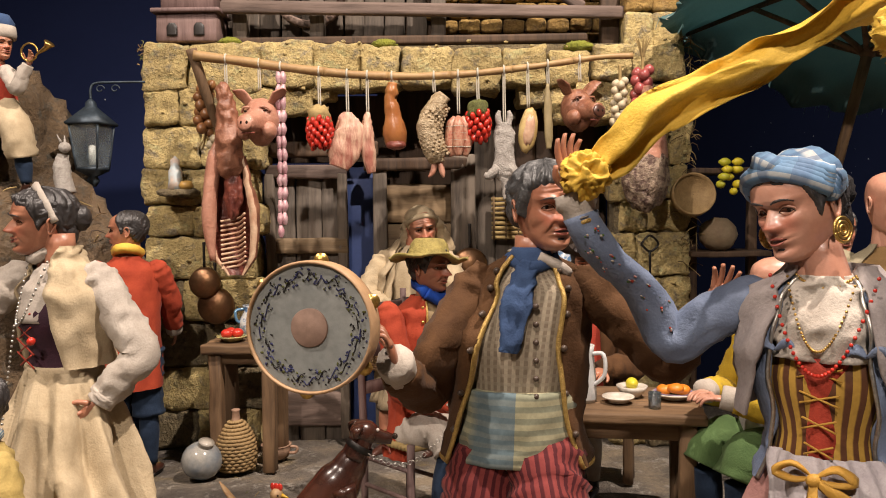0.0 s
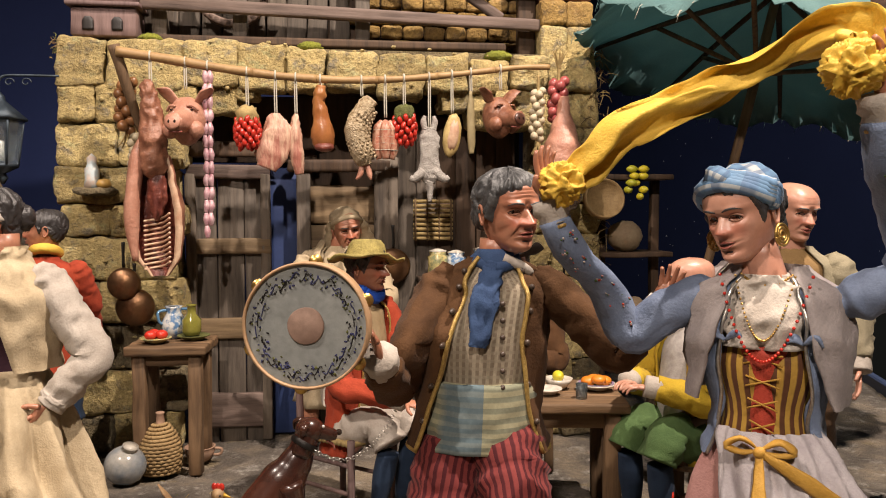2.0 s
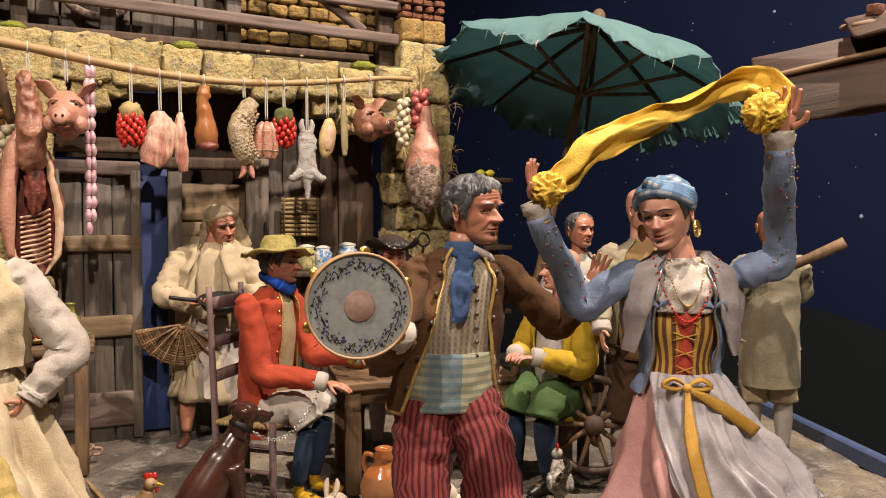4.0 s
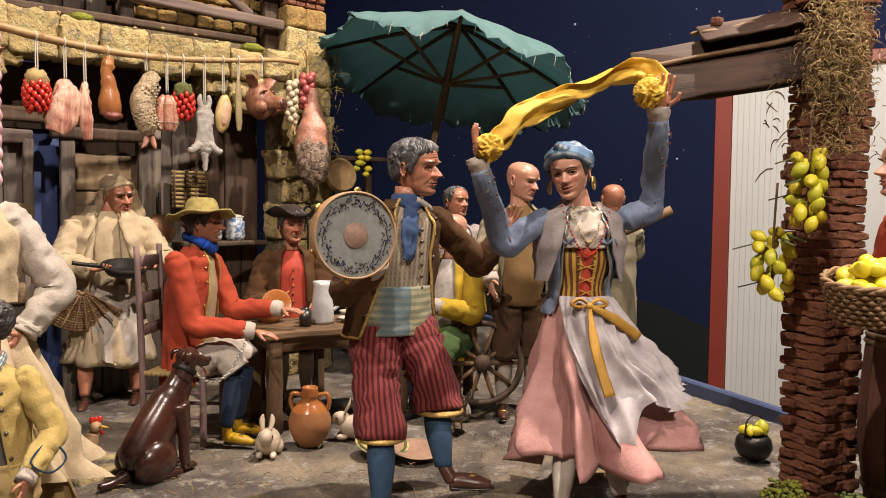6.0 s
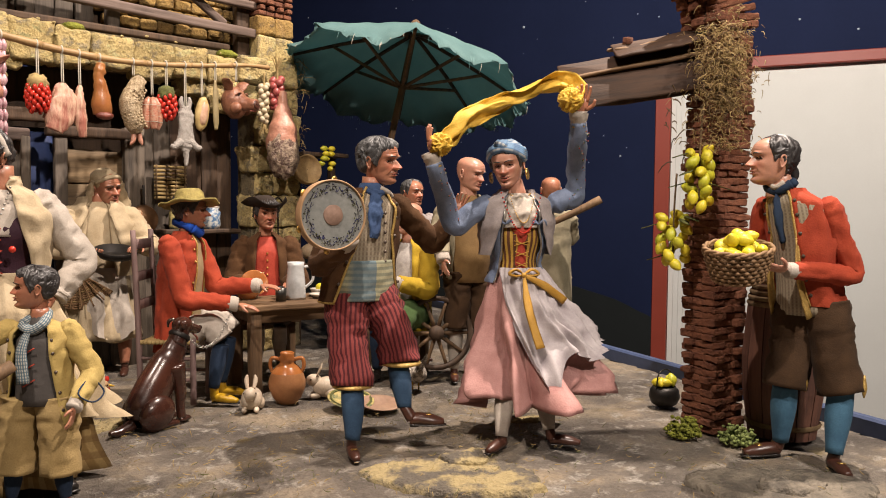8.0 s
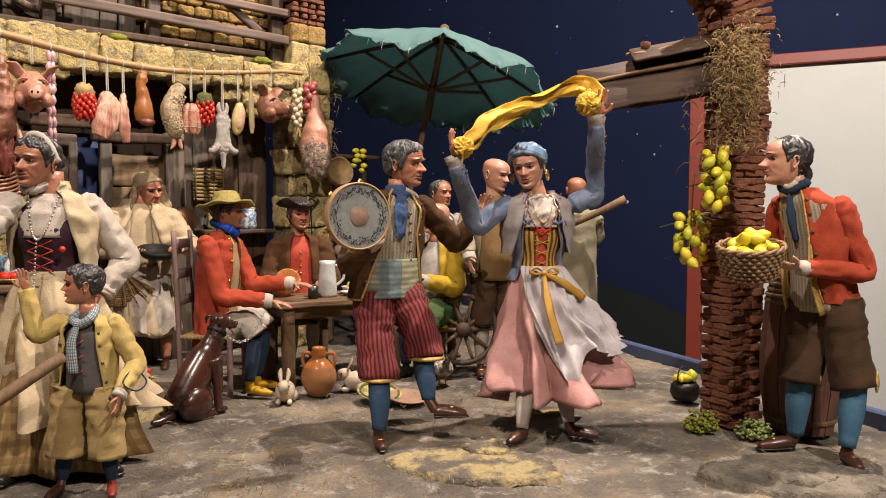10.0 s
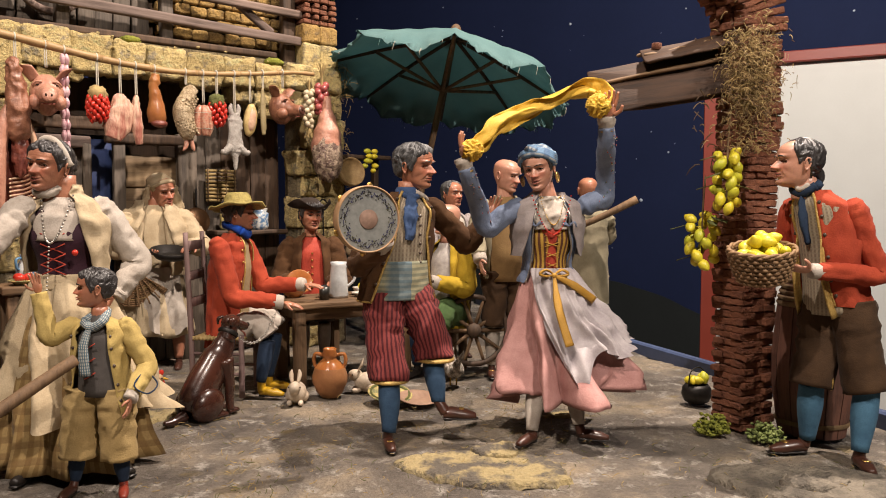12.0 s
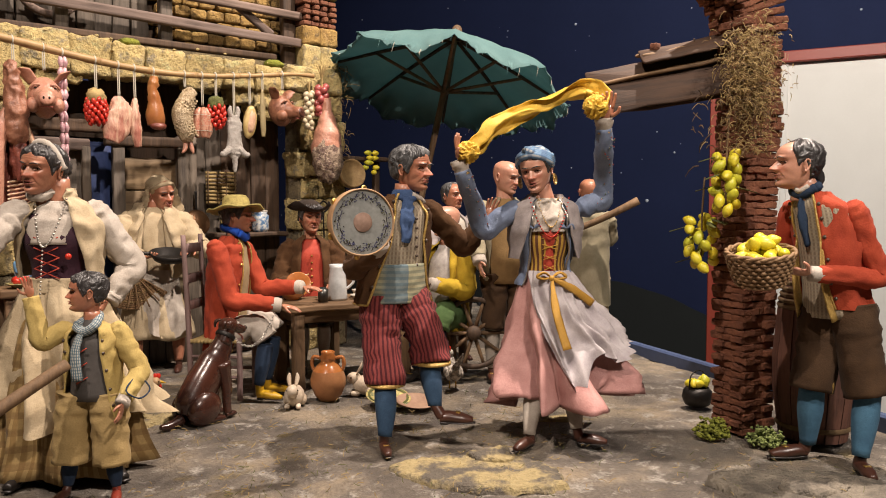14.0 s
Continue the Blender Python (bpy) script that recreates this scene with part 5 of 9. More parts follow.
    sh.tube([at(-0.30, 0.56, 0.80), at(-0.12, 0.64, 0.98), at(0.12, 0.56, 1.06), at(0.30, 0.38, 1.0)], [0.003, 0.0062, 0.0055, 0.003], TURBAN, 12, 10, 0.0008)
    for s in (-1, 1):
        cc = at(0.86 * s, 0.06, -0.52)
        for ring in (0.0062, 0.0042, 0.0022):
            sh.tube([cc + rot @ V((0.0006 * s, ring * math.cos(a), ring * math.sin(a))) for a in [i * math.pi / 6 for i in range(13)]], 0.0009, GOLD, 6, 26)
        for i in range(8):
            a = i * math.pi / 4
            sh.tube([cc, cc + rot @ V((0, 0.0062 * math.cos(a), 0.0062 * math.sin(a)))], 0.0005, GOLD, 5)
        sh.ball(at(0.84 * s, 0.04, -0.3), 0.0014, GOLD, None, 8, 6)
    # skirt, apron, legs
    skirt(sh, (0.291, 0.552, 0.205), (0.308, 0.542, 0.047), 0.025, 0.079, PINK, 9, 0.30, 150, 30, 1.0, right=R, flare=0.8, lift=0.026)
    # silk apron swung aside, its hem gathered to a point
    outer, inner = [], []
    for i in range(34):
        t = i / 33
        ro, ri = [], []
        for j in range(61):
            u = j / 60
            th = radians((142 - 50 * t) * (1 - u) + (10 + 4 * t) * u)
            drop = .104 + .032 * bell(u, .12, .16) - .006 * u + .008 * math.sin(11 * u + 1)
            z = .207 - drop * t
            q = V((u * 3.1, t * 2.2, 4.0))
            ph = 7.5 * math.pi * u + 3.2 * noise.noise(q * .8) + 1.5 * t
            fold = (.5 - abs(math.sin(ph))) * .9 + noise.noise(q * 2.3) * .8 + .25 * noise.noise(q * 5.1)
            rad = .0275 + .047 * t ** .85 + .0035 + (.0030 + .0105 * t) * fold + .016 * t * t * t * bell(u, .75, .35)
            cc = V((.291 + .017 * t, .552 - .010 * t, 0))
            p = cc + R * math.cos(th) * rad + Fw * math.sin(th) * rad * .9 + V((0, 0, z + .004 * t * fold))
            ro.append(p)
            ri.append(p - (R * math.cos(th) + Fw * math.sin(th)) * .0014)
        outer.append(ro)
        inner.append(ri)
    sh.grid([o2 + i2[::-1] + [o2[0]] for o2, i2 in zip(outer, inner)], SILVER)
    calf(sh, (0.266, 0.543, 0.06), (0.254, 0.535, 0.014), 0.011, WHITE)
    calf(sh, (0.312, 0.525, 0.06), (0.309, 0.512, 0.018), 0.011, WHITE)
    shoe(sh, (0.254, 0.535, 0.017), (0.224, 0.527, 0.0), LEATHER, 0.036, False)
    shoe(sh, (0.309, 0.512, 0.02), (0.337, 0.486, 0.0), LEATHER, 0.038, False)
    lean_over(sh, (.028, .032), .0, .12, (((.190, .585, .345), .055), ((.337, .499, .395), .060)))
    return figurine(sh, "dancing_woman_figurine", "dancing woman figurine in blue turban, pink skirt and pale silk apron")


def lemon_seller():
    sh = Shape()
    R = V((0.25, 0.97, 0))
    Fw = V((-0.95, 0.2, 0)).normalized()
    R = V((0, 0, 1)).cross(Fw)
    c = lambda x, y, z: V((x, y, z))
    torso(sh, [(c(.486, .290, .165), 0.032, 0.032), (c(.480, .290, .20), 0.031, 0.030), (c(.474, .293, .25), 0.036, 0.030), (c(.463, .298, .285), 0.036, 0.024), (c(.455, .301, .303), 0.014, 0.014)], R, VEST, 28, front=Fw)
    coat = [(c(.490, .289, .176), 0.038, 0.036, 38), (c(.480, .289, .205), 0.034, 0.033, 32), (c(.474, .292, .25), 0.037, 0.032, 28), (c(.465, .297, .285), 0.036, 0.026, 26), (c(.456, .301, .304), 0.017, 0.017, 40)]
    o = torso(sh, coat, R, REDCOAT, 44, 0.0032, 40, Fw, 0.002, 2.0, 7)
    for j in (0, -1):
        sh.tube([row[j] for row in o[::3]], 0.0015, GOLDTRIM, 6)
        sh.tube([o[14][j], o[7][j] + Fw * 0.004, o[0][j] + V((0, 0, -0.012))], [0.002, 0.006, 0.006], GOLDTRIM, 8, 10, 0.0008, 1, 0.3)
        buttons(sh, [o[i][1 if j == 0 else -2] for i in range(3, 26, 4)], 0.0022)
    # both arms hold the basket
    d = arm(sh, (.472, .262, .284), (.492, .245, .212), (.428, .275, .216), 0.0118, REDCOAT, WHITE, 3.0, 0.16)
    hand(sh, V((.428, .275, .216)) + d * 0.01, (-0.8, 0.35, 0.15), (0.1, 0.4, 0.9), 0.021, SKIN_PALE, 0.25, 0.2, 1)
    d = arm(sh, (.470, .335, .284), (.470, .350, .215), (.420, .325, .213), 0.0118, REDCOAT, WHITE, 8.0, 0.16)
    hand(sh, V((.420, .325, .213)) + d * 0.008, (-0.8, -0.2, 0.1), (0.1, -0.2, 0.9), 0.021, SKIN_PALE, 0.3, 0.2, -1)
    sh.tube([(.456, .302, .296), (.447, .306, .318)], [0.0125, 0.011], SKIN_PALE, 14)
    sh.tube([(.445, .29, .308), (.438, .303, .300), (.447, .318, .306), (.466, .305, .312), (.447, .289, .308)], 0.0048, NAVY, 10, 20, 0.001)
    sh.tube([(.440, .303, .302), (.438, .300, .275), (.446, .297, .245)], [0.004, 0.008, 0.006], NAVY, 10, 12, 0.001, 1, 0.4)
    sh.tube([(.440, .296, .310), (.434, .303, .304), (.441, .312, .309)], 0.0028, WHITE, 8)
    head(sh, (.443, .311, .333), (-0.80, 0.60, .03), 0.0265, SKIN_PALE, HAIR, "receding", 0, 1.1, age=.7)
    sh.tube([(.463, .303, .330), (.468, .300, .318), (.464, .301, .308)], [0.006, 0.005, 0.002], HAIR, 10, 10, 0.001)
    leg(sh, (.488, .272, .178), (.488, .262, .13), (.490, .251, .082), 0.025, 0.0225, BROWNBREECH, 2.0, 0.1)
    leg(sh, (.484, .300, .178), (.476, .301, .13), (.467, .303, .082), 0.025, 0.0225, BROWNBREECH, 5.0, 0.1)
    calf(sh, (.489, .251, .084), (.474, .249, .018), 0.0135, TEALSTOCK)
    calf(sh, (.468, .303, .084), (.474, .310, .018), 0.0135, TEALSTOCK)
    for q in ((.494, .229, .09), (.470, .281, .09)):
        sh.tube([V(q) + V((0, 0, -0.01)), V(q), V(q) + V((0, 0, 0.014))], [0.001, 0.003, 0.001], GOLDTRIM, 8)
    shoe(sh, (.474, .248, .02), (.455, .222, 0.0), LEATHER, 0.04)
    shoe(sh, (.474, .311, .02), (.436, .335, 0.0), LEATHER, 0.044)
    ob = figurine(sh, "lemon_seller_figurine", "lemon seller figurine in red jacket, brown breeches and blue stockings")
    ob.matrix_world = Matrix.Translation((.020, .018, 0))
    return ob


def pleading_woman():
    sh = Shape()
    Fw = V((-0.55, -0.83, 0))
    R = V((0, 0, 1)).cross(Fw)
    B = V((-0.222, 0.757, 0))
    c = lambda z, k=0.0: B + V((0, 0, z)) + Fw * k
    torso(sh, [(c(.20), .030, .026), (c(.222), .029, .025), (c(.25, .003), .036, .030), (c(.275), .035, .024), (c(.292), .015, .014)], R, DARKBODICE, 28, front=Fw)
    torso(sh, [(c(.248, .002), .031, .0315), (c(.272, .001), .034, .0265), (c(.286), .026, .019), (c(.294), .014, .013)], R, WHITE, 40, .0018, front=Fw, k=6)
    for i in range(4):
        z = .212 + .011 * i
        for s in (-1, 1):
            sh.tube([c(z, .029) - R * .013 * s, c(z + .011, .031) + R * .013 * s], .0007, REDCLOTH, 5)
    shawl = [(c(.212, -.002), .043, .036, 60), (c(.24, -.002), .046, .037, 48), (c(.268), .046, .032, 36), (c(.288), .034, .022, 34), (c(.299), .0175, .0175, 40), (c(.308, -.001), .0150, .0150, 60)]
    o = torso(sh, shawl, R, LINEN, 40, .003, 45, Fw, .0025, 5.0, 6)
    sh.ball(c(.236, .036) + R * .026, .0034, TOMATO, None, 8, 6)
    for i in range(34):
        t = -1 + 2 * i / 33
        sh.ball(c(.246 + .05 * t * t, .036 - .018 * t * t) + R * t * .017, .0013, SILVERM, None, 6, 4)
    for i in range(24):
        sh.ball(c(.246 - .004 * i, .038 + .0006 * i), .0012, SILVERM, None, 6, 4)
    d = arm(sh, (-.187, .752, .282), (-.150, .748, .222), (-.176, .735, .187), .0145, WHITE, None, 1.0, .19)
    sh.tube([V((-.176, .735, .187)) - d * .004, V((-.176, .735, .187)) + d * .004], [.011, .0105], WHITE, 16, 5, .001, 4)
    hand(sh, V((-.176, .735, .187)) + d * .004, (-.6, -.35, -.6), (-.5, .6, .3), .0205, SKIN, .25, .25, 1)
    d = arm(sh, (-.262, .762, .282), (-.300, .742, .242), (-.330, .712, .248), .0145, WHITE, None, 4.0, .19)
    hand(sh, V((-.330, .712, .248)), (-.8, -.6, .1), (0, 0, 1), .0205, SKIN, .25, .25, -1)
    sh.tube([c(.288), c(.318)], [.0125, .0115], SKIN, 14)
    at, rot = head(sh, (-.2365, .757, .327), (-.74, -.67, -.04), .0265, SKIN, HAIR, "bun", -6, .95, age=.7, smile=.7)
    sh.tube([at(-.86, -.2, .1), at(-.5, .1, .92), at(0, .15, 1.16), at(.5, .1, .92), at(.86, -.2, .1)], .0034, WHITE, 8, 20, .0006, 2, .5)
    sh.tube([at(-.50, -.1, -.80), at(-.28, .32, -1.06), at(.28, .32, -1.06), at(.50, -.1, -.80)], .0042, WHITE, 12, 24, .0012, 2)
    skirt(sh, c(.205), V((-.219, .750, .008)), .030, .086, SKIRTCHECK, 9, .16, 84, 16, 2.0, right=R, lift=.004)
    skirt(sh, c(.207), V((-.212, .745, .066)), .033, .084, LINEN, 10, .24, 130, 24, 8.0, (-75, 165), R, .8, .034)
    torso(sh, [(c(.196), .034, .030), (c(.204), .0335, .0295), (c(.212), .032, .028)], R, LINEN, 30, .001, front=Fw)
    shoe(sh, (-.262, .742, .02), (-.285, .702, 0), BLACKLEATHER, .045, False)
    shoe(sh, (-.19, .705, .02), (-.175, .672, 0), BLACKLEATHER, .045, False)
    return figurine(sh, "pleading_woman_figurine", "grey-haired woman figurine in cream linen shawl and apron")


def yellow_boy():
    sh = Shape()
    Fw = V((-0.65, -0.75, 0)).normalized()
    R = V((0, 0, 1)).cross(Fw)
    B = V((-.210, .642, 0))
    c = lambda z, k=0.0: B + V((0, 0, z)) + Fw * k
    torso(sh, [(c(.100), .0225, .018), (c(.13), .021, .0175), (c(.155), .022, .017), (c(.172), .012, .010), (c(.182), .007, .007)], R, surface("grey_vest", (.10, .09, .085), (.05, .045, .04), .8), 24, front=Fw)
    coat = [(c(.084, -.003), .031, .027, 58), (c(.112, -.002), .0275, .0235, 50), (c(.145), .027, .022, 40), (c(.165), .0265, .019, 36), (c(.177), .0115, .0115, 45)]
    o = torso(sh, coat, R, YELLOWCOAT, 40, .0026, 45, Fw, .0016, 6.0, 7)
    for j in (1, -2):
        buttons(sh, [o[i][j] for i in range(3, 22, 4)], .0017)
    for i in range(3):
        sh.tube([c(.118 + .014 * i, .019) - R * .006, c(.125 + .014 * i, .020) + R * .006], .0006, REDCLOTH, 5)
    d = arm(sh, V((-.231, .655, .167)), V((-.254, .650, .160)), V((-.262, .655, .202)), .0092, YELLOWCOAT, None, 2.0)
    hand(sh, V((-.262, .655, .202)), (-.15, .1, 1), (-.4, -.8, 0), .0135, SKIN, .3, .3, 1)
    d = arm(sh, V((-.188, .630, .167)), V((-.172, .617, .128)), V((-.190, .598, .106)), .0095, YELLOWCOAT, WHITE, 4.0)
    hand(sh, V((-.190, .598, .106)) + d * .005, (-.25, -.3, -.9), (-.6, .4, 0), .0135, SKIN, .45, .2, 1)
    sh.tube([V((-.176, .607, .126)), V((-.166, .602, .112)), V((-.178, .590, .106)), V((-.190, .592, .115)), V((-.176, .607, .126))], .0008, NAVY, 6, 20)
    sh.tube([c(.172), c(.186)], [.0085, .0075], SKIN, 12)
    sh.tube([c(.172, .011) - R * .010, c(.168, .015), c(.174, .011) + R * .010, c(.182, -.010), c(.173, .011) - R * .010], .0042, CHECK, 10, 20, .0008)
    sh.tube([c(.170, .016), c(.150, .023) - R * .004, c(.122, .024) - R * .002], [.003, .005, .006], CHECK, 10, 12, .0008, 1, .4, side=R)
    head(sh, (-.2135, .645, .204), (-.97, .12, .0), .0185, SKIN, HAIR, "short", 0, .8, age=.1)
    leg(sh, (-.224, .652, .106), (-.228, .655, .07), (-.230, .655, .037), .0165, .0165, TANCLOTH, 1.0)
    leg(sh, (-.198, .636, .106), (-.197, .634, .07), (-.196, .633, .035), .0165, .0165, TANCLOTH, 3.0)
    calf(sh, (-.231, .657, .038), (-.233, .659, .012), .0075, NAVY)
    calf(sh, (-.195, .633, .036), (-.193, .632, .012), .0075, NAVY)
    shoe(sh, (-.233, .659, .014), (-.252, .638, 0), LEATHER, .026, False)
    shoe(sh, (-.193, .632, .014), (-.199, .606, 0), surface("red_leather", (.22, .035, .02), None, .35), .026, False)
    return figurine(sh, "boy_figurine", "dark-haired boy figurine in straw-yellow coat and checked neckcloth")


def old_cook():
    sh = Shape()
    Fw = V((-.25, -.97, 0))
    R = V((0, 0, 1)).cross(Fw)
    B = V((-.012, 1.185, 0))
    c = lambda z, k=0.0: B + V((0, 0, z)) + Fw * k
    torso(sh, [(c(.165), .036, .030), (c(.20), .036, .032), (c(.235), .040, .030), (c(.262), .036, .024), (c(.28), .014, .013)], R, LINEN, 32, .002, front=Fw)
    o = torso(sh, [(c(.160, -.002), .052, .042, 30), (c(.21), .051, .041, 24), (c(.245), .051, .037, 20), (c(.266), .036, .028, 25), (c(.278), .020, .019, 38)], R, LINEN, 36, .004, 30, Fw, .003, 3.0, 6)
    torso(sh, [(c(.205, -.002), .060, .048, 34), (c(.240), .058, .045, 24), (c(.266), .043, .034, 20), (c(.288, -.004), .026, .024, 42)], R, LINEN, 44, .005, 30, Fw, .003, 7.0, 8)
    d = arm(sh, (-.055, 1.190, .258), (-.078, 1.165, .208), (-.045, 1.138, .198), .017, LINEN, None, 1.0, .2)
    hand(sh, V((-.045, 1.138, .198)), (.6, -.6, .0), (.2, -.2, .9), .02, SKIN, .6, .2, 1)
    d = arm(sh, (.032, 1.175, .258), (.056, 1.145, .210), (.034, 1.118, .210), .017, LINEN, None, 5.0, .2)
    hand(sh, V((.034, 1.118, .210)), (-.6, -.5, -.1), (-.3, 0, -.9), .02, SKIN, .5, .2, -1)
    sh.tube([c(.27), c(.295)], [.013, .012], SKIN, 12)
    at, rot = head(sh, (.000, 1.178, .302), (.30, -.95, -.16), .0268, SKIN, HAIR_GREY, "bald", 8, 1.15, age=1.6, smile=1.0)
    sh.ball(at(0, -.24, .42), (.0225, .0240, .0205), LINEN, rot, 24, 18, lambda q: q * (1 + .05 * math.sin(9 * q.z + 4 * q.x) + .05 * noise.noise(q * 3)))
    sh.tube([at(-.74, -.02, .52), at(-.84, -.12, .1), at(-.95, -.3, -.45), at(-1.15, -.3, -1.1), at(-1.3, -.1, -1.5)], [.004, .008, .010, .012, .008], LINEN, 18, 22, .0025, 1, .6)
    sh.tube([at(.74, -.1, .5), at(.80, -.25, .1), at(.82, -.4, -.45), at(.95, -.4, -1.1)], [.004, .006, .008, .008], LINEN, 18, 18, .0022, 1, .6)
    sh.tube([at(-.74, .1, .42), at(-.46, .52, .68), at(0, .66, .80), at(.46, .52, .68), at(.74, .1, .42)], .0036, LINEN, 12, 18, .0008, 2)
    skirt(sh, c(.172), c(.058), .042, .062, LINEN, 9, .1, 60, 12, 3.0, right=R, lift=.01)
    skirt(sh, c(.174), c(.068), .045, .064, WHITE, 7, .12, 40, 12, 6.0, (35, 120), R, lift=.02)
    for x in (-.052, .018):
        calf(sh, (x + .003, 1.165, .062), (x, 1.156, .016), .0105, SKIN)
        shoe(sh, (x, 1.156, .018), (x - .012, 1.126, -.002), LEATHER, .035, False)
    ob = figurine(sh, "old_cook_figurine", "old cook figurine in cream linen hood and apron")
    ob.matrix_world = Matrix.Translation((.006, .042, -.003)) @ Matrix.Scale(1.03, 4)
    return ob


def straw_hat_man():
    sh = Shape()
    Fw = V((.80, -.60, 0))
    R = V((0, 0, 1)).cross(Fw)
    B = V((.036, .985, 0))
    c = lambda z, k=0.0, s=0.0: B + V((0, 0, z)) + Fw * k + R * s
    torso(sh, [(c(.095), .028, .026), (c(.14), .027, .026), (c(.19, .003), .032, .027), (c(.222, .004), .030, .022), (c(.242, .006), .012, .012)], R, surface("buff_waistcoat", (.40, .30, .17), (.28, .2, .1), .8, 60), 28, front=Fw)
    o = torso(sh, [(c(.070, -.006), .036, .032, 55), (c(.11, -.004), .034, .032, 45), (c(.155, -.002), .034, .032, 38), (c(.20, .001), .038, .032, 32), (c(.226, .003), .035, .025, 30), (c(.243, .006), .015, .015, 40)], R, REDCOAT, 44, .0034, 40, Fw, .002, 2.0, 6)
    for j in (0, -1):
        sh.tube([row[j] for row in o[::4]], .0012, GOLDTRIM, 6)
        buttons(sh, [o[i][1 if j == 0 else -2] for i in range(6, 28, 4)], .002, GOLD)
    for s, e, w in (((.006, .952, .226), (.022, .935, .150), (.078, .912, .142)), ((.064, 1.008, .226), (.088, .985, .160), (.128, .945, .162))):
        d = arm(sh, s, e, w, .0145, REDCOAT, WHITE, s[0] * 90, .12)
        sh.tube([V(w), V(w) + d * .012], [.0095, .009], WHITE, 14)
        hand(sh, V(w) + d * .012, d + V((0, 0, -.1)), (0, .2, -1), .02, SKIN, .3, .2, 1)
    sh.tube([c(.238, .006), c(.262, .010)], [.0115, .0105], SKIN_DARK, 12)
    sh.tube([c(.247, .020, -.012), c(.240, .026), c(.247, .018, .013), c(.256, -.008), c(.247, .020, -.012)], .006, BRIGHTBLUE, 10, 22, .001)
    at, rot = head(sh, c(.272, .013), (.88, -.47, -.05), .0245, SKIN_DARK, HAIR, "short", 0, 1.25, age=1.3)
    first = len(sh.v)
    sh.lathe(at(0, -.1, .42), [(.006, .0215), (.016, .021), (.020, .016), (.0225, .006), (.024, .002), (.036, -.002), (.043, .0005), (.043, .0025), (.036, .0005), (.0245, .004)], STRAWHAT, 40, rot @ turn(6, -7, 0), (True, False), .10)
    for i in range(first, len(sh.v)):
        q = V(sh.v[i]) - at(0, -.1, .42)
        far = max(0, math.hypot(q.x, q.y) - .024) / .019
        sh.v[i] = tuple(V(sh.v[i]) + V((0, 0, far * (.009 * noise.noise(V((q.x * 45, q.y * 45, 3))) - .002))))
    # seated legs
    for s, kz in ((-.018, .112), (.016, .116)):
        leg(sh, c(.098, .0, s), c(kz - .002, .045, s * 1.1), c(kz - .022, .064, s * 1.15), .0205, .0165, WHITE, s * 200)
        calf(sh, c(kz - .03, .062, s * 1.15), c(.022, .052, s * 1.2), .0115, NAVY)
        shoe(sh, c(.022, .052, s * 1.2), c(.0, .090, s * 1.5), YELLOWLEATHER, .04)
    lean_over(sh, (.006, .012), 0, .15)
    return figurine(sh, "straw_hat_man_figurine", "seated man figurine in straw hat, red coat and yellow shoes")


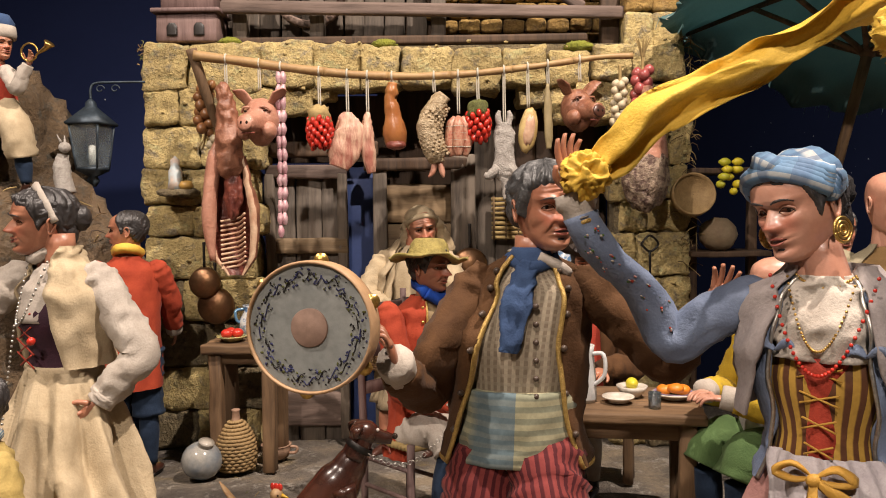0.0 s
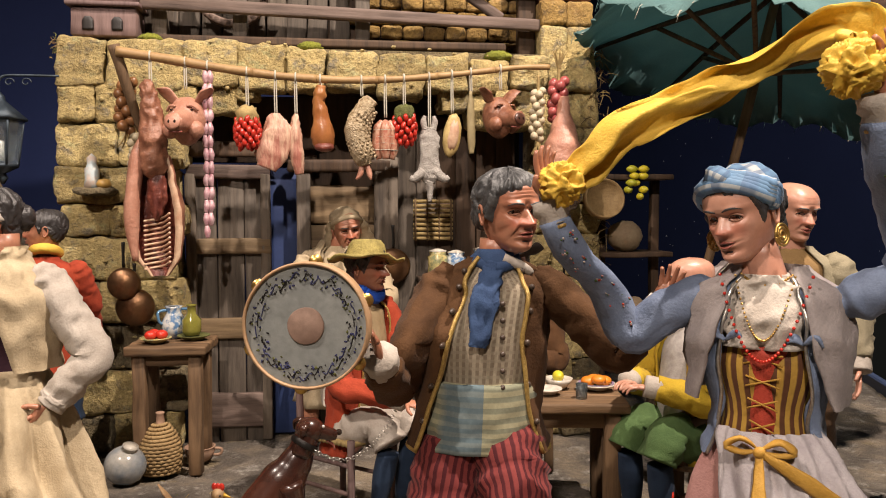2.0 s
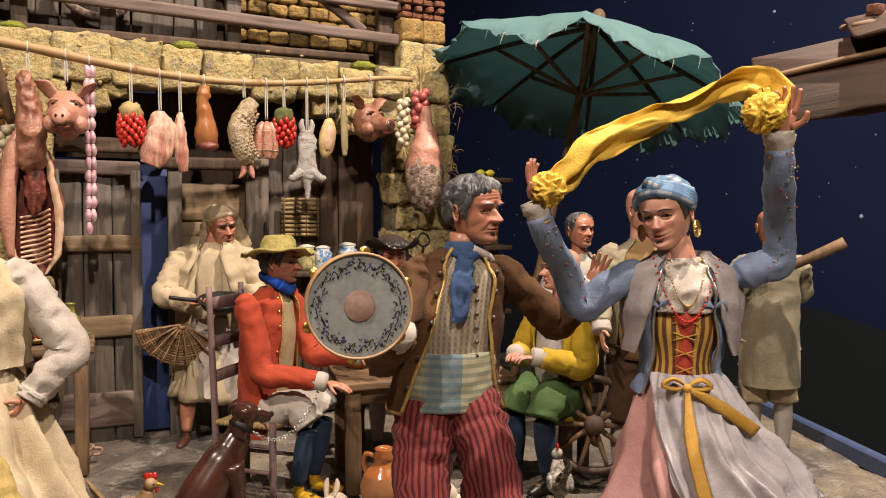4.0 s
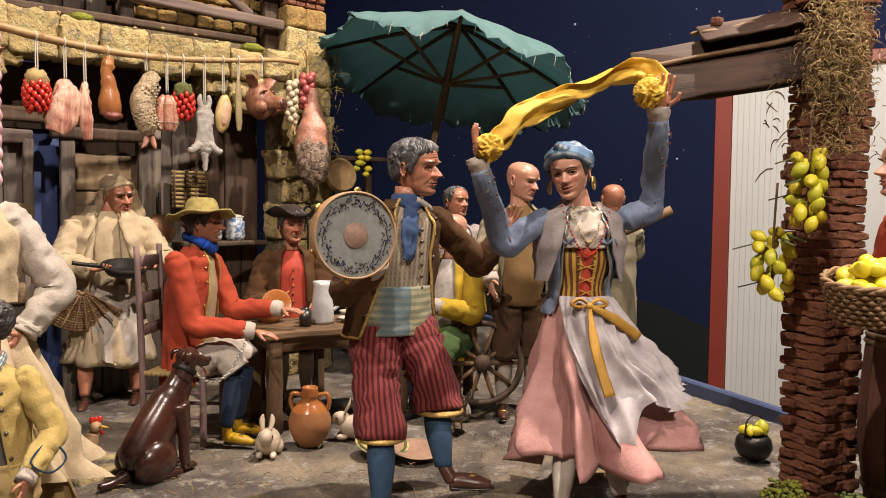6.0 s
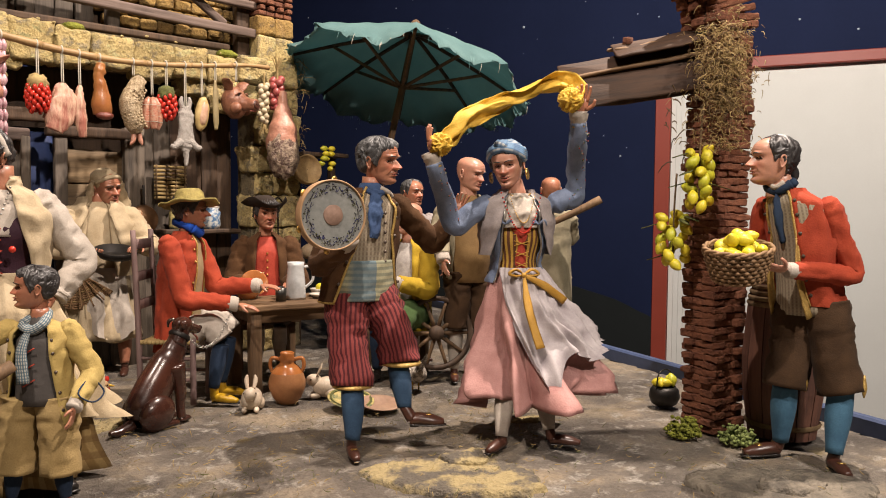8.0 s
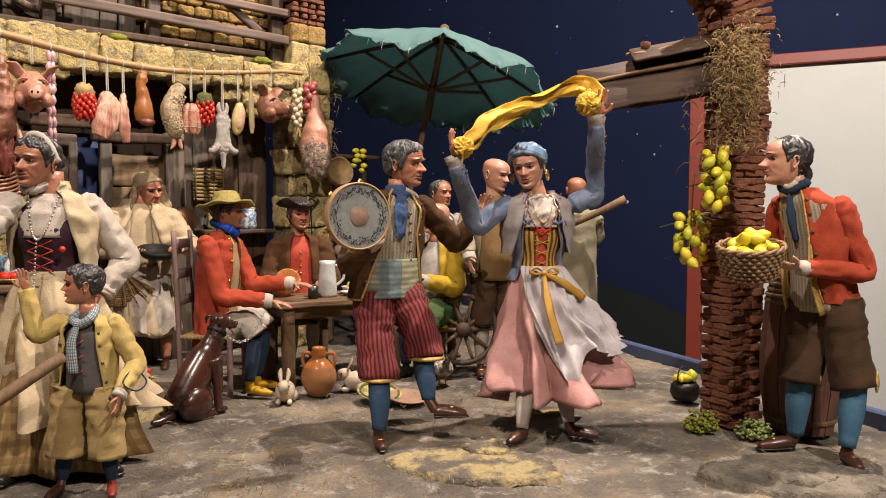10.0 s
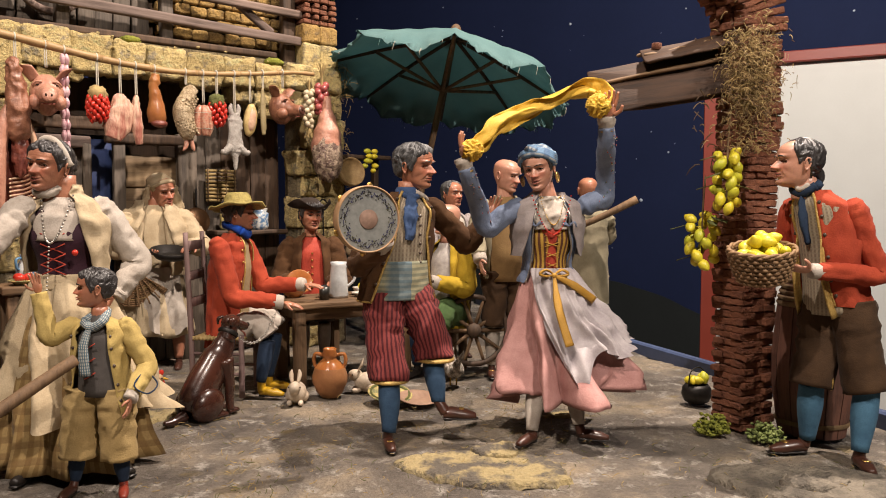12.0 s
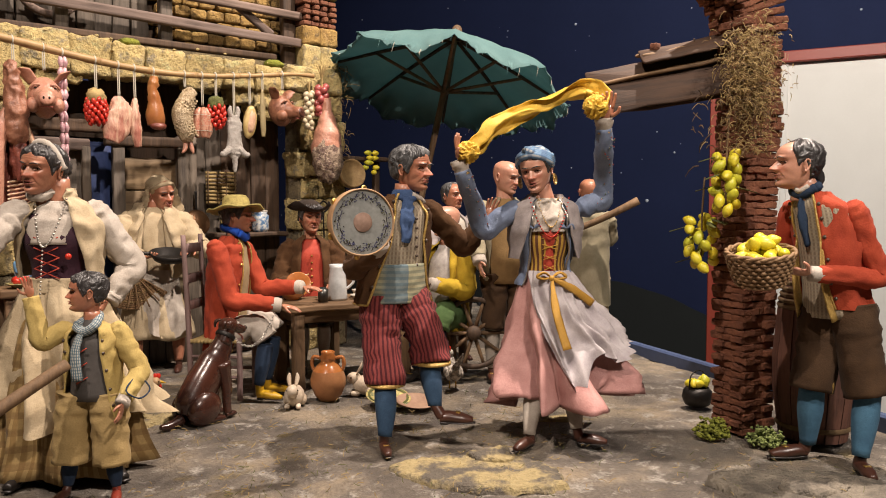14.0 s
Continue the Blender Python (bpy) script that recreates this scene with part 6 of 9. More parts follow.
def tricorn_man():
    sh = Shape()
    Fw = V((-.35, -.94, 0))
    R = V((0, 0, 1)).cross(Fw)
    B = V((.232, 1.125, 0))
    c = lambda z, k=0.0, s=0.0: B + V((0, 0, z)) + Fw * k + R * s
    torso(sh, [(c(.09), .030, .026), (c(.15), .031, .027), (c(.20), .035, .026), (c(.228), .016, .014)], R, REDCLOTH, 26, front=Fw)
    o = torso(sh, [(c(.08), .038, .034, 45), (c(.14), .037, .033, 36), (c(.19), .041, .032, 28), (c(.218), .037, .025, 26), (c(.236), .014, .014, 40)], R, BROWNCOAT, 34, .003, 36, Fw, .002, 4.0, 6)
    buttons(sh, [c(.14 + .012 * i, .0285) for i in range(6)], .002, GOLD)
    for i in range(3):
        sh.tube([c(.155 + .008 * i, .034, -.03), c(.146 + .008 * i, .040, -.018), c(.153 + .008 * i, .038, -.006)], .001, STRAW, 6)
    d = arm(sh, c(.214, 0, -.038), c(.152, .012, -.056), c(.150, .055, -.030), .0165, BROWNCOAT, None, 1.0, .16)
    hand(sh, c(.150, .055, -.030), (-.1, -1, -.1), (.4, 0, -.9), .02, SKIN, .5, .2, 1)
    d = arm(sh, c(.214, 0, .040), c(.150, .010, .056), c(.150, .055, .030), .0165, BROWNCOAT, None, 5.0, .16)
    hand(sh, c(.150, .055, .030), (-.5, -1, -.1), (-.4, 0, -.9), .02, SKIN, .5, .2, -1)
    sh.tube([c(.23), c(.255)], [.012, .011], SKIN, 12)
    at, rot = head(sh, c(.266, .008), (-.12, -.98, -.06), .0255, SKIN, HAIR, "long", 0, 1.15, age=1.4, smile=.8)
    sh.ball(at(0, -.10, .66), (.0195, .021, .0165), FELT, rot, 24, 14)
    rows = []
    for i, (f, lift) in enumerate(((.62, 0), (.8, .1), (.95, .5), (1.06, 1.0), (1.06, 1.06), (.92, .5), (.78, .14), (.62, .08))):
        row = []
        for j in range(49):
            ph = 2 * math.pi * (j % 48) / 48
            side = .5 - .5 * math.cos(3 * (ph - math.pi / 2))
            r = (.031 + .009 * (1 - side)) * f
            row.append(at(0, -.10, .56) + rot @ V((r * math.cos(ph), r * math.sin(ph), .001 + .017 * lift * (.25 + .75 * side) - .0005 * i)))
        rows.append(row)
    sh.grid(rows, FELT)
    for s in (-.018, .018):
        leg(sh, c(.10, 0, s), c(.105, .05, s), c(.085, .06, s), .02, .017, BROWNBREECH, 3.0)
        calf(sh, c(.08, .06, s), c(.02, .05, s), .011, WHITE)
        shoe(sh, c(.02, .05, s), c(0, .085, s), BLACKLEATHER, .038)
    return figurine(sh, "tricorn_man_figurine", "seated man figurine in dark tricorn hat and brown coat")


def mustard_man():
    sh = Shape()
    Fw = V((-.92, -.38, 0))
    R = V((0, 0, 1)).cross(Fw)
    B = V((.393, .924, 0))
    c = lambda z, k=0.0, s=0.0: B + V((0, 0, z)) + Fw * k + R * s
    torso(sh, [(c(.09), .031, .030), (c(.14, .004), .032, .032), (c(.19), .034, .027), (c(.222), .015, .014)], R, surface("striped_grey_shirt", (.45, .42, .38), (.3, .27, .26), .8, 120), 26, front=Fw)
    o = torso(sh, [(c(.075), .037, .036, 45), (c(.13), .036, .036, 40), (c(.185), .040, .032, 34), (c(.212), .035, .024, 32), (c(.228), .014, .014, 40)], R, MUSTARD, 34, .003, 36, Fw, .002, 8.0, 6)
    for s in (-1, 1):
        d = arm(sh, c(.208, 0, s * .038), c(.150, .02, s * .050), c(.160, .062, s * .020), .0155, MUSTARD, WHITE, s * 3.0, .15)
        hand(sh, c(.160, .066, s * .016), Fw + V((0, 0, .1)) - R * s * .5, (0, 0, -1), .02, SKIN_PALE, .5, .2, s)
    sh.tube([c(.222), c(.25)], [.0125, .0115], SKIN_PALE, 12)
    at, rot = head(sh, c(.262, .004), (-.95, .1, -.05), .0255, SKIN_PALE, HAIR_GREY, "bald", 0, 1.0)
    for s in (-.019, .019):
        leg(sh, c(.10, 0, s), c(.112, .048, s * 1.2), c(.088, .062, s * 1.25), .0225, .0195, GREENCLOTH, s * 99)
        calf(sh, c(.085, .06, s * 1.25), c(.02, .055, s * 1.3), .0125, NAVY)
        shoe(sh, c(.02, .055, s * 1.3), c(0, .090, s * 1.4), BLACKLEATHER, .038)
    return figurine(sh, "mustard_coat_man_figurine", "seated balding man figurine in mustard coat and green breeches")


def standing_man(name, label, B, face, front, coat, breech, shirt, hairstyle, armpose, stock=WHITE, scale=1.0, hair=HAIR_GREY, skin=SKIN_PALE, hemz=.165, neckcloth=None):
    sh = Shape()
    Fw = V(front).normalized()
    R = V((0, 0, 1)).cross(Fw)
    B = V(B)
    c = lambda z, k=0.0, s=0.0: B + (V((0, 0, z)) + Fw * k + R * s) * scale
    k = scale
    torso(sh, [(c(.16), .033 * k, .031 * k), (c(.20, .004), .034 * k, .034 * k), (c(.25), .037 * k, .028 * k), (c(.28), .036 * k, .022 * k), (c(.30), .014 * k, .013 * k)], R, shirt, 28, .0015, front=Fw)
    torso(sh, [(c(hemz, -.002), .041 * k, .037 * k, 58), (c(.21), .039 * k, .037 * k, 55), (c(.25), .041 * k, .032 * k, 48), (c(.282), .040 * k, .025 * k, 40), (c(.302), .016 * k, .016 * k, 45)], R, coat, 32, .0025, 50, Fw, .002, B.x * 9, 6)
    for s, (e, w) in zip((-1, 1), armpose):
        d = arm(sh, c(.282, 0, .038 * s), c(*e), c(*w), .0155 * k, coat if coat != shirt else shirt, WHITE, s + B.x * 30, .14)
        hand(sh, c(*w) + d * .008, d + V((0, 0, -.1)), -R * s, .02 * k, skin, .4, .2, s)
    sh.tube([c(.295), c(.32, .004)], [.0125 * k, .0115 * k], skin, 12)
    if neckcloth:
        sh.tube([c(.303, .016, -.008), c(.300, .019), c(.305, .012, .015), c(.313, -.014, .008), c(.313, -.015, -.008), c(.306, .006, -.016), c(.303, .016, -.008)], .0058, neckcloth, 12, 28, .0012)
    at, rot = head(sh, c(.335, .006), face, .0262 * k, skin, hair, hairstyle, 0, 1.0, age=.9, smile=.5, fine=.75)
    for s in (-.018, .018):
        leg(sh, c(.175, 0, s), c(.13, .004, s * 1.1), c(.085, .002, s * 1.2), .024 * k, .019 * k, breech, s * 80 + B.x)
        calf(sh, c(.086, .0, s * 1.2), c(.018, 0, s * 1.3), .0125 * k, stock)
        shoe(sh, c(.02, 0, s * 1.3), c(0, .036, s * 1.8), LEATHER, .038 * k)
    return figurine(sh, name, label), at, rot, c


dancing_man()
dancing_woman()
lemon_seller()
pleading_woman()
yellow_boy()
old_cook()
straw_hat_man()
tricorn_man()
mustard_man()
OCHREV = cloth("ochre_waistcoat", (.30, .19, .08), (.2, .12, .05))
DRABCOAT = cloth("drab_coat", (.33, .29, .20), (.22, .19, .12))
standing_man("bald_man_figurine", "bald heavy man figurine in ochre waistcoat and brown breeches", (.464, .856, 0), (.25, -.95, -.25), (-.35, -.93, 0), DRABCOAT, BROWNBREECH, OCHREV, "bald", (((.24, .01, -.055), (.205, .035, -.055)), ((.24, 0, .055), (.20, .02, .055))))
standing_man("club_bearer_figurine", "man figurine in drab coat carrying a club on his shoulder", (.690, .893, 0), (.5, .86, 0), (.4, .9, 0), DRABCOAT, LINEN, LINEN, "bald", (((.24, .02, -.05), (.245, .06, -.045)), ((.245, .0, .058), (.215, .03, .06))), WHITE, .935, hemz=.11, skin=SKIN)
standing_man("red_coat_man_figurine", "man figurine in red coat and yellow neckcloth seen from behind", (-.343, 1.085, 0), (-.95, -.30, -.05), (-.3, .95, 0), REDCOAT, NAVY, REDCOAT, "receding", (((.24, .02, -.05), (.20, .05, -.05)), ((.235, -.01, .058), (.20, .04, .05))), NAVY, .93, hemz=.125, hair=HAIR, skin=SKIN, neckcloth=GOLDSILK)
standing_man("dark_haired_man_figurine", "dark-haired man figurine standing behind the red coat", (-.420, 1.16, -.015), (-.6, -.8, 0), (-.3, -.95, 0), BROWNCOAT, BROWNBREECH, WHITE, "short", (((.24, .02, -.05), (.20, .05, -.05)), ((.235, -.01, .058), (.20, .04, .05))), hair=HAIR, skin=SKIN_DARK, scale=.94)
standing_man("bystander_figurine", "short-haired bystander figurine in pale coat behind the dancers", (.493, 1.06, -.006), (.1, -.95, 0), (-.3, -.95, 0), LILAC, BROWNBREECH, WHITE, "receding", (((.24, .02, -.05), (.20, .05, -.05)), ((.235, -.01, .058), (.20, .04, .05))), scale=.93, skin=SKIN)


# ---- held and worn things ----
def facing(n, up=(0, 0, 1)):
    """A frame whose y axis points against n, so that a thing's front (minus y) looks along n."""
    return basis(V(n) * -1, up).to_4x4()


def at_place(p, rot=None):
    return Matrix.Translation(p) @ (rot if rot is not None else I4)


TAMB = surface("tambourine_skin", (.30, .31, .29), (.23, .245, .235), .75, 60, 260, .3, .0006)
TAMBRED = surface("tambourine_rosette", (.33, .215, .16), (.26, .165, .125), .75, 60, 260, .3, .0006)
HOOP = surface("pale_hoop_wood", (.50, .32, .18), (.36, .21, .10), .6, 30, 200, .3, .001)
INKBLUE = surface("ink_blue", (.03, .035, .13), (.02, .02, .06), .7)


def tambourine():
    t = holder("tambourine", at_place((.046, .566, .271), facing((-.10, -1, 0.02))), "round tambourine with painted grey skin held by the dancer", "tambourine")
    sh = Shape()
    sh.lathe((0, 0, 0), [(.0345, -.006), (.0358, -.0068), (.0362, -.004), (.0362, .007), (.0352, .008), (.0345, .007), (.0345, -.006)], HOOP, 48, turn(90, 0, 0), (False, False), .012)
    part("hoop", sh, t, "pale wooden hoop")
    sh = Shape()
    rows = []
    for i in range(12):
        r = .0346 * i / 11
        rows.append([V((r * math.cos(a), -.0052 + .0005 * noise.noise(V((r * 120 * math.cos(a), r * 120 * math.sin(a), 0))), r * math.sin(a))) for a in [2 * math.pi * (j % 48) / 48 for j in range(49)]])
    sh.grid(rows, TAMB)
    part("skin", sh, t, "grey stretched skin")
    sh = Shape()
    sh.lathe((0, -.0054, 0), [(.0001, .0012), (.0100, .0012), (.0105, .0008), (.0105, -.0004)], TAMBRED, 40, turn(90, 0, 0), (False, False), .03)
    part("rosette", sh, t, "rusty red painted disc")
    sh = Shape()
    g = random.Random(3)
    for i in range(26):
        a = 2 * math.pi * i / 26
        ro = .0275 + .0016 * math.sin(i * 2.1)
        c, s = math.cos(a), math.sin(a)
        sh.tube([V((ro * math.cos(a + d), -.0061, (ro + .0022 * math.sin(6 * d / .26)) * math.sin(a + d))) for d in (0, .07, .14, .2, .25)], .00035, INKBLUE if i % 2 else IRON, 5, 10)
        for _ in range(9):
            rr, aa = ro + g.uniform(-.0042, .0042), a + g.uniform(-.13, .13)
            q = g.uniform(.0005, .0012)
            sh.ball((rr * math.cos(aa), -.0060, rr * math.sin(aa)), (q, .0003, q * .6), g.choice((INKBLUE, INKBLUE, GREENS, IRON)), turn(0, g.uniform(0, 180), 0), 6, 4)
    part("painted_garland", sh, t, "dark blue painted leaf garland", kind="stuff")
    for i in range(6):
        a = 2 * math.pi * i / 6 + .4
        sh = Shape()
        sh.lathe((.0362 * math.cos(a), .001, .0362 * math.sin(a)), [(.0005, -.0006), (.0042, -.0004), (.0042, .0004), (.0005, .0006)], GOLD, 12, turn(90, 0, 0) @ turn(0, 20, 0))
        part("jingle", sh, t)


tambourine()


def scarf():
    sh = Shape()
    path = [V(p) for p in ((.196, .580, .352), (.210, .575, .364), (.230, .571, .382), (.252, .568, .395), (.274, .561, .404), (.294, .549, .413), (.310, .534, .423), (.324, .517, .428), (.334, .506, .422), (.333, .501, .410), (.324, .498, .404))]
    widths = [.006, .010, .0125, .0125, .011, .0085, .011, .0125, .0125, .011, .008]
    k = 90
    rows_f, rows_b = [], []
    for i in range(k):
        t = i / (k - 1) * (len(path) - 1)
        a = min(int(t), len(path) - 2)
        u = t - a
        p = path[a].lerp(path[a + 1], u)
        if 0 < a < len(path) - 2:
            p0, p1, p2, p3 = path[a - 1], path[a], path[a + 1], path[a + 2]
            p = 0.5 * (2 * p1 + (p2 - p0) * u + (2 * p0 - 5 * p1 + 4 * p2 - p3) * u * u + (3 * p1 - p0 - 3 * p2 + p3) * u ** 3)
        w = widths[a] * (1 - u) + widths[a + 1] * u
        d = (path[a + 1] - path[a]).normalized()
        tw = 0.5 * math.sin(t * 1.5) + .3
        view = V((-.35, -.9, 0)).normalized()
        upv = d.cross(view).normalized() * -1
        upv = (upv * math.cos(tw) + view * math.sin(tw)).normalized()
        nv = d.cross(upv).normalized()
        f, b = [], []
        for j in range(17):
            s = -1 + 2 * j / 16
            q = V((t * .55, s * 1.4, 0))
            h = .0065 * math.sin(s * 4.2 + 1.6 * noise.noise(q * 1.3) + t * .5) + .0032 * noise.noise(q * 3.1)
            pt = p + upv * s * w * (1 + .12 * noise.noise(V((t * 1.3, s * 3, 5)))) + nv * h
            f.append(pt)
            b.append(pt + nv * .0009)
        rows_f.append(f + b[::-1] + [f[0]])
    sh.grid(rows_f, GOLDSILK)
    cloth_ob = sh.thing("scarf", "crumpled bright yellow silk scarf stretched between the dancer's hands", "scarf")
    for c, s in (((.192, .576, .351), .0125), ((.319, .496, .404), .0135)):
        sh = Shape()

        def rose(q):
            o = V((s * 900, 0, 0))
            w = q + noise.noise_vector(q * 1.3 + o) * .5
            return q * (1.10 - .75 * abs(noise.noise(w * 1.9 + o)) - .22 * abs(noise.noise(w * 4.3)))

        sh.ball(c, (s * 1.12, s * .95, s * 1.05), GOLDSILK, turn(0, 0, -25), 72, 56, rose)
        part("knot", sh, cloth_ob)


scarf()


def lemon_form(q):
    return V((q.x, q.y, q.z * 1.12 + .22 * math.copysign(abs(q.z) ** 9, q.z)))


def lemon_mesh(mat, s=.0076):
    sh = Shape()
    sh.ball((0, 0, 0), (s * .86, s * .86, s), mat, None, 14, 12, lemon_form)
    sh.ball((0, 0, s * 1.15), s * .16, GREENS, None, 6, 4)
    return sh.mesh("lemon")


LEMONS = [lemon_mesh(LEMON), lemon_mesh(LEMON, .0070), lemon_mesh(LIME)]


def wicker_bowl(name, m, r0, r1, h, label, mat=WICKER, rows=8, category="basket"):
    """A woven basket: upright stakes and rings of weave."""
    t = holder(name, m, label, category)
    sh = Shape()
    n = 22
    for k in range(rows):
        z = h * (k + .5) / rows
        r = r0 + (r1 - r0) * (z / h) ** .7
        w = h / rows
        sh.tube([V(((r + (.0014 if (j + k) % 2 else -.0010)) * math.cos(2 * math.pi * j / (2 * n)), (r + (.0014 if (j + k) % 2 else -.0010)) * math.sin(2 * math.pi * j / (2 * n)), z)) for j in range(2 * n + 1)], w * .47, mat, 6, 4 * n + 1, w * .1, 3)
    part("weave", sh, t)
    sh = Shape()
    for j in range(n):
        a = 2 * math.pi * j / n
        sh.tube([(r0 * math.cos(a), r0 * math.sin(a), 0), ((r0 + (r1 - r0) * .62) * math.cos(a), (r0 + (r1 - r0) * .62) * math.sin(a), h * .5), (r1 * math.cos(a), r1 * math.sin(a), h)], .0013, mat, 6, 8)
    part("stakes", sh, t)
    sh = Shape()
    sh.lathe((0, 0, 0), [(.0005, 0), (r0 * 1.02, 0), (r0 * 1.02, .002), (.0005, .002)], mat, 24)
    part("base", sh, t)
    sh = Shape()
    for ph in (0, math.pi):
        sh.tube([V(((r1 + .0012 * math.cos(8 * a + ph)) * math.cos(a), (r1 + .0012 * math.cos(8 * a + ph)) * math.sin(a), h + .0012 * math.sin(8 * a + ph))) for a in [2 * math.pi * j / 48 for j in range(49)]], .0019, mat, 6, 97)
    part("rim", sh, t)
    return t


def seller_basket():
    m = at_place((.402, .330, .205), turn(6, -10, 0).to_4x4())
    wicker_bowl("lemon_basket", m, .022, .034, .036, "woven wicker basket of lemons held by the seller")
    g = random.Random(5)
    for i in range(19):
        a, r = i * 2.4, .026 * math.sqrt(((i % 13) + .5) / 13)
        lay = i // 13
        p = m @ V((r * (1 - .35 * lay) * math.cos(a), r * (1 - .35 * lay) * math.sin(a), .0335 + .0125 * lay + g.uniform(-.002, .003)))
        ob = new("lemon", LEMONS[g.choice((0, 0, 1))])
        ob.matrix_world = at_place(p, turn(g.uniform(40, 140), g.uniform(0, 180), g.uniform(0, 360)).to_4x4())
        tagged(ob, "ripe yellow lemon heaped in a wicker basket", "lemon", "lemons in the basket")


seller_basket()


def lemon_bunch(c, n, hgt, rad, seed, label, kinds=(0, 0, 1, 2)):
    t = holder("lemon_bunch", at_place(c), label, "lemons", "hanging lemon bunches")
    g = random.Random(seed)
    sh = Shape()
    sh.tube([(0.004, 0, .05), (0, 0, 0), (0, 0, -hgt)], .0012, TWIG, 6)
    part("string", sh, t)
    for i in range(n):
        z = -hgt * (i + .3) / n
        a = i * 2.3 + g.uniform(-.4, .4)
        ob = new("lemon", LEMONS[g.choice(kinds)])
        ob.parent = t
        ob.matrix_local = at_place((rad * math.cos(a), rad * math.sin(a), z), turn(g.uniform(100, 170), g.uniform(-40, 40), g.uniform(0, 360)).to_4x4())
    for i in range(5):
        sh = Shape()
        a, z = g.uniform(0, 6.3), -hgt * g.random()
        p, d = V((rad * math.cos(a), rad * math.sin(a), z)), V((math.cos(a), math.sin(a), -.3))
        sd = d.cross(V((0, 0, 1))).normalized()
        mid = [p + d * .012 * k2 for k2 in (0, .5, 1, 1.5, 2)]
        wv = (.0004, .004, .0052, .0035, .0004)
        sh.grid([[q - sd * w for q, w in zip(mid, wv)], [q + V((0, 0, -.0008)) for q in mid], [q + sd * w for q, w in zip(mid, wv)], [q + V((0, 0, .0006)) for q in mid], [q - sd * w for q, w in zip(mid, wv)]], GREENS)
        part("leaf", sh, t)
    return t


lemon_bunch((.466, .424, .352), 19, .072, .0115, 1, "long hanging bunch of green and yellow lemons on brick pillar", (0, 1, 2, 2, 1))
lemon_bunch((.470, .462, .274), 19, .064, .0150, 2, "hanging bunch of yellow lemons beside brick pillar", (0, 0, 1, 2))

# ---- brick pillar with roof boards ----
pil = holder("brick_pillar", at_place((.535, .446, 0), turn(0, 0, -9.3).to_4x4()), "ragged pillar of thin red-brown cork bricks", "pillar")
BRICKMESH = []
for i in range(7):
    sh = Shape()
    sh.box((0, 0, 0), (.036 + .004 * (i % 3), .018, .0086), BRICK, None, .0012, .0020, 4, i * 11.3)
    BRICKMESH.append(sh.mesh("brick", False))
g = random.Random(11)
row, z = 0, .004
while z < .50:
    for s in range(4):
        ob = new("brick", BRICKMESH[g.randrange(7)])
        ob.parent = pil
        w = .0275 + .003 * (z > .33) - .0015 * math.sin(z * 19)
        p = V(((-.009 if row % 2 else .009) + g.uniform(-.002, .002), -w + .0105 + g.uniform(-.0016, .0008), z))
        ob.matrix_local = turn(0, 0, 90 * s).to_4x4() @ at_place(p, turn(g.uniform(-1.2, 1.2), g.uniform(-.9, .9), g.uniform(-1.6, 1.6)).to_4x4())
    row += 1
    z += .0089
sh = Shape()
sh.box((0, 0, .252), (.040, .040, .50), BRICK)
part("core", sh, pil, smooth=False)
# springing of the broken arch, bricks on edge
for i in range(14):
    for k in range(6):
        ob = new("brick", BRICKMESH[g.randrange(7)])
        ob.parent = pil
        a = radians(4 + 4.6 * i)
        r = .118 + (.017 if k % 2 else -.017) + g.uniform(-.003, .003)
        ob.matrix_local = at_place((-.118 + r * math.cos(a), -.021 + .021 * (k // 2), .500 + r * .95 * math.sin(a)), turn(0, -math.degrees(a) + g.uniform(-4, 4), g.uniform(-6, 6)).to_4x4())

boards_roof = holder("lean_to_roof", at_place((0, 0, 0)), "split brown boards of a lean-to resting on the pillar", "roof")


def roof_board(a, b, width, thick, tilt, mat=WOODRED):
    a, b = V(a), V(b)
    d = b - a
    sh = Shape()
    sh.box((0, 0, 0), (d.length, width, thick), mat, None, .0015, .0022, 7, a.x * 91 + b.z * 37)
    ob = part("board", sh, boards_roof)
    ob.matrix_local = at_place((a + b) / 2, (basis(d.cross(V((0, 0, 1))) * -1, V((0, 0, 1))).to_4x4() @ turn(0, -math.degrees(math.asin(d.z / d.length)), 0).to_4x4() @ turn(tilt, 0, 0).to_4x4()))


roof_board((.362, .548, .430), (.540, .432, .466), .070, .004, 60)
roof_board((.375, .541, .420), (.535, .436, .448), .040, .004, 70)
roof_board((.415, .514, .474), (.530, .437, .503), .035, .004, 35)
roof_board((.425, .530, .480), (.548, .448, .506), .04, .004, 12, WOODTABLE)
roof_board((.368, .548, .440), (.520, .447, .478), .012, .005, 10, WOODTABLE)
for p, q in (((.37, .54, .425), (.385, .53, .432)), ((.385, .53, .412), (.402, .52, .420))):
    sh = Shape()
    sh.tube([p, q], .0007, STRING, 5)
    part("split_end", sh, boards_roof)
sh = Shape()
sh.box((.436, .512, .489), (.012, .010, .010), BRICK, turn(0, 0, 20), .001, .0008, 2)
sh.thing("brick_bit", "small brick bit lying on roof board", "brick")

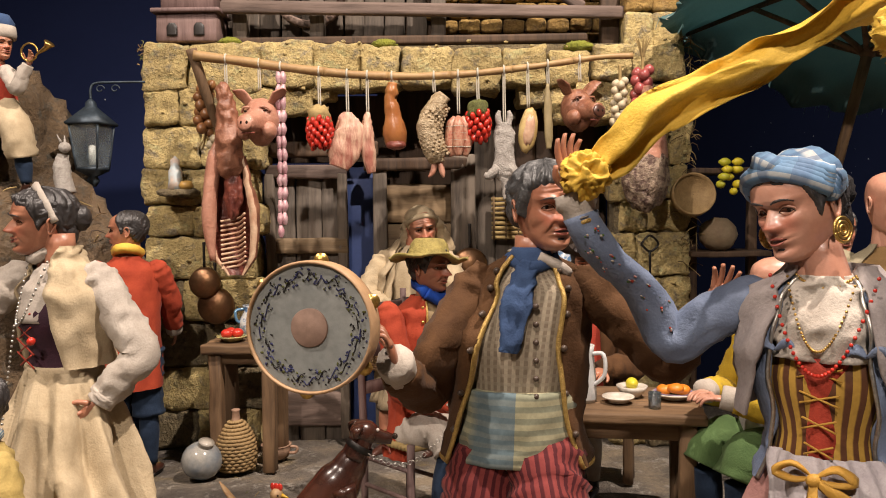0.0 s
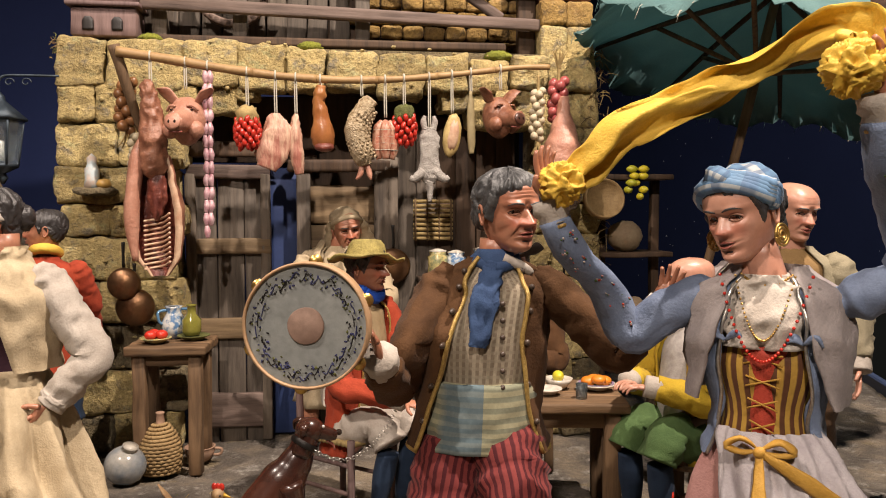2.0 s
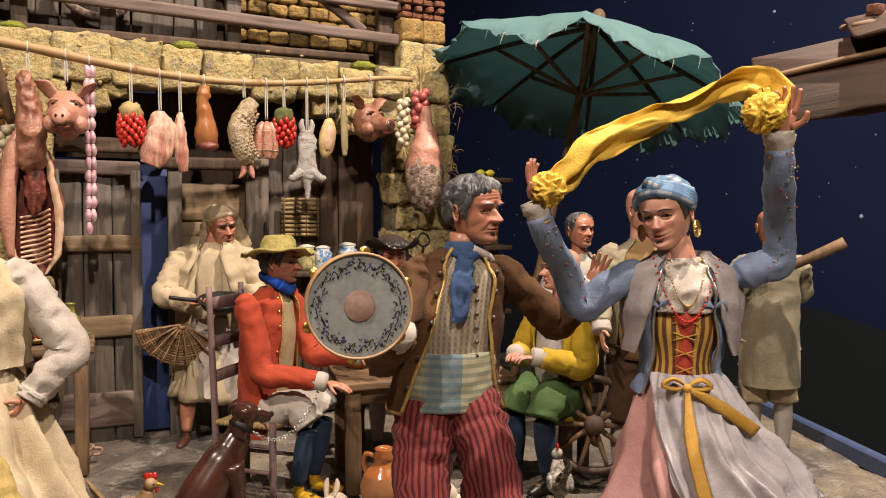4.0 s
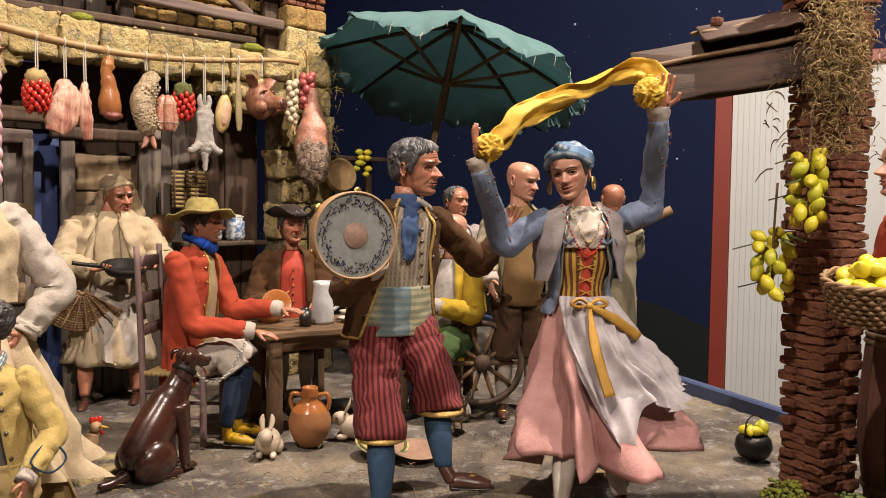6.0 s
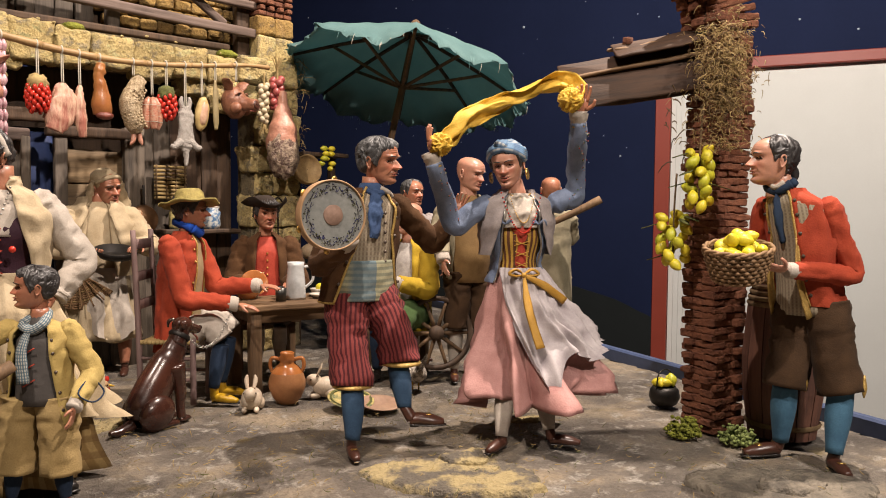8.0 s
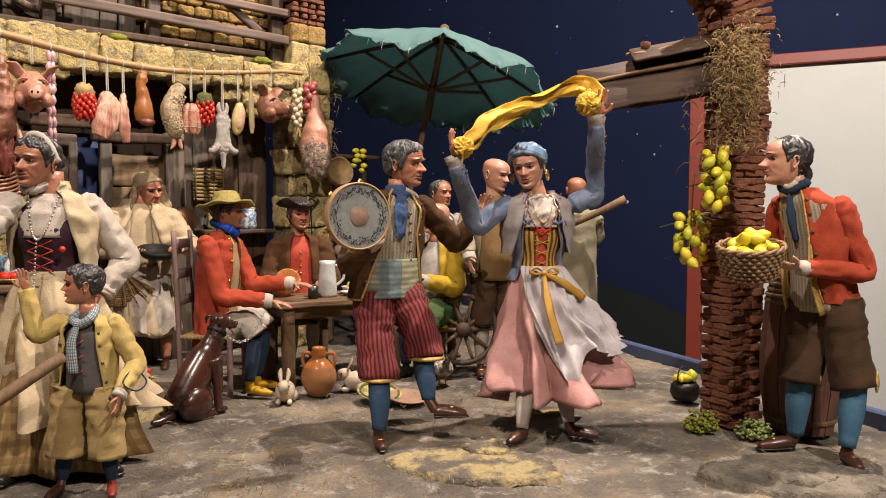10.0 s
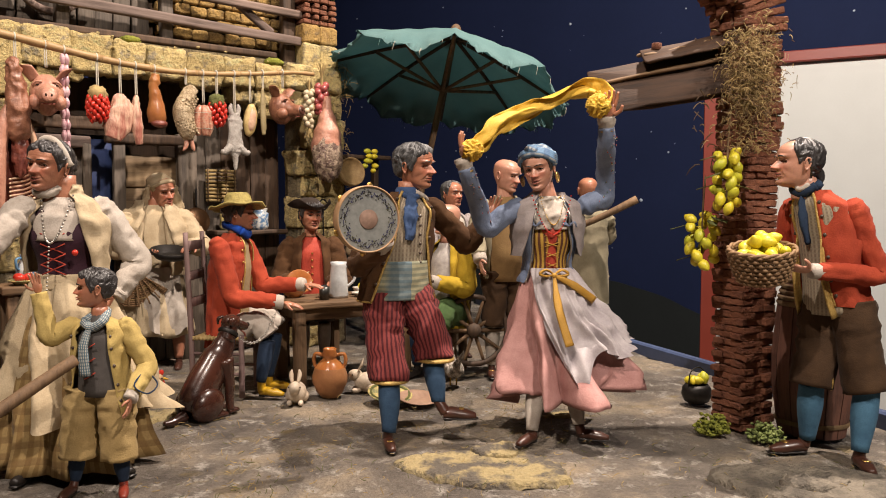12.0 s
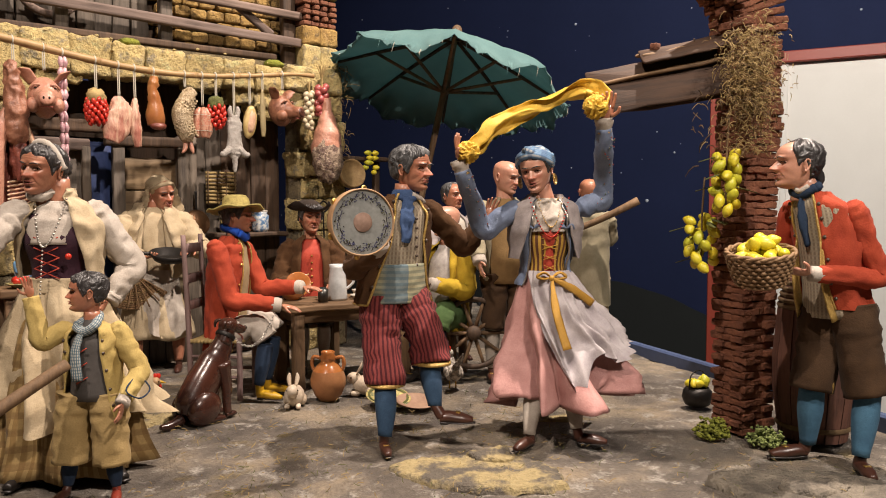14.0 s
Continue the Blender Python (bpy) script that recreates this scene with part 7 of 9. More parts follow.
CREEPER = surface("dry_creeper_stalk", (.40, .28, .11), (.22, .14, .055), .9, 60, 300, .5, .001)
straws("dry_creeper", "tangled dry creeper and roots hanging on the pillar", 2600, lambda: (.491 + g.gauss(0, .020), .412 + g.gauss(0, .013), g.choice((g.uniform(.40, .50), g.gauss(.45, .03), g.uniform(.35, .48)))), .0085, (STRAW, CREEPER, TWIG, CREEPER), .0005, .5)
straws("dry_roots", "dark dry roots hanging beside the pillar", 16, lambda: (.458 + g.gauss(0, .008), .455 + g.gauss(0, .008), g.uniform(.33, .43)), .014, (TWIG, WOODDARK), .0008, .6)


def moss(c, r, mat=MOSS, label="bushy green moss clump at pillar foot"):
    sh = Shape()
    g2 = random.Random(int(c[0] * 999))
    for _ in range(420):
        q = V((g2.gauss(0, .5), g2.gauss(0, .4), abs(g2.gauss(0, .35))))
        if q.length > 1.1:
            continue
        s = r * g2.uniform(.05, .12)
        sh.ball(V(c) + q * r * .9, (s, s, s * .8), mat, None, 6, 5, lambda p, q=q: p * (1 + .45 * noise.noise(p * 4 + q * 7)))
    sh.thing("moss_clump", label, "moss", "moss clumps")


moss((.470, .440, .002), .026)
moss((.497, .384, .002), .024, surface("pale_moss", (.30, .36, .12), (.16, .21, .05), .95, 70, 380, 1, .004), "pale green moss clump at pillar foot")

# kettle with lemons
ket = holder("kettle", at_place((.574, .548, 0), Matrix.Scale(.8, 4)), "small black iron pot with lemons behind the pillar", "pot")
sh = Shape()
sh.lathe((0, 0, 0), [(.012, 0), (.022, .006), (.027, .018), (.025, .030), (.020, .036), (.018, .036), (.022, .028)], IRON, 24, None, (True, False))
part("body", sh, ket)
sh = Shape()
sh.tube([(-.022, 0, .034), (-.018, 0, .058), (0, 0, .066), (.018, 0, .058), (.022, 0, .034)], .0012, IRON, 6, 20)
part("handle", sh, ket)
for i in range(6):
    ob = new("lemon", LEMONS[i % 3])
    ob.matrix_world = at_place((.574 + .010 * math.cos(i * 1.9 + 2), .548 + .010 * math.sin(i * 1.9 + 2), .033 + .003 * (i % 3)), turn(80 + 20 * i, 30 * i, 50 * i).to_4x4())
    tagged(ob, "yellow-green lemon in the black iron pot", "lemon", "lemons in the pot")

# barrel
bar = holder("barrel", at_place((.575, .372, 0)), "tall purple-brown wooden barrel standing behind the seller", "barrel")
sh = Shape()
for i in range(14):
    a = 2 * math.pi * i / 14
    st = Shape()
    prof = [(.040, .002), (.048, .06), (.049, .10), (.044, .16), (.034, .20)]
    rows = []
    for r, zz in prof:
        rows.append([V((rr * math.cos(b), rr * math.sin(b), zz)) for rr, b in ((r, a), (r, a + .42), (r - .004, a + .42), (r - .004, a), (r, a))])
    st.grid(rows, BARRELW, (True, True))
    part("stave", st, bar, smooth=False)
for zz, r in ((.018, .0432), (.165, .0435), (.172, .0425), (.179, .0405), (.186, .0390), (.193, .0370)):
    st = Shape()
    st.lathe((0, 0, zz), [(r, -.003), (r + .0018, 0), (r, .003)], TWIG, 24, None, (False, False))
    part("hoop", st, bar, "twisted withy hoop")
st = Shape()
st.lathe((0, 0, .196), [(.001, 0), (.034, 0), (.034, .003), (.001, .003)], BARRELW, 20)
part("lid", st, bar)

# flat stones let into the floor
def flat_stone(c, sx, sy, hgt, rz, seed, label, mat=SLAB):
    """A ragged slab of plaster stone, broken in low steps."""
    sh = Shape()
    n, k, rows = 72, 16, []
    for i in range(k + 1):
        t = i / k
        row = []
        for j in range(n + 1):
            a = 2 * math.pi * (j % n) / n
            q = V((math.cos(a) * 1.3 + seed, math.sin(a) * 1.3, seed))
            edge = 1 + .28 * noise.noise(q) + .14 * noise.noise(q * 2.7) + .06 * noise.noise(q * 7)
            r = edge * min(1, t * 1.04)
            x, y = r * math.cos(a) * sx / 2, r * math.sin(a) * sy / 2
            w = V((x * 30, y * 30, seed))
            z = hgt * (.75 + .55 * noise.noise(w) + .35 * noise.noise(w * 3.1) + .2 * noise.noise(w * 7)) * (1 if t < .93 else .45 if i < k else -1.0)
            row.append(V((x, y, z)))
        rows.append(row)
    sh.grid(rows, mat)
    sh.thing("flat_stone", label, "stone", "flat stones", m=pose(*c, 0, 0, rz))


flat_stone((.150, .488, 0), .185, .105, .006, -46, 1.0, "rough pale yellow flat stone let into the stage floor")
flat_stone((.186, .515, .004), .06, .034, .008, -30, 4.0, "small yellowish stone chip lying on a flat stone")
flat_stone((.398, .275, 0), .19, .115, .006, -46, 7.0, "grey broken flat stone under the seller's feet", GREYSLAB)
flat_stone((.400, .262, .003), .07, .05, .007, -20, 9.0, "small rough grey stone lump beside the seller's shoes", GREYSLAB)
flat_stone((-.10, .935, 0), .13, .09, .006, -50, 11.0, "worn yellow flat stone beside the dog")
flat_stone((.36, .62, 0), .06, .04, .004, -20, 13.0, "small flat stone behind the dancing woman")
straws("ground_straw", "loose chopped straw scattered over the stage floor", 900, lambda: (lambda a: (a[0] + g.gauss(0, .06), a[1] + g.gauss(0, .05), .003))(g.choice(((.10, .45), (.25, .46), (.0, .62), (.33, .72), (-.05, .8), (.4, .3), (.15, .75), (-.12, .95), (.25, .6), (-.1, .6)))), .008, (STRAW, STRAW, GREENS), .0004, 0)

# ---- animals of painted clay ----


def dog():
    sh = Shape()
    m = lambda x, z, s=0.0: V((-.064, .856, 0)) + V((.93, .37, 0)) * x + V((.37, -.93, 0)) * s + V((0, 0, z * .9))
    sh.tube([m(.004, .012), m(.010, .028), m(.024, .052), m(.044, .082), m(.056, .100), m(.064, .116)], [.017, .026, .0255, .023, .017, .013], DOGCOAT, 20, 26, 0, 1, .78, side=(.93, .37, 0))
    sh.tube([m(.060, .110), m(.066, .124), m(.070, .134)], [.0125, .012, .011], DOGCOAT, 16, 8)
    sh.ball(m(.071, .136), (.0145, .0125, .0125), DOGCOAT, turn(0, 10, 22), 16, 12)
    sh.tube([m(.076, .135), m(.090, .129), m(.097, .127)], [.0095, .0075, .006], DOGCOAT, 14, 10, 0, 1, .85)
    sh.ball(m(.1005, .1295), .0032, EYE, None, 8, 6)
    sh.tube([m(.088, .122), m(.094, .117), m(.096, .111)], [.0025, .0028, .002], LIP, 8, 6, 0, 1, .4)
    for s in (-1, 1):
        sh.tube([m(.066, .146, s * .009), m(.061, .143, s * .014), m(.060, .134, s * .0145)], [.004, .0052, .0025], DOGCOAT, 10, 8, 0, 1, .5)
        sh.ball(m(.083, .1395, s * .0062), .0018, EYEWHITE, None, 8, 6)
        sh.tube([m(.048, .085, s * .013), m(.055, .050, s * .013), m(.056, .025, s * .012), m(.058, .006, s * .012)], [.0125, .008, .006, .0058], DOGCOAT, 12, 16)
        sh.tube([m(.054, .004, s * .012), m(.066, .004, s * .012), m(.071, .003, s * .012)], [.006, .0062, .004], DOGCOAT, 10, 8, 0, 1, .6)
        sh.ball(m(.016, .022, s * .017), (.026, .014, .023), DOGCOAT, turn(0, -20, 22), 16, 12)
        sh.tube([m(.016, .006, s * .021), m(.034, .005, s * .021), m(.044, .004, s * .021)], [.0065, .0062, .005], DOGCOAT, 10, 8, 0, 1, .7)
    sh.tube([m(-.008, .010), m(-.026, .004), m(-.040, .006)], [.008, .006, .003], DOGCOAT, 10, 10)
    sh.lathe(m(.066, .122), [(.0135, -.003), (.0145, 0), (.0132, .003)], IRON, 18, turn(0, 32, 22), (False, False))
    sh.thing("dog_figurine", "glossy dark brown seated dog figurine with iron collar", "figurine")
    ch = Shape()
    a, b = m(.074, .116, .012), V((.088, .925, .135))
    for i in range(26):
        t = i / 25
        p = a.lerp(b, t) + V((0, 0, -.028 * 4 * t * (1 - t)))
        ch.lathe(p, [(.0018, -.0005), (.0024, 0), (.0018, .0005)], SILVERM, 8, turn(90 * (i % 2), 40, 30), (False, False))
    ch.thing("dog_chain", "thin steel chain leash of the brown dog", "chain")


dog()


def rabbit(c, yaw, label):
    sh = Shape()
    sh.ball((0, 0, .0155), (.0145, .022, .0155), RABBITCOAT, None, 18, 14)
    sh.ball((0, .020, .026), (.0085, .0115, .0092), RABBITCOAT, None, 14, 10)
    for s in (-1, 1):
        sh.tube([(s * .004, .016, .032), (s * .006, .010, .043), (s * .005, .008, .050)], [.0022, .0034, .0012], RABBITCOAT, 8, 8, 0, 1, .5)
        sh.ball((s * .0078, .024, .028), .0013, EYE, None, 6, 5)
        sh.ball((s * .008, .018, .004), (.004, .008, .004), RABBITCOAT, None, 8, 6)
        sh.ball((s * .011, -.008, .008), (.006, .012, .008), RABBITCOAT, None, 10, 8)
    sh.ball((0, -.022, .012), .005, RABBITCOAT, None, 8, 6)
    sh.thing("rabbit_figurine", label, "figurine", "white rabbit figurines", m=pose(*c, 0, 0, yaw))


rabbit((.093, .870, 0), 150, "white rabbit figurine with brown patches beside the jug")
rabbit((.212, .872, 0), 60, "white rabbit figurine behind the yellow plate")


def fowl(name, c, yaw, body, label, s=1.0, comb=True):
    sh = Shape()
    sh.tube([(0, -.026, .034), (0, -.014, .026), (0, .004, .025), (0, .016, .034), (0, .020, .046)], [.003, .011, .014, .009, .006], body, 14, 20)
    sh.ball((0, .023, .052), .0068, body, None, 10, 8)
    for i in range(6):
        sh.tube([(0, -.016, .030), (.002 * (i - 3), -.030, .040 + .002 * i), (.003 * (i - 3), -.038, .042 + .004 * i - .006 * (i == 0))], [.004, .0045, .001], body, 8, 8, 0, 1, .4)
    for s2 in (-1, 1):
        sh.ball((s2 * .0115, -.002, .027), (.004, .014, .008), body, turn(20, 0, 0), 12, 8)
        sh.tube([(s2 * .005, .002, .014), (s2 * .005, .002, .0)], .0013, YELLOWLEATHER, 6)
        sh.ball((s2 * .005, .027, .053), .0011, EYE, None, 6, 4)
    if comb:
        for i in range(3):
            sh.ball((0, .019 + .004 * i, .060), (.0012, .003, .004), TOMATO, None, 8, 6)
        sh.ball((0, .029, .046), (.0015, .002, .004), TOMATO, None, 8, 6)
    sh.tube([(0, .029, .052), (0, .036, .050)], [.0022, .0006], YELLOWLEATHER, 6)
    sh.thing(name, label, "figurine", m=pose(*c, 0, 0, yaw) @ Matrix.Diagonal((s, s, s, 1)))


fowl("hen_figurine", (-.115, .905, 0), -100, surface("hen_plumage", (.40, .27, .14), (.26, .14, .06), .6, 120), "brown hen figurine with red comb on the floor")
fowl("rooster_figurine", (.345, .835, 0), -20, surface("speckled_plumage", (.5, .45, .38), (.12, .10, .08), .6, 160, spread=.1), "speckled white rooster figurine with red comb", 1.0)

# ---- pottery on the floor ----
jug = holder("two_handled_jug", at_place((.150, .878, 0)), "glazed orange terracotta jug with two handles on floor", "jug")
sh = Shape()
sh.lathe((0, 0, 0), [(.0135, 0), (.020, .008), (.0258, .022), (.0262, .032), (.0225, .044)], surface("matt_terracotta", (.46, .22, .09), (.36, .15, .06), .5, 30, 200, .15, .0008), 30, None, (True, False))
part("body", sh, jug, "matt orange clay body")
sh = Shape()
sh.lathe((0, 0, 0), [(.0226, .0435), (.0165, .052), (.0105, .057), (.0108, .060), (.0125, .064), (.0095, .069), (.0105, .072), (.0085, .073), (.0075, .066)], TERRA, 30, None, (False, False))
part("neck", sh, jug, "glossy brown glazed neck")
for s in (-1, 1):
    sh = Shape()
    sh.tube([(s * .010, 0, .062), (s * .021, 0, .064), (s * .024, 0, .054), (s * .021, 0, .044)], .0028, TERRA, 8, 16)
    part("handle", sh, jug)
jug.rotation_euler = (0, 0, radians(-35))


def plate(name, c, r, mat, label, tiltx=0.0, rim=None, rz=0.0):
    t = holder(name, pose(*c, tiltx, 0, rz), label, "plate")
    sh = Shape()
    sh.lathe((0, 0, 0), [(.0005, .0012), (r * .6, .0012), (r * .72, .004), (r * .98, .006), (r, .0068), (r * .98, .0076), (r * .72, .0056), (r * .58, .003), (.0005, .003)], mat, 32, None, (False, False))
    part("dish", sh, t)
    if rim:
        sh = Shape()
        sh.lathe((0, 0, 0), [(r * .80, .0070), (r * .90, .0078), (r * .90, .0084), (r * .80, .0076)], rim, 32, None, (False, False))
        part("painted_band", sh, t)
    return t


plate("painted_plate", (.208, .800, .007), .033, MAJOLICAY, "yellow painted majolica plate leaning on the floor", 14, GREENS)
plate("clay_plate", (.236, .768, .003), .030, CLAY, "plain pinkish clay plate on the floor", 8)

# wicker flask, bowl, glass jar by the stool
fl = holder("wicker_flask", at_place((-.220, 1.120, 0)), "round glass flask in light woven wicker cover", "flask")
sh = Shape()
wound = []
for j in range(15 * 36 + 1):
    zz = .003 + .0042 * j / 36
    r = .0245 * math.sqrt(max(.05, 1 - ((zz - .026) / .043) ** 2)) * (1 if zz < .04 else 1 - (zz - .04) * 9)
    r += .0008 if (j + j // 36) % 2 else -.0006
    wound.append(V((r * math.cos(2 * math.pi * j / 36), r * math.sin(2 * math.pi * j / 36), zz)))
sh.tube(wound, .0023, WICKERLIGHT, 6, 2 * len(wound) - 1, .0003, 3)
part("cover", sh, fl)
sh = Shape()
sh.lathe((0, 0, 0), [(.010, .055), (.0055, .066), (.0045, .078), (.006, .080), (.0045, .081)], CLAY, 18)
part("neck", sh, fl, "dark glass neck")
bowl = holder("clay_cup", at_place((-.186, 1.175, 0)), "small pale clay cup with one handle on floor", "cup")
sh = Shape()
sh.lathe((0, 0, 0), [(.010, 0), (.017, .006), (.020, .014), (.019, .018), (.021, .020), (.018, .0195), (.016, .010), (.0005, .005)], CLAY, 24, None, (True, False))
part("body", sh, bowl)
sh = Shape()
sh.tube([(.019, 0, .017), (.029, 0, .016), (.027, 0, .009), (.018, 0, .008)], .002, CLAY, 8, 12)
part("handle", sh, bowl)
sh = Shape()
sh.ball((0, 0, .024), (.0255, .0255, .024), surface("blue_grey_glaze", (.16, .20, .25), (.45, .43, .38), .15, 16, 200, .05, .0006, spread=.12, coat=.7), None, 24, 18)
sh.lathe((0, 0, .046), [(.009, 0), (.008, .004), (.010, .006)], CERAMIC, 16)
sh.thing("round_jar", "round blue-grey glazed jar lying by the wall", "jar", m=pose(-.262, 1.095, 0, 12, 20, 0))

# ---- furniture ----


def four_leg(name, m, label, category, top, thick, hgt, leg_r, mat_top, mat_leg, apron=.018, ins=.008):
    t = holder(name, m, label, category)
    n = 3
    for i in range(n):
        sh = Shape()
        w = top[1] / n
        sh.box((0, -top[1] / 2 + w * (i + .5), hgt - thick / 2), (top[0], w - .0008, thick), mat_top, None, .0014, .0012, 5, i * 9.1)
        part("top_board", sh, t)
    for sx in (-1, 1):
        for sy in (-1, 1):
            sh = Shape()
            x, y = sx * (top[0] / 2 - ins - leg_r), sy * (top[1] / 2 - ins - leg_r)
            sh.box((x, y, (hgt - thick) / 2), (2 * leg_r, 2 * leg_r, hgt - thick), mat_leg, None, .0016, .0012, 4, x * 55 + y)
            part("leg", sh, t)
    for s in (-1, 1):
        sh = Shape()
        sh.box((0, s * (top[1] / 2 - ins - leg_r), hgt - thick - apron / 2), (top[0] - 4 * ins, .006, apron), mat_top, None, .001, .0008, 4, s)
        part("apron", sh, t)
        sh = Shape()
        sh.box((s * (top[0] / 2 - ins - leg_r), 0, hgt - thick - apron / 2), (.006, top[1] - 4 * ins, apron), mat_leg, None, .001, .0008, 4, s * 3)
        part("apron", sh, t)
    return t


TM = at_place((.225, .985, 0), turn(0, 0, -4).to_4x4())
four_leg("tavern_table", TM, "worn brown wooden tavern table laid for a meal", "table", (.215, .125), .010, .135, .0085, WOODTABLE, WOODLEG)
SM = at_place((-.212, 1.150, 0), turn(0, 0, 4).to_4x4())
four_leg("side_table", SM, "small worn wooden side table with plates by the wall", "table", (.100, .09), .012, .166, .008, WOODTABLE, WOODLEG, .014)
BM = at_place((.232, 1.135, 0), turn(0, 0, -10).to_4x4())
four_leg("bench", BM, "plain brown wooden bench under the tricorn man", "bench", (.12, .05), .008, .086, .006, WOODTABLE, WOODLEG, .010)
BM = at_place((.408, .938, 0), turn(0, 0, 20).to_4x4())
four_leg("stool", BM, "plain brown wooden stool under the mustard coat man", "stool", (.06, .06), .008, .084, .006, WOODTABLE, WOODLEG, .010)

# ladder-back chair
chm = at_place((.030, .992, 0), facing((.80, -.60, 0)))
ch = holder("chair", chm, "mauve painted ladder-back chair with rush seat", "chair")
for s in (-1, 1):
    sh = Shape()
    sh.tube([(s * .034, .040, 0), (s * .034, .040, .085), (s * .034, .047, .245)], [.0038, .0042, .0036], WOODMAUVE, 10, 12)
    part("back_post", sh, ch)
    sh = Shape()
    sh.tube([(s * .036, -.036, 0), (s * .036, -.036, .093)], .0042, WOODMAUVE, 10, 6)
    part("front_leg", sh, ch)
    for zz in (.035, .065):
        sh = Shape()
        sh.tube([(s * .036, -.036, zz), (s * .034, .040, zz)], .0025, WOODMAUVE, 8)
        part("stretcher", sh, ch)
for zz in (.14, .18, .225):
    sh = Shape()
    sh.box((0, .043 + .004 * (zz - .14) / .08, zz), (.066, .004, .014), WOODMAUVE, None, .001)
    part("slat", sh, ch)
sh = Shape()
for i in range(14):
    y = -.036 + .0056 * i
    sh.tube([(-.037, y, .088), (0, y, .0865), (.037, y, .088)], .0032, STRAW, 8, 8)
part("rush_seat", sh, ch, "woven straw seat")

# ---- on the tavern table ----
tp = lambda x, y: TM @ V((x, y, .1355))
mug = holder("tall_pitcher", at_place(tp(-.012, -.012), turn(0, 0, -30).to_4x4()), "tall grey-white glazed pitcher on the table", "pitcher")
sh = Shape()
sh.lathe((0, 0, 0), [(.0155, 0), (.0158, .004), (.0145, .03), (.0125, .052), (.0135, .058), (.0115, .057), (.012, .03), (.0005, .004)], ENAMEL, 26, None, (True, False))
part("body", sh, mug)
sh = Shape()
sh.tube([(.013, 0, .050), (.025, 0, .050), (.026, 0, .030), (.0145, 0, .018)], .0022, ENAMEL, 8, 16)
part("handle", sh, mug)
sh = Shape()
sh.lathe((0, 0, 0), [(.008, 0), (.0085, .02), (.0078, .02), (.0072, .002), (.0005, .002)], surface("pewter", (.12, .12, .11), (.07, .07, .065), .35, 60, 300, .2, .0008, .8), 18, None, (True, False))
sh.thing("pewter_cup", "small dull pewter cup on the table", "cup", m=at_place(tp(-.042, -.026)))
plate("white_plate", tp(.025, -.018), .0165, CERAMIC, "small white plate on the table")
plate("orange_plate", tp(.082, .008), .022, CERAMIC, "white plate of oranges on the table", rim=surface("mauve_band", (.35, .25, .4), None, .4))
for i in range(4):
    sh = Shape()
    sh.ball((0, 0, 0), (.0085, .0085, .0055), ORANGE, None, 14, 10)
    sh.thing("orange_slice", "cut orange half on the white plate", "orange", "orange halves", m=at_place(tp(.082, .008) + V((.009 * math.cos(i * 1.6), .009 * math.sin(i * 1.6), .010 + .003 * (i == 3)))))
sh = Shape()
sh.lathe((0, 0, 0), [(.008, 0), (.014, .007), (.0165, .012), (.0155, .012), (.0005, .004)], CERAMIC, 22, None, (True, False))
sh.thing("white_bowl", "small white bowl with lemon on the table", "bowl", m=at_place(tp(.040, .012)))
ob = new("lemon", LEMONS[0])
ob.matrix_world = at_place(tp(.040, .012) + V((0, 0, .014)), turn(80, 20, 0).to_4x4())
tagged(ob, "yellow lemon resting in a white bowl", "lemon")
sh = Shape()
sh.lathe((0, 0, 0), [(.012, 0), (.020, .010), (.0225, .016), (.021, .016), (.0005, .005)], TERRA, 22, None, (True, False))
sh.thing("terracotta_bowl", "brown glazed terracotta bowl on the table", "bowl", m=at_place(tp(-.075, .028)))
sh = Shape()
sh.lathe((0, 0, 0), [(.012, 0), (.019, .009), (.0215, .015), (.020, .015), (.0005, .005)], TERRA, 22, None, (True, False))
sh.thing("terracotta_bowl", "brown glazed terracotta bowl tipped on its side", "bowl", m=at_place(tp(-.06, .044) + V((0, 0, .018)), turn(65, 0, -20).to_4x4()))
for x, y in ((.06, -.035), (-.02, .035)):
    sh = Shape()
    sh.lathe((0, 0, 0), [(.006, 0), (.0065, .016), (.0058, .016), (.0055, .002), (.0005, .002)], GLASS, 16, None, (True, False))
    sh.thing("glass_tumbler", "small clear glass tumbler on the table", "glass", m=at_place(tp(x, y)))

# ---- on the side table ----
sp = lambda x, y: SM @ V((x, y, .1665))
plate("tomato_plate", sp(-.018, -.014), .020, MAJOLICAY, "yellow glazed plate with tomatoes on the side table")
for i in range(3):
    sh = Shape()
    sh.ball((0, 0, 0), (.0078, .0078, .0062), TOMATO, None, 14, 10)
    sh.thing("tomato", "ripe red tomato on a yellow plate", "tomato", "tomatoes", m=at_place(sp(-.018, -.014) + V((.008 * math.cos(i * 2.1), .008 * math.sin(i * 2.1), .011))))
plate("green_plate", sp(.026, .004), .021, GREENS, "green glazed plate with a bottle on the side table")
bot = holder("oil_bottle", at_place(sp(.022, .012) + V((0, 0, .006))), "squat yellow-green glass oil bottle", "bottle")
sh = Shape()
sh.lathe((0, 0, 0), [(.010, 0), (.0125, .006), (.0125, .020), (.006, .028), (.0055, .038), (.0075, .040), (.0005, .041)], surface("olive_glass", (.28, .26, .05), (.16, .15, .03), .12, 40, 200, .05, .0006, coat=.6), 20)
part("body", sh, bot)
cru = holder("blue_jug", at_place(sp(-.004, .026), turn(0, 0, 40).to_4x4()), "small blue and white majolica jug with two handles", "jug")
sh = Shape()
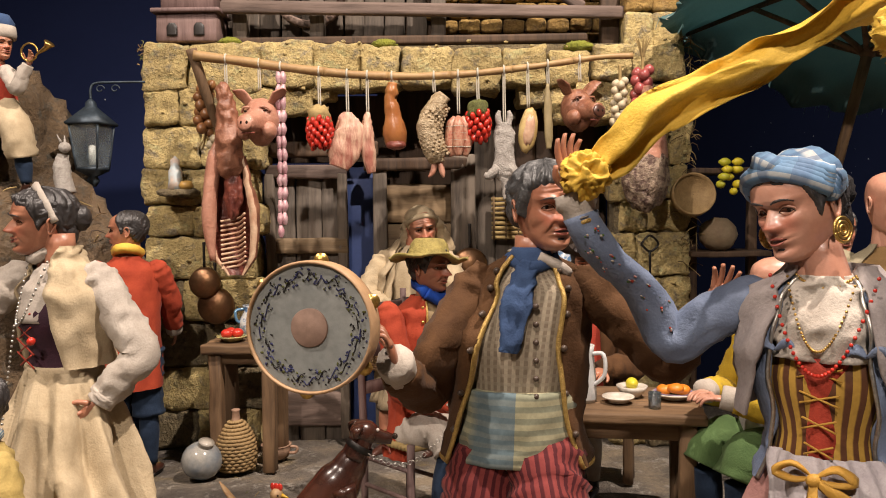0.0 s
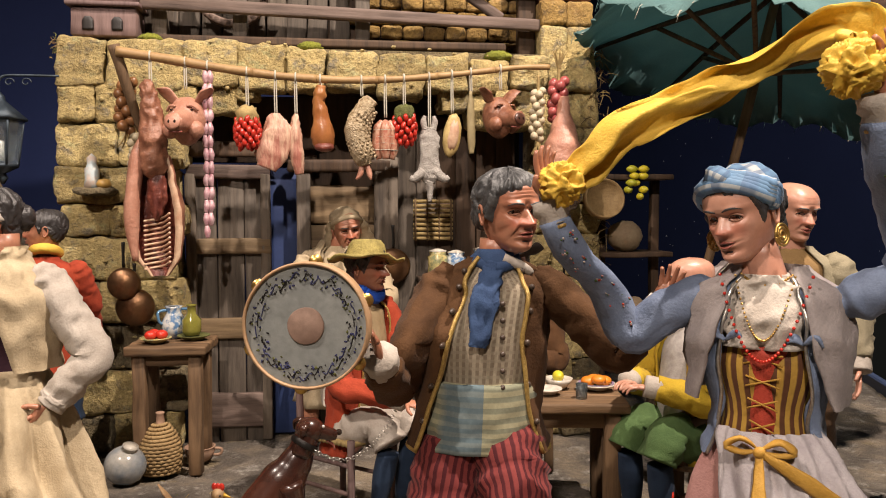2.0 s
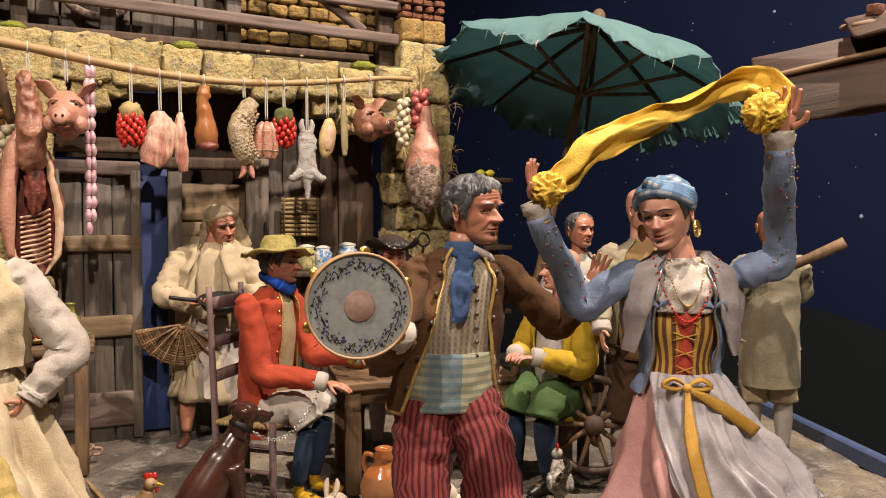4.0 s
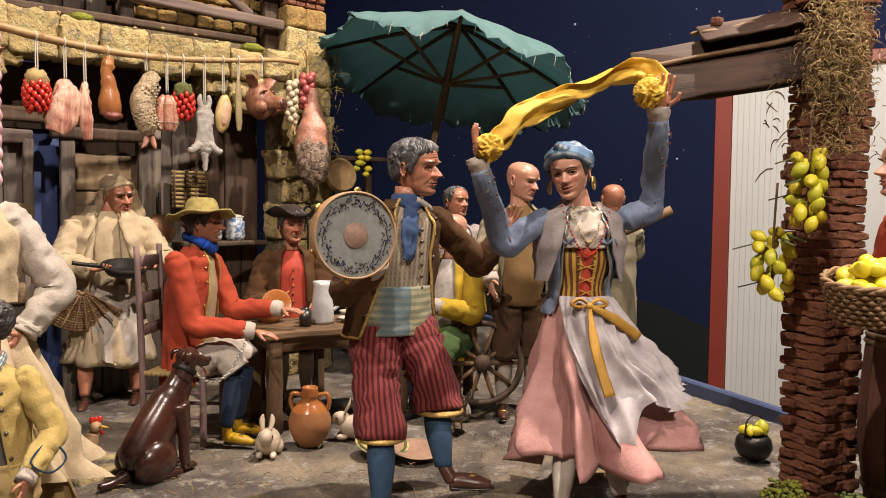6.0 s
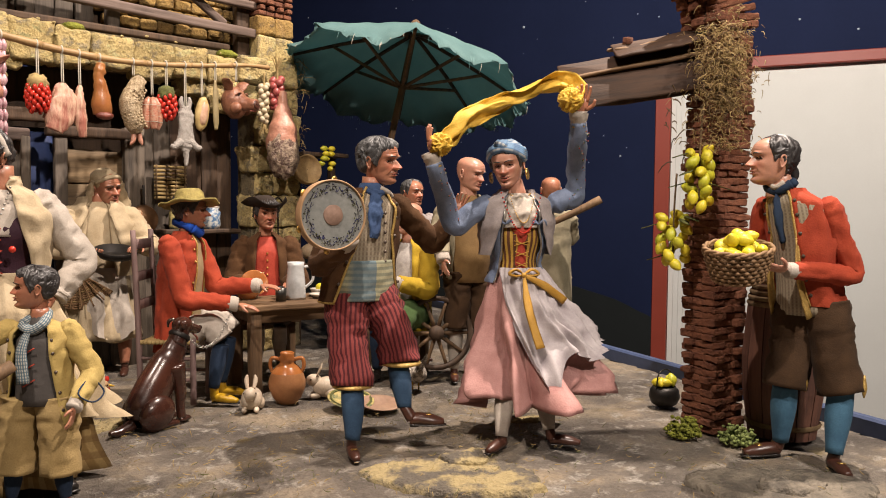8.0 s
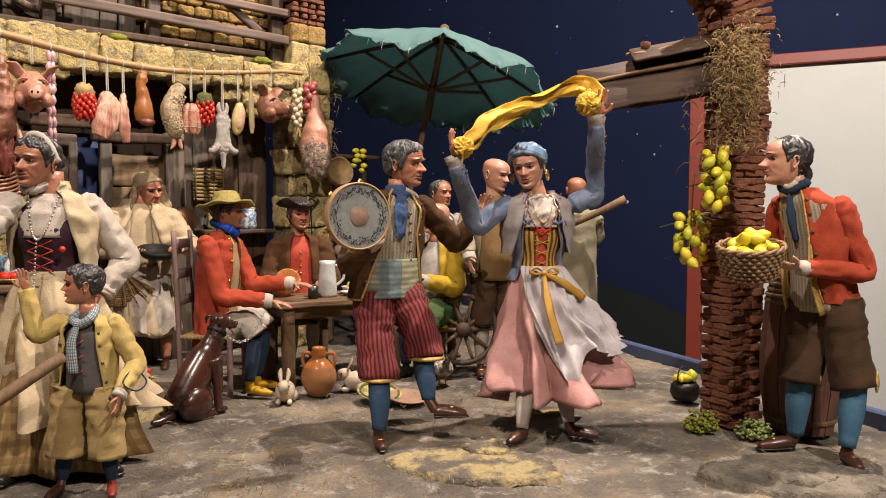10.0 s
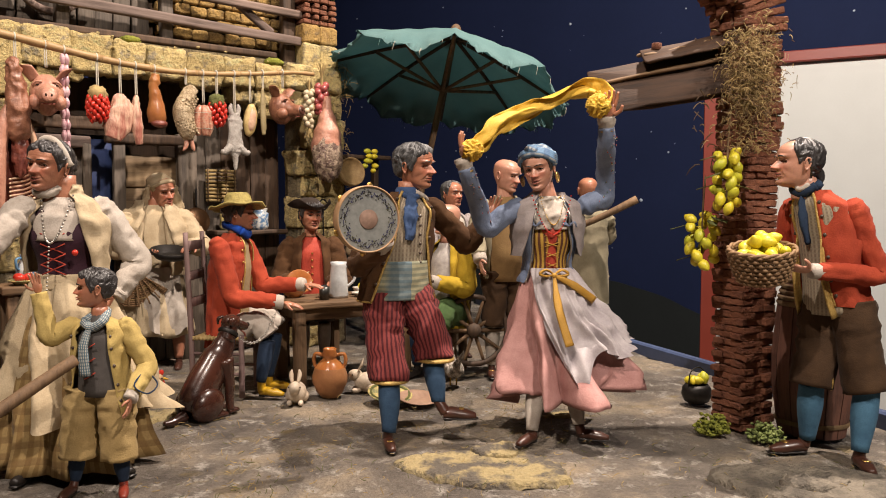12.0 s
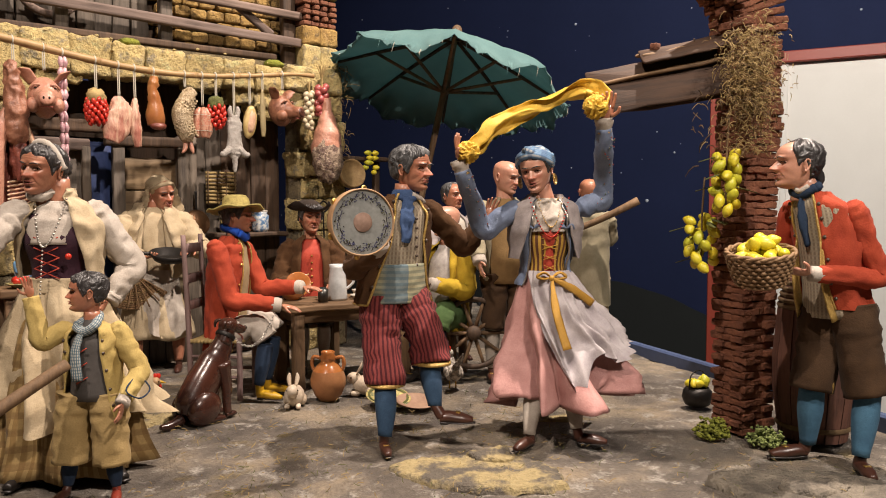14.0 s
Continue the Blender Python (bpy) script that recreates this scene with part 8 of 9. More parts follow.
sh.lathe((0, 0, 0), [(.010, 0), (.0155, .010), (.0165, .022), (.010, .033), (.0095, .040), (.0115, .043), (.0085, .042)], MAJOLICA, 22, None, (True, False))
part("body", sh, cru)
for s in (-1, 1):
    sh = Shape()
    sh.tube([(s * .0095, 0, .038), (s * .021, 0, .036), (s * .020, 0, .024), (s * .016, 0, .020)], .002, surface("light_blue_glaze", (.12, .26, .42), None, .2), 8, 14)
    part("handle", sh, cru)

# ---- pan, fan basket, club, stick, wheel ----
pan = holder("frying_pan", at_place((.000, 1.183, .206), turn(14, 0, 0).to_4x4()), "black iron frying pan held by the old cook", "pan")
sh = Shape()
sh.lathe((0, 0, 0), [(.0005, -.008), (.024, -.008), (.032, .003), (.0335, .003), (.025, -.010), (.0005, -.010)], IRON, 32, None, (False, False))
part("dish", sh, pan)
sh = Shape()
sh.tube([(-.032, 0, .002), (-.055, .004, .004), (-.07, .006, .006)], [.0035, .003, .003], IRON, 8, 8)
part("handle", sh, pan)
fan = holder("fan_basket", at_place((-.058, 1.216, .143), turn(8, 12, 0).to_4x4()), "brown woven wicker fan basket hung on cook's arm", "basket")
sh = Shape()
for k in range(15):
    r = .006 + .0040 * k
    pts = [V((r * math.cos(a), -.012 * math.sin((a + .2) * 1.0) * (r / .06), r * math.sin(a) + .03)) for a in [math.pi + .35 + (math.pi - .7) * j / 20 for j in range(21)]]
    sh.tube(pts, .0027, WICKERLIGHT if k % 4 == 3 else WICKER, 6, 41, .0004, 3)
part("weave", sh, fan)
for j in range(9):
    a = math.pi + .35 + (math.pi - .7) * j / 8
    sh = Shape()
    sh.tube([(.006 * math.cos(a), .001, .006 * math.sin(a) + .03), (.060 * math.cos(a), -.010, .060 * math.sin(a) + .03)], .0013, WICKER, 6, 6)
    part("rib", sh, fan)
sh = Shape()
sh.tube([(.619, .899, .231), (.674, .846, .264), (.722, .803, .297)], [.0052, .006, .0073], WOODLEG, 10, 10)
sh.thing("club", "smooth brown wooden club carried on a shoulder", "club")
sh = Shape()
sh.tube([(-.335, .595, .085), (-.298, .605, .106), (-.236, .622, .140)], [.0062, .006, .0055], WOODLEG, 12, 10, .0004)
sh.thing("walking_stick", "thick reddish wooden stick beside the boy", "stick")
wh = holder("cart_wheel", at_place((.408, .868, .078), facing((-.45, -.9, .05))), "dark wooden spoked cart wheel leaning behind the dancers", "wheel")
sh = Shape()
sh.lathe((0, 0, 0), [(.052, -.004), (.060, -.004), (.060, .004), (.052, .004), (.052, -.004)], WOODDARK, 36, turn(90, 0, 0), (False, False), .01)
part("felloe", sh, wh)
sh = Shape()
sh.lathe((0, 0, 0), [(.006, -.014), (.011, -.010), (.013, 0), (.011, .010), (.006, .014)], WOODDARK, 18, turn(90, 0, 0))
part("hub", sh, wh)
for i in range(10):
    a = 2 * math.pi * i / 10
    sh = Shape()
    sh.tube([(.010 * math.cos(a), 0, .010 * math.sin(a)), (.054 * math.cos(a), 0, .054 * math.sin(a))], [.0035, .0026], WOODLEG, 8)
    part("spoke", sh, wh)

# ---- parasol ----
ax = V((.262, .095, 1)).normalized()
um = holder("parasol", at_place((.618, 1.232, .648), basis(V((.54, .84, 0)) - ax * V((.54, .84, 0)).dot(ax), ax).to_4x4()), "tattered teal canvas market parasol with brown wooden ribs", "parasol")
N = 8


def canopy_point(r, a, under=0.0):
    f = abs(math.sin(a * N / 2))
    z = -.098 * r ** 1.12 - .010 * r * r * f + .010 * r * noise.noise(V((r * 5 * math.cos(a), r * 5 * math.sin(a), 2))) - under
    rr = .256 * r * (1 - .03 * f * r) * (1 + (.11 * noise.noise(V((math.cos(a) * 7, math.sin(a) * 7, 3))) + .03 * noise.noise(V((math.cos(a) * 30, math.sin(a) * 40, 3)))) * (r > .95))
    if r > .86:
        z -= (r - .86) / .14 * (.010 + .030 * f ** .6 * (.55 + .9 * noise.noise(V((math.cos(a) * 2.2, math.sin(a) * 2.2, 8)))) + .008 * noise.noise(V((math.cos(a) * 14, math.sin(a) * 14, 5))))
    return V((rr * math.cos(a), rr * math.sin(a), z))


sh = Shape()
rs = [.02, .1, .2, .3, .4, .5, .6, .7, .8, .88, .94, 1.0]
ang = [2 * math.pi * (j % 192) / 192 for j in range(193)]
sh.grid([[canopy_point(r, a) for a in ang] for r in rs] + [[canopy_point(r, a, .0014) for a in ang] for r in rs[::-1]], TEAL)
part("canopy", sh, um, "faded teal canvas with ragged hem")
sh = Shape()
sh.ball((0, 0, .012), (.012, .012, .016), WOODLEG, None, 14, 10)
part("finial", sh, um)
sh = Shape()
lean = um.matrix_world.to_3x3().inverted() @ V((-.235, .03, -1)).normalized()
sh.tube([(0, 0, 0), lean * .11, lean * .32, lean * .655], [.006, .0068, .0065, .007], WOODLEG, 12, 14, .0005)
part("pole", sh, um)
sh = Shape()
sh.lathe(lean * .118, [(.007, -.008), (.0105, -.004), (.0105, .006), (.007, .009)], WOODLEG, 16)
part("runner", sh, um)
for i in range(N):
    a = 2 * math.pi * i / N
    sh = Shape()
    sh.tube([canopy_point(.04, a, .005), canopy_point(.5, a, .006), canopy_point(.97, a, .005)], [.0042, .0042, .003], WOODDARK, 8, 10)
    rib = part("rib", sh, um)
    sh = Shape()
    sh.tube([lean * .118 + V((.010 * math.cos(a), .010 * math.sin(a), 0)), canopy_point(.62, a, .008)], .0036, WOODLEG, 8, 6)
    part("strut", sh, rib)
sh = Shape()
for i in range(90):
    a = rng.uniform(0, 6.28)
    p = canopy_point(.99, a)
    sh.tube([p, p + V((math.cos(a), math.sin(a), 0)) * .004 + V((0, 0, -.008 * rng.random())), p + V((math.cos(a), math.sin(a), 0)) * .007 * rng.random() + V((0, 0, -.022 * rng.random()))], .0004, STRING if i % 4 == 0 else TEAL, 4, 5)
part("loose_threads", sh, um, kind="stuff")

# ---- the hanging pole and its wares (tavern front coordinates) ----
def pole_point(t):
    """The sagging cane, t from 0 to 1."""
    u = .098 + .575 * t
    return V((u, -.088 + .062 * t, .536 - .027 * math.sin(math.pi * min(1, t * 1.05)) ** 1.2 + .004 * t))


cane = holder("hanging_cane", FM, "long pale bamboo cane hung across the tavern front", "pole")
for i in range(7):
    sh = Shape()
    a, b = i / 7, (i + 1) / 7
    sh.tube([pole_point(a), pole_point((a + b) / 2), pole_point(b)], [.0068 - .0004 * i, .0060 - .0004 * i, .0066 - .0004 * i], CANE, 10, 10, .0004)
    part("segment", sh, cane)
sh = Shape()
sh.tube([(.094, -.085, .545), (.105, -.075, .50), (.118, -.05, .44)], [.0075, .0065, .0055], WOODLEG, 10, 10, .0006)
sh.thing("forked_prop", "short brown branch propping the cane", "branch", m=FM)


def hang(name, u, ztop, label, category, group="wares hung from the cane"):
    """An Empty under the cane at u; its origin is where the string ends."""
    t = (u - .098) / .575
    p = pole_point(max(0, min(1, t)))
    h = holder(name, FM @ Matrix.Translation((u, p.y - .002, ztop)), label, category, group)
    sh = Shape()
    top = p.z - ztop
    if top > .004:
        sh.tube([(-.0008, 0, 0), (-.0012, 0, top * .5), (-.001, 0, top + .004)], .0009, STRING, 5)
        sh.tube([(.0018, 0, 0), (.0014, 0, top * .5), (.0012, 0, top + .004)], .0009, STRING, 5)
    sh.lathe((0, .002, top), [(.0062, -.0012), (.0078, 0), (.0062, .0012)], STRING, 10, turn(0, 90, 0), (False, False))
    part("string", sh, h)
    return h


def wob(a, f, seed=0.0):
    return lambda q: q * (1 + a * noise.noise(q * f + V((seed, seed, 0))))


# brown onion plait and garlic plait on the left
for nm, u, z0, z1, m, n, r, lab, v in (("onion_plait", .100, .505, .440, CHESTNUT, 17, .0075, "plait of small brown onions on the wall", -.052), ("garlic_plait", .112, .440, .365, GARLIC, 22, .006, "plait of dry garlic with curling stems", -.05), ("garlic_plait", .652, .505, .435, GARLIC, 22, .0058, "plait of white garlic bulbs beside the pig head", -.045), ("red_onion_plait", .683, .520, .462, ONION, 16, .0078, "plait of red onions with straw top", -.04)):
    h = holder(nm, FM @ Matrix.Translation((u, v, z0)), lab, "plait", "plaits of onions and garlic")
    sh = Shape()
    sh.tube([(0, 0, .02), (0, 0, 0), (-.004, 0, -(z0 - z1))], .0022, STRAW, 6, 8)
    for i in range(14 if m in (ONION, GARLIC) else 6):
        a = rng.uniform(0, 6.28)
        q = V((0, 0, .012 if m == ONION else -(z0 - z1)))
        d = V((.010 * math.cos(a), .008 * math.sin(a), .028 if m == ONION else -.022))
        sh.tube([q, q + d * .6, q + d + V((.003 * math.cos(a), 0, 0))], [.0012, .001, .0004], STRAW, 5, 6)
    part("straw_plait", sh, h)
    for i in range(n):
        sh = Shape()
        a, zz = i * 2.4, -(z0 - z1) * (i + .5) / n
        sh.ball((r * 1.05 * math.cos(a) - .003 * i / n, r * .8 * math.sin(a), zz), (r, r, r * .95), m, turn(rng.uniform(-40, 40), rng.uniform(-40, 40), 0), 10, 8, lambda q: V((q.x, q.y, q.z + .25 * max(0, q.z) ** 6)))
        part("bulb", sh, h)

# split pork carcass
h = hang("pork_carcass", .138, .492, "split pork carcass with open ribs hung by its legs", "meat")
sh = Shape()
sh.tube([(-.004, 0, .010), (-.003, 0, .0), (.000, .002, -.03), (.002, 0, -.065), (.002, .004, -.10), (.002, .006, -.115)], [.003, .0085, .0120, .0160, .0165, .006], PORKDARK, 30, 60, .0026, .7)
part("hind_leg", sh, h)
rows_o = []
for i in range(26):
    t = i / 25
    zc = -.085 - .155 * t
    w = .0245 * (1 + .45 * math.sin(math.pi * t)) * (1 - .55 * max(0, t - .85) / .15)
    x0 = -.004 + .010 * t
    row = []
    for j in range(29):
        a = radians(-12 + 204 * j / 28)
        q = V((math.cos(a) * 2, math.sin(a) * 2, t * 6))
        d = 1 + .10 * noise.noise(q) + .05 * noise.noise(q * 2.7)
        row.append(V((x0 + w * math.cos(a) * d, .006 + w * .75 * math.sin(a) * d, zc)))
    inn = [V((x0 + (p.x - x0) * .72, .006 + (p.y - .006) * .72, p.z)) for p in row]
    rows_o.append((row, inn))
sh = Shape()
sh.grid([r for r, _ in rows_o], surface('carcass_skin', (.36, .17, .10), (.17, .055, .035), .38, 40, 220, .4, .0015, spread=.18, coat=.2))
sh.grid([i for _, i in rows_o], MEAT)
sh.grid([[r[0], i[0]] for r, i in rows_o], FAT)
sh.grid([[r[-1], i[-1]] for r, i in rows_o], FAT)
part("flank", sh, h)
for i in range(11):
    sh = Shape()
    zz = -.165 - .0062 * i
    sh.tube([(.021, -.002, zz + .006), (.010, .011, zz), (-.006, .012, zz - .003), (-.011, .002, zz - .004)], .0016, FAT, 6, 12)
    part("rib", sh, h)
sh = Shape()
sh.ball((.005, .005, -.128), (.0125, .009, .040), MEAT, None, 30, 30, lambda q: q * (1 + .30 * noise.noise(q * 2.4) - .25 * abs(noise.noise(q * 6))))
part("offal", sh, h)
sh = Shape()
sh.tube([(-.010, .004, -.06), (-.018, .002, -.09), (-.026, 0, -.16), (-.022, 0, -.22)], [.004, .009, .0095, .003], PORK, 12, 16, .001)
part("fore_leg", sh, h)


def pig_head(name, u, z, mat, label, yaw, s=1.0, snout_dark=False):
    h = hang(name, u, z, label, "meat")
    e = Matrix.Translation((0, -.004, -.038 * s)) @ turn(0, 0, yaw).to_4x4() @ turn(-12, 0, 0).to_4x4()
    sh = Shape()
    rot = e.to_3x3()
    P0 = lambda x, y, zz: e @ V((x * s, y * s, zz * s))
    sh.ball(P0(0, .006, 0), (.023 * s, .024 * s, .030 * s), mat, rot, 24, 18, lambda q: V((q.x * (1 - .2 * max(0, -q.z)), q.y, q.z)) * (1 + .05 * noise.noise(q * 3)))
    sh.tube([P0(0, -.008, -.004), P0(0, -.026, -.012), P0(0, -.038, -.015)], [.016 * s, .0115 * s, .0105 * s], mat, 18, 12, .0006, 1)
    sh.ball(P0(0, -.039, -.0155), (.0098 * s, .003 * s, .0092 * s), LEATHER if snout_dark else PORK, rot, 14, 8)
    for q in (-1, 1):
        sh.ball(P0(q * .0035, -.0415, -.0155), (.0016 * s, .0012 * s, .0022 * s), EYE, rot, 6, 5)
        sh.ball(P0(q * .0125, -.014, .008), (.0022 * s, .0018 * s, .0012 * s), EYE, rot, 8, 6)
        sh.tube([P0(q * .007, -.016, .012), P0(q * .014, -.015, .0125), P0(q * .019, -.010, .008)], .0016 * s, mat, 6)
        sh.ball(P0(q * .016, -.004, -.014), (.009 * s, .012 * s, .011 * s), mat, rot, 12, 9)
    sh.tube([P0(-.008, -.028, -.024), P0(0, -.034, -.026), P0(.008, -.028, -.024)], .0012 * s, LIP, 6)
    part("head", sh, h)
    for q in (-1, 1):
        sh = Shape()
        sh.tube([P0(q * .014, .004, .022), P0(q * .025, -.003, .034), P0(q * .033, -.012, .036)], [.009 * s, .0105 * s, .0012 * s], mat, 14, 12, 0, 1, .3, side=(q, 0, 1))
        part("ear", sh, h)


pig_head("pig_head", .180, .492, PORK, "pale pink pig's head hung from the cane", -10, 1.05)
pig_head("smoked_pig_head", .600, .505, PORKDARK, "smoked reddish-brown pig's head hung from the cane", 28, .98, True)

# long string of small sausages
h = hang("sausage_string", .207, .520, "long doubled string of small pink sausages", "sausages")
for k, off, n in ((0, -.0030, 13), (1, .0030, 12)):
    for i in range(n):
        sh = Shape()
        zz = -.004 - .0166 * i
        sh.tube([(off + .001 * math.sin(i), .001 * k, zz), (off * .95 + .0006 * math.cos(i * 2), 0, zz - .008), (off + .001 * math.sin(i + 1), .001 * k, zz - .016)], [.0024, .0044, .0024], SAUSAGE, 10, 9)
        part("sausage", sh, h)

# chili bunches
for nm, u, z, n, gr in (("chili_bunch", .256, .470, 60, STRAW), ("chili_bunch", .463, .478, 46, GREENS)):
    h = hang(nm, u, z, "bunch of bright red chilies under dry green tops", "chilies")
    sh = Shape()
    sh.ball((0, 0, -.010), (.014, .012, .013), gr, None, 18, 12, wob(.35, 5, u * 9))
    for _ in range(40):
        a = rng.uniform(0, 6.28)
        sh.tube([(0, 0, -.002), (.010 * math.cos(a), .009 * math.sin(a), -.008), (.017 * math.cos(a), .013 * math.sin(a), -.020)], [.001, .001, .0004], gr, 5, 5)
    part("leafy_top", sh, h)
    for i in range(n):
        sh = Shape()
        a, zz = i * 2.4, -.014 - .038 * (i + .5) / n
        r = .0155 * math.sqrt(max(.1, 1 - ((zz + .030) / .026) ** 2))
        sh.ball((r * math.cos(a), r * .85 * math.sin(a), zz), (.0036, .0036, .0055), TOMATO, turn(rng.uniform(-25, 25), rng.uniform(-25, 25), 0), 8, 6)
        part("chili", sh, h)

# bacon slabs
BACON = surface("streaky_bacon", (.66, .45, .32), (.40, .15, .11), .4, 75, 300, .5, .0015, squash=(1, 1, .22), spread=.10)
for u, z, w, hh, skew, d in ((.292, .462, .021, .070, -.013, .24), (.318, .462, .0085, .078, .004, .8)):
    h = hang("bacon_slab", u, z, "slab of pale streaky bacon hung on string", "meat")
    sh = Shape()
    sh.tube([(0, 0, .002), (0, 0, -.006), (-skew * .2, 0, -hh * .35), (skew * .4, 0, -hh * .7), (skew, .001, -hh)], [w * .25, w * .55, w * .95, w, w * .62], BACON, 24, 26, .0012, 1, d)
    part("slab", sh, h)
    sh = Shape()
    sh.tube([(-w * .5, 0, -.006), (-w * .95 - skew * .2, 0, -hh * .4), (skew * .5 - w, .001, -hh * .75)], [.0015, .0026, .0015], PORKDARK, 10, 14, .0004)
    part("rind", sh, h)

# smoked shank
h = hang("smoked_shank", .350, .500, "orange-brown smoked pork shank tied with string", "meat")
sh = Shape()
sh.tube([(.001, 0, .002), (0, 0, -.010), (-.002, 0, -.020), (.001, 0, -.038), (.003, .002, -.062), (.004, .004, -.078)], [.006, .0085, .0075, .010, .0155, .0135], surface("amber_rind", (.44, .19, .06), (.28, .09, .03), .3, 30, 220, .3, .001, coat=.3), 18, 24, .0012, 1)
part("rind", sh, h)
sh = Shape()
sh.ball((.005, -.003, -.079), (.0135, .0125, .007), MEAT, turn(12, 0, 0), 16, 8, wob(.1, 3))
part("cut_face", sh, h)

# tripe
h = hang("tripe", .405, .490, "pale honeycomb tripe piece with pink feet", "meat")
sh = Shape()
sh.tube([(.014, 0, -.004), (.004, 0, -.018), (-.006, -.002, -.045), (.000, -.002, -.075), (.004, 0, -.092)], [.0085, .0125, .0165, .0145, .008], TRIPE, 22, 30, .0018, 1.2)
g4 = random.Random(4)
for i in range(150):
    t = i / 150
    a = i * 2.4
    zz = -.022 - .060 * t
    x0 = .004 - .009 * math.sin(math.pi * t)
    sh.ball((x0 + .0155 * math.cos(a), -.002 + .0155 * math.sin(a), zz), .0021, TRIPE, None, 6, 5)
part("honeycomb", sh, h)
for q in (-1, 1):
    sh = Shape()
    sh.tube([(.004 + q * .003, 0, -.090), (.004 + q * .006, -.002, -.104), (.002 + q * .010, -.004, -.112)], [.0045, .004, .0015], ORANGE if False else PORK, 8, 8)
    part("foot", sh, h)

# salami
h = hang("salami_bundle", .437, .462, "bundle of marbled red salami tied together", "sausages")
for i, (x, y) in enumerate(((-.009, 0), (.0, -.006), (.009, .001))):
    sh = Shape()
    sh.tube([(x * .5, y * .5, -.004), (x, y, -.016), (x * 1.2, y, -.04), (x * .9, y, -.056)], [.003, .0075, .0075, .004], SALAMI, 12, 14, .0004)
    part("salami", sh, h)
    for k in range(4):
        sh = Shape()
        sh.lathe((x * (1 + .05 * k), y, -.017 - .009 * k), [(.0074, -.0005), (.0080, 0), (.0074, .0005)], STRING, 12, None, (False, False))
        part("binding", sh, h)

# skinned rabbit fur
h = hang("rabbit_pelt", .498, .448, "grey-white rabbit pelt stretched and hung head down", "pelt")
sh = Shape()
sh.tube([(0, 0, .002), (0, 0, -.015), (0, -.001, -.040), (0, 0, -.062), (0, 0, -.075)], [.009, .0135, .0125, .015, .006], FUR, 20, 24, .0018, 2, .5, side=(1, 0, 0))
for q in (-1, 1):
    sh.tube([(q * .005, 0, -.002), (q * .008, 0, .010), (q * .006, 0, .018)], [.0045, .004, .002], FUR, 10, 8, .0005)
    sh.tube([(q * .008, 0, -.058), (q * .020, -.002, -.068), (q * .027, -.002, -.066)], [.008, .006, .003], FUR, 10, 10, .001)
sh.tube([(0, 0, -.07), (.001, 0, -.088), (0, 0, -.10)], [.006, .004, .002], FUR, 10, 10, .001)
part("fur", sh, h)

# cheese, stockfish
h = hang("provola_cheese", .530, .470, "flattened yellow-white dried cheese tied with string", "cheese")
sh = Shape()
sh.ball((0, 0, -.030), (.0125, .008, .030), surface("cheese_rind", (.60, .46, .20), (.42, .27, .09), .5, 60, 260, .4, .0015), turn(0, 8, 0), 18, 16, wob(.12, 3))
part("rind", sh, h)
sh = Shape()
sh.ball((.001, -.0045, -.030), (.008, .005, .021), FAT, turn(0, 8, 0), 14, 10, wob(.2, 4))
part("cut_face", sh, h)
h = hang("stockfish", .557, .500, "thin dried stockfish hung by the tail", "fish")
sh = Shape()
sh.tube([(0, 0, .002), (0, 0, -.03), (.001, 0, -.065), (.001, 0, -.085)], [.002, .005, .0055, .003], surface("dry_fish", (.36, .29, .15), (.22, .17, .08), .6), 12, 14, .0008, 1, .55)
part("body", sh, h)

# raw ham on the right pier
h = holder("raw_ham", FM @ Matrix.Translation((.682, -.055, .425)), "large raw ham leg with dark cut face on the wall", "meat")
sh = Shape()
sh.tube([(.006, .004, .070), (.005, .003, .048), (.004, .002, .024), (.003, 0, -.002), (.001, 0, -.030), (0, .002, -.058)], [.006, .009, .017, .026, .029, .018], PORK, 26, 30, .0016)
part("leg", sh, h)
sh = Shape()
sh.ball((-.001, -.009, -.048), (.0305, .024, .046), surface("dark_cut_meat", (.36, .27, .19), (.11, .06, .045), .55, 120, 300, 1, .004, spread=.08), None, 44, 36, lambda q: q * (1 + .10 * noise.noise(q * 3) + .09 * noise.noise(q * 8)))
part("cut_face", sh, h)

# ---- on the walls ----
h = holder("wall_niche_shelf", FM @ Matrix.Translation((.050, -.002, .362)), "small stone ledge with painted clay figure on the wall", "ledge")
sh = Shape()
sh.box((0, -.018, 0), (.05, .04, .010), STONEGREY, None, .003, .003, 4, 3)
part("ledge", sh, h)
sh = Shape()
sh.lathe((-.004, -.018, .005), [(.011, 0), (.009, .012), (.0095, .024), (.006, .032), (.0065, .040), (.0005, .046)], surface("blue_white_plaster", (.5, .58, .60), (.62, .5, .42), .6, 60, 200, .3, .001, spread=.08), 18)
sh.thing("plaster_shrine_figure", "small blue and white painted plaster shrine ornament", "ornament", m=FM @ Matrix.Translation((.050, -.002, .362)))
sh = Shape()
sh.lathe((.012, -.022, .005), [(.008, 0), (.010, .005), (.007, .011), (.0005, .012)], surface("amber_wax", (.5, .3, .08), None, .4), 14)
sh.thing("votive_cup", "small amber votive cup on the ledge", "cup", m=FM @ Matrix.Translation((.050, -.002, .362)))
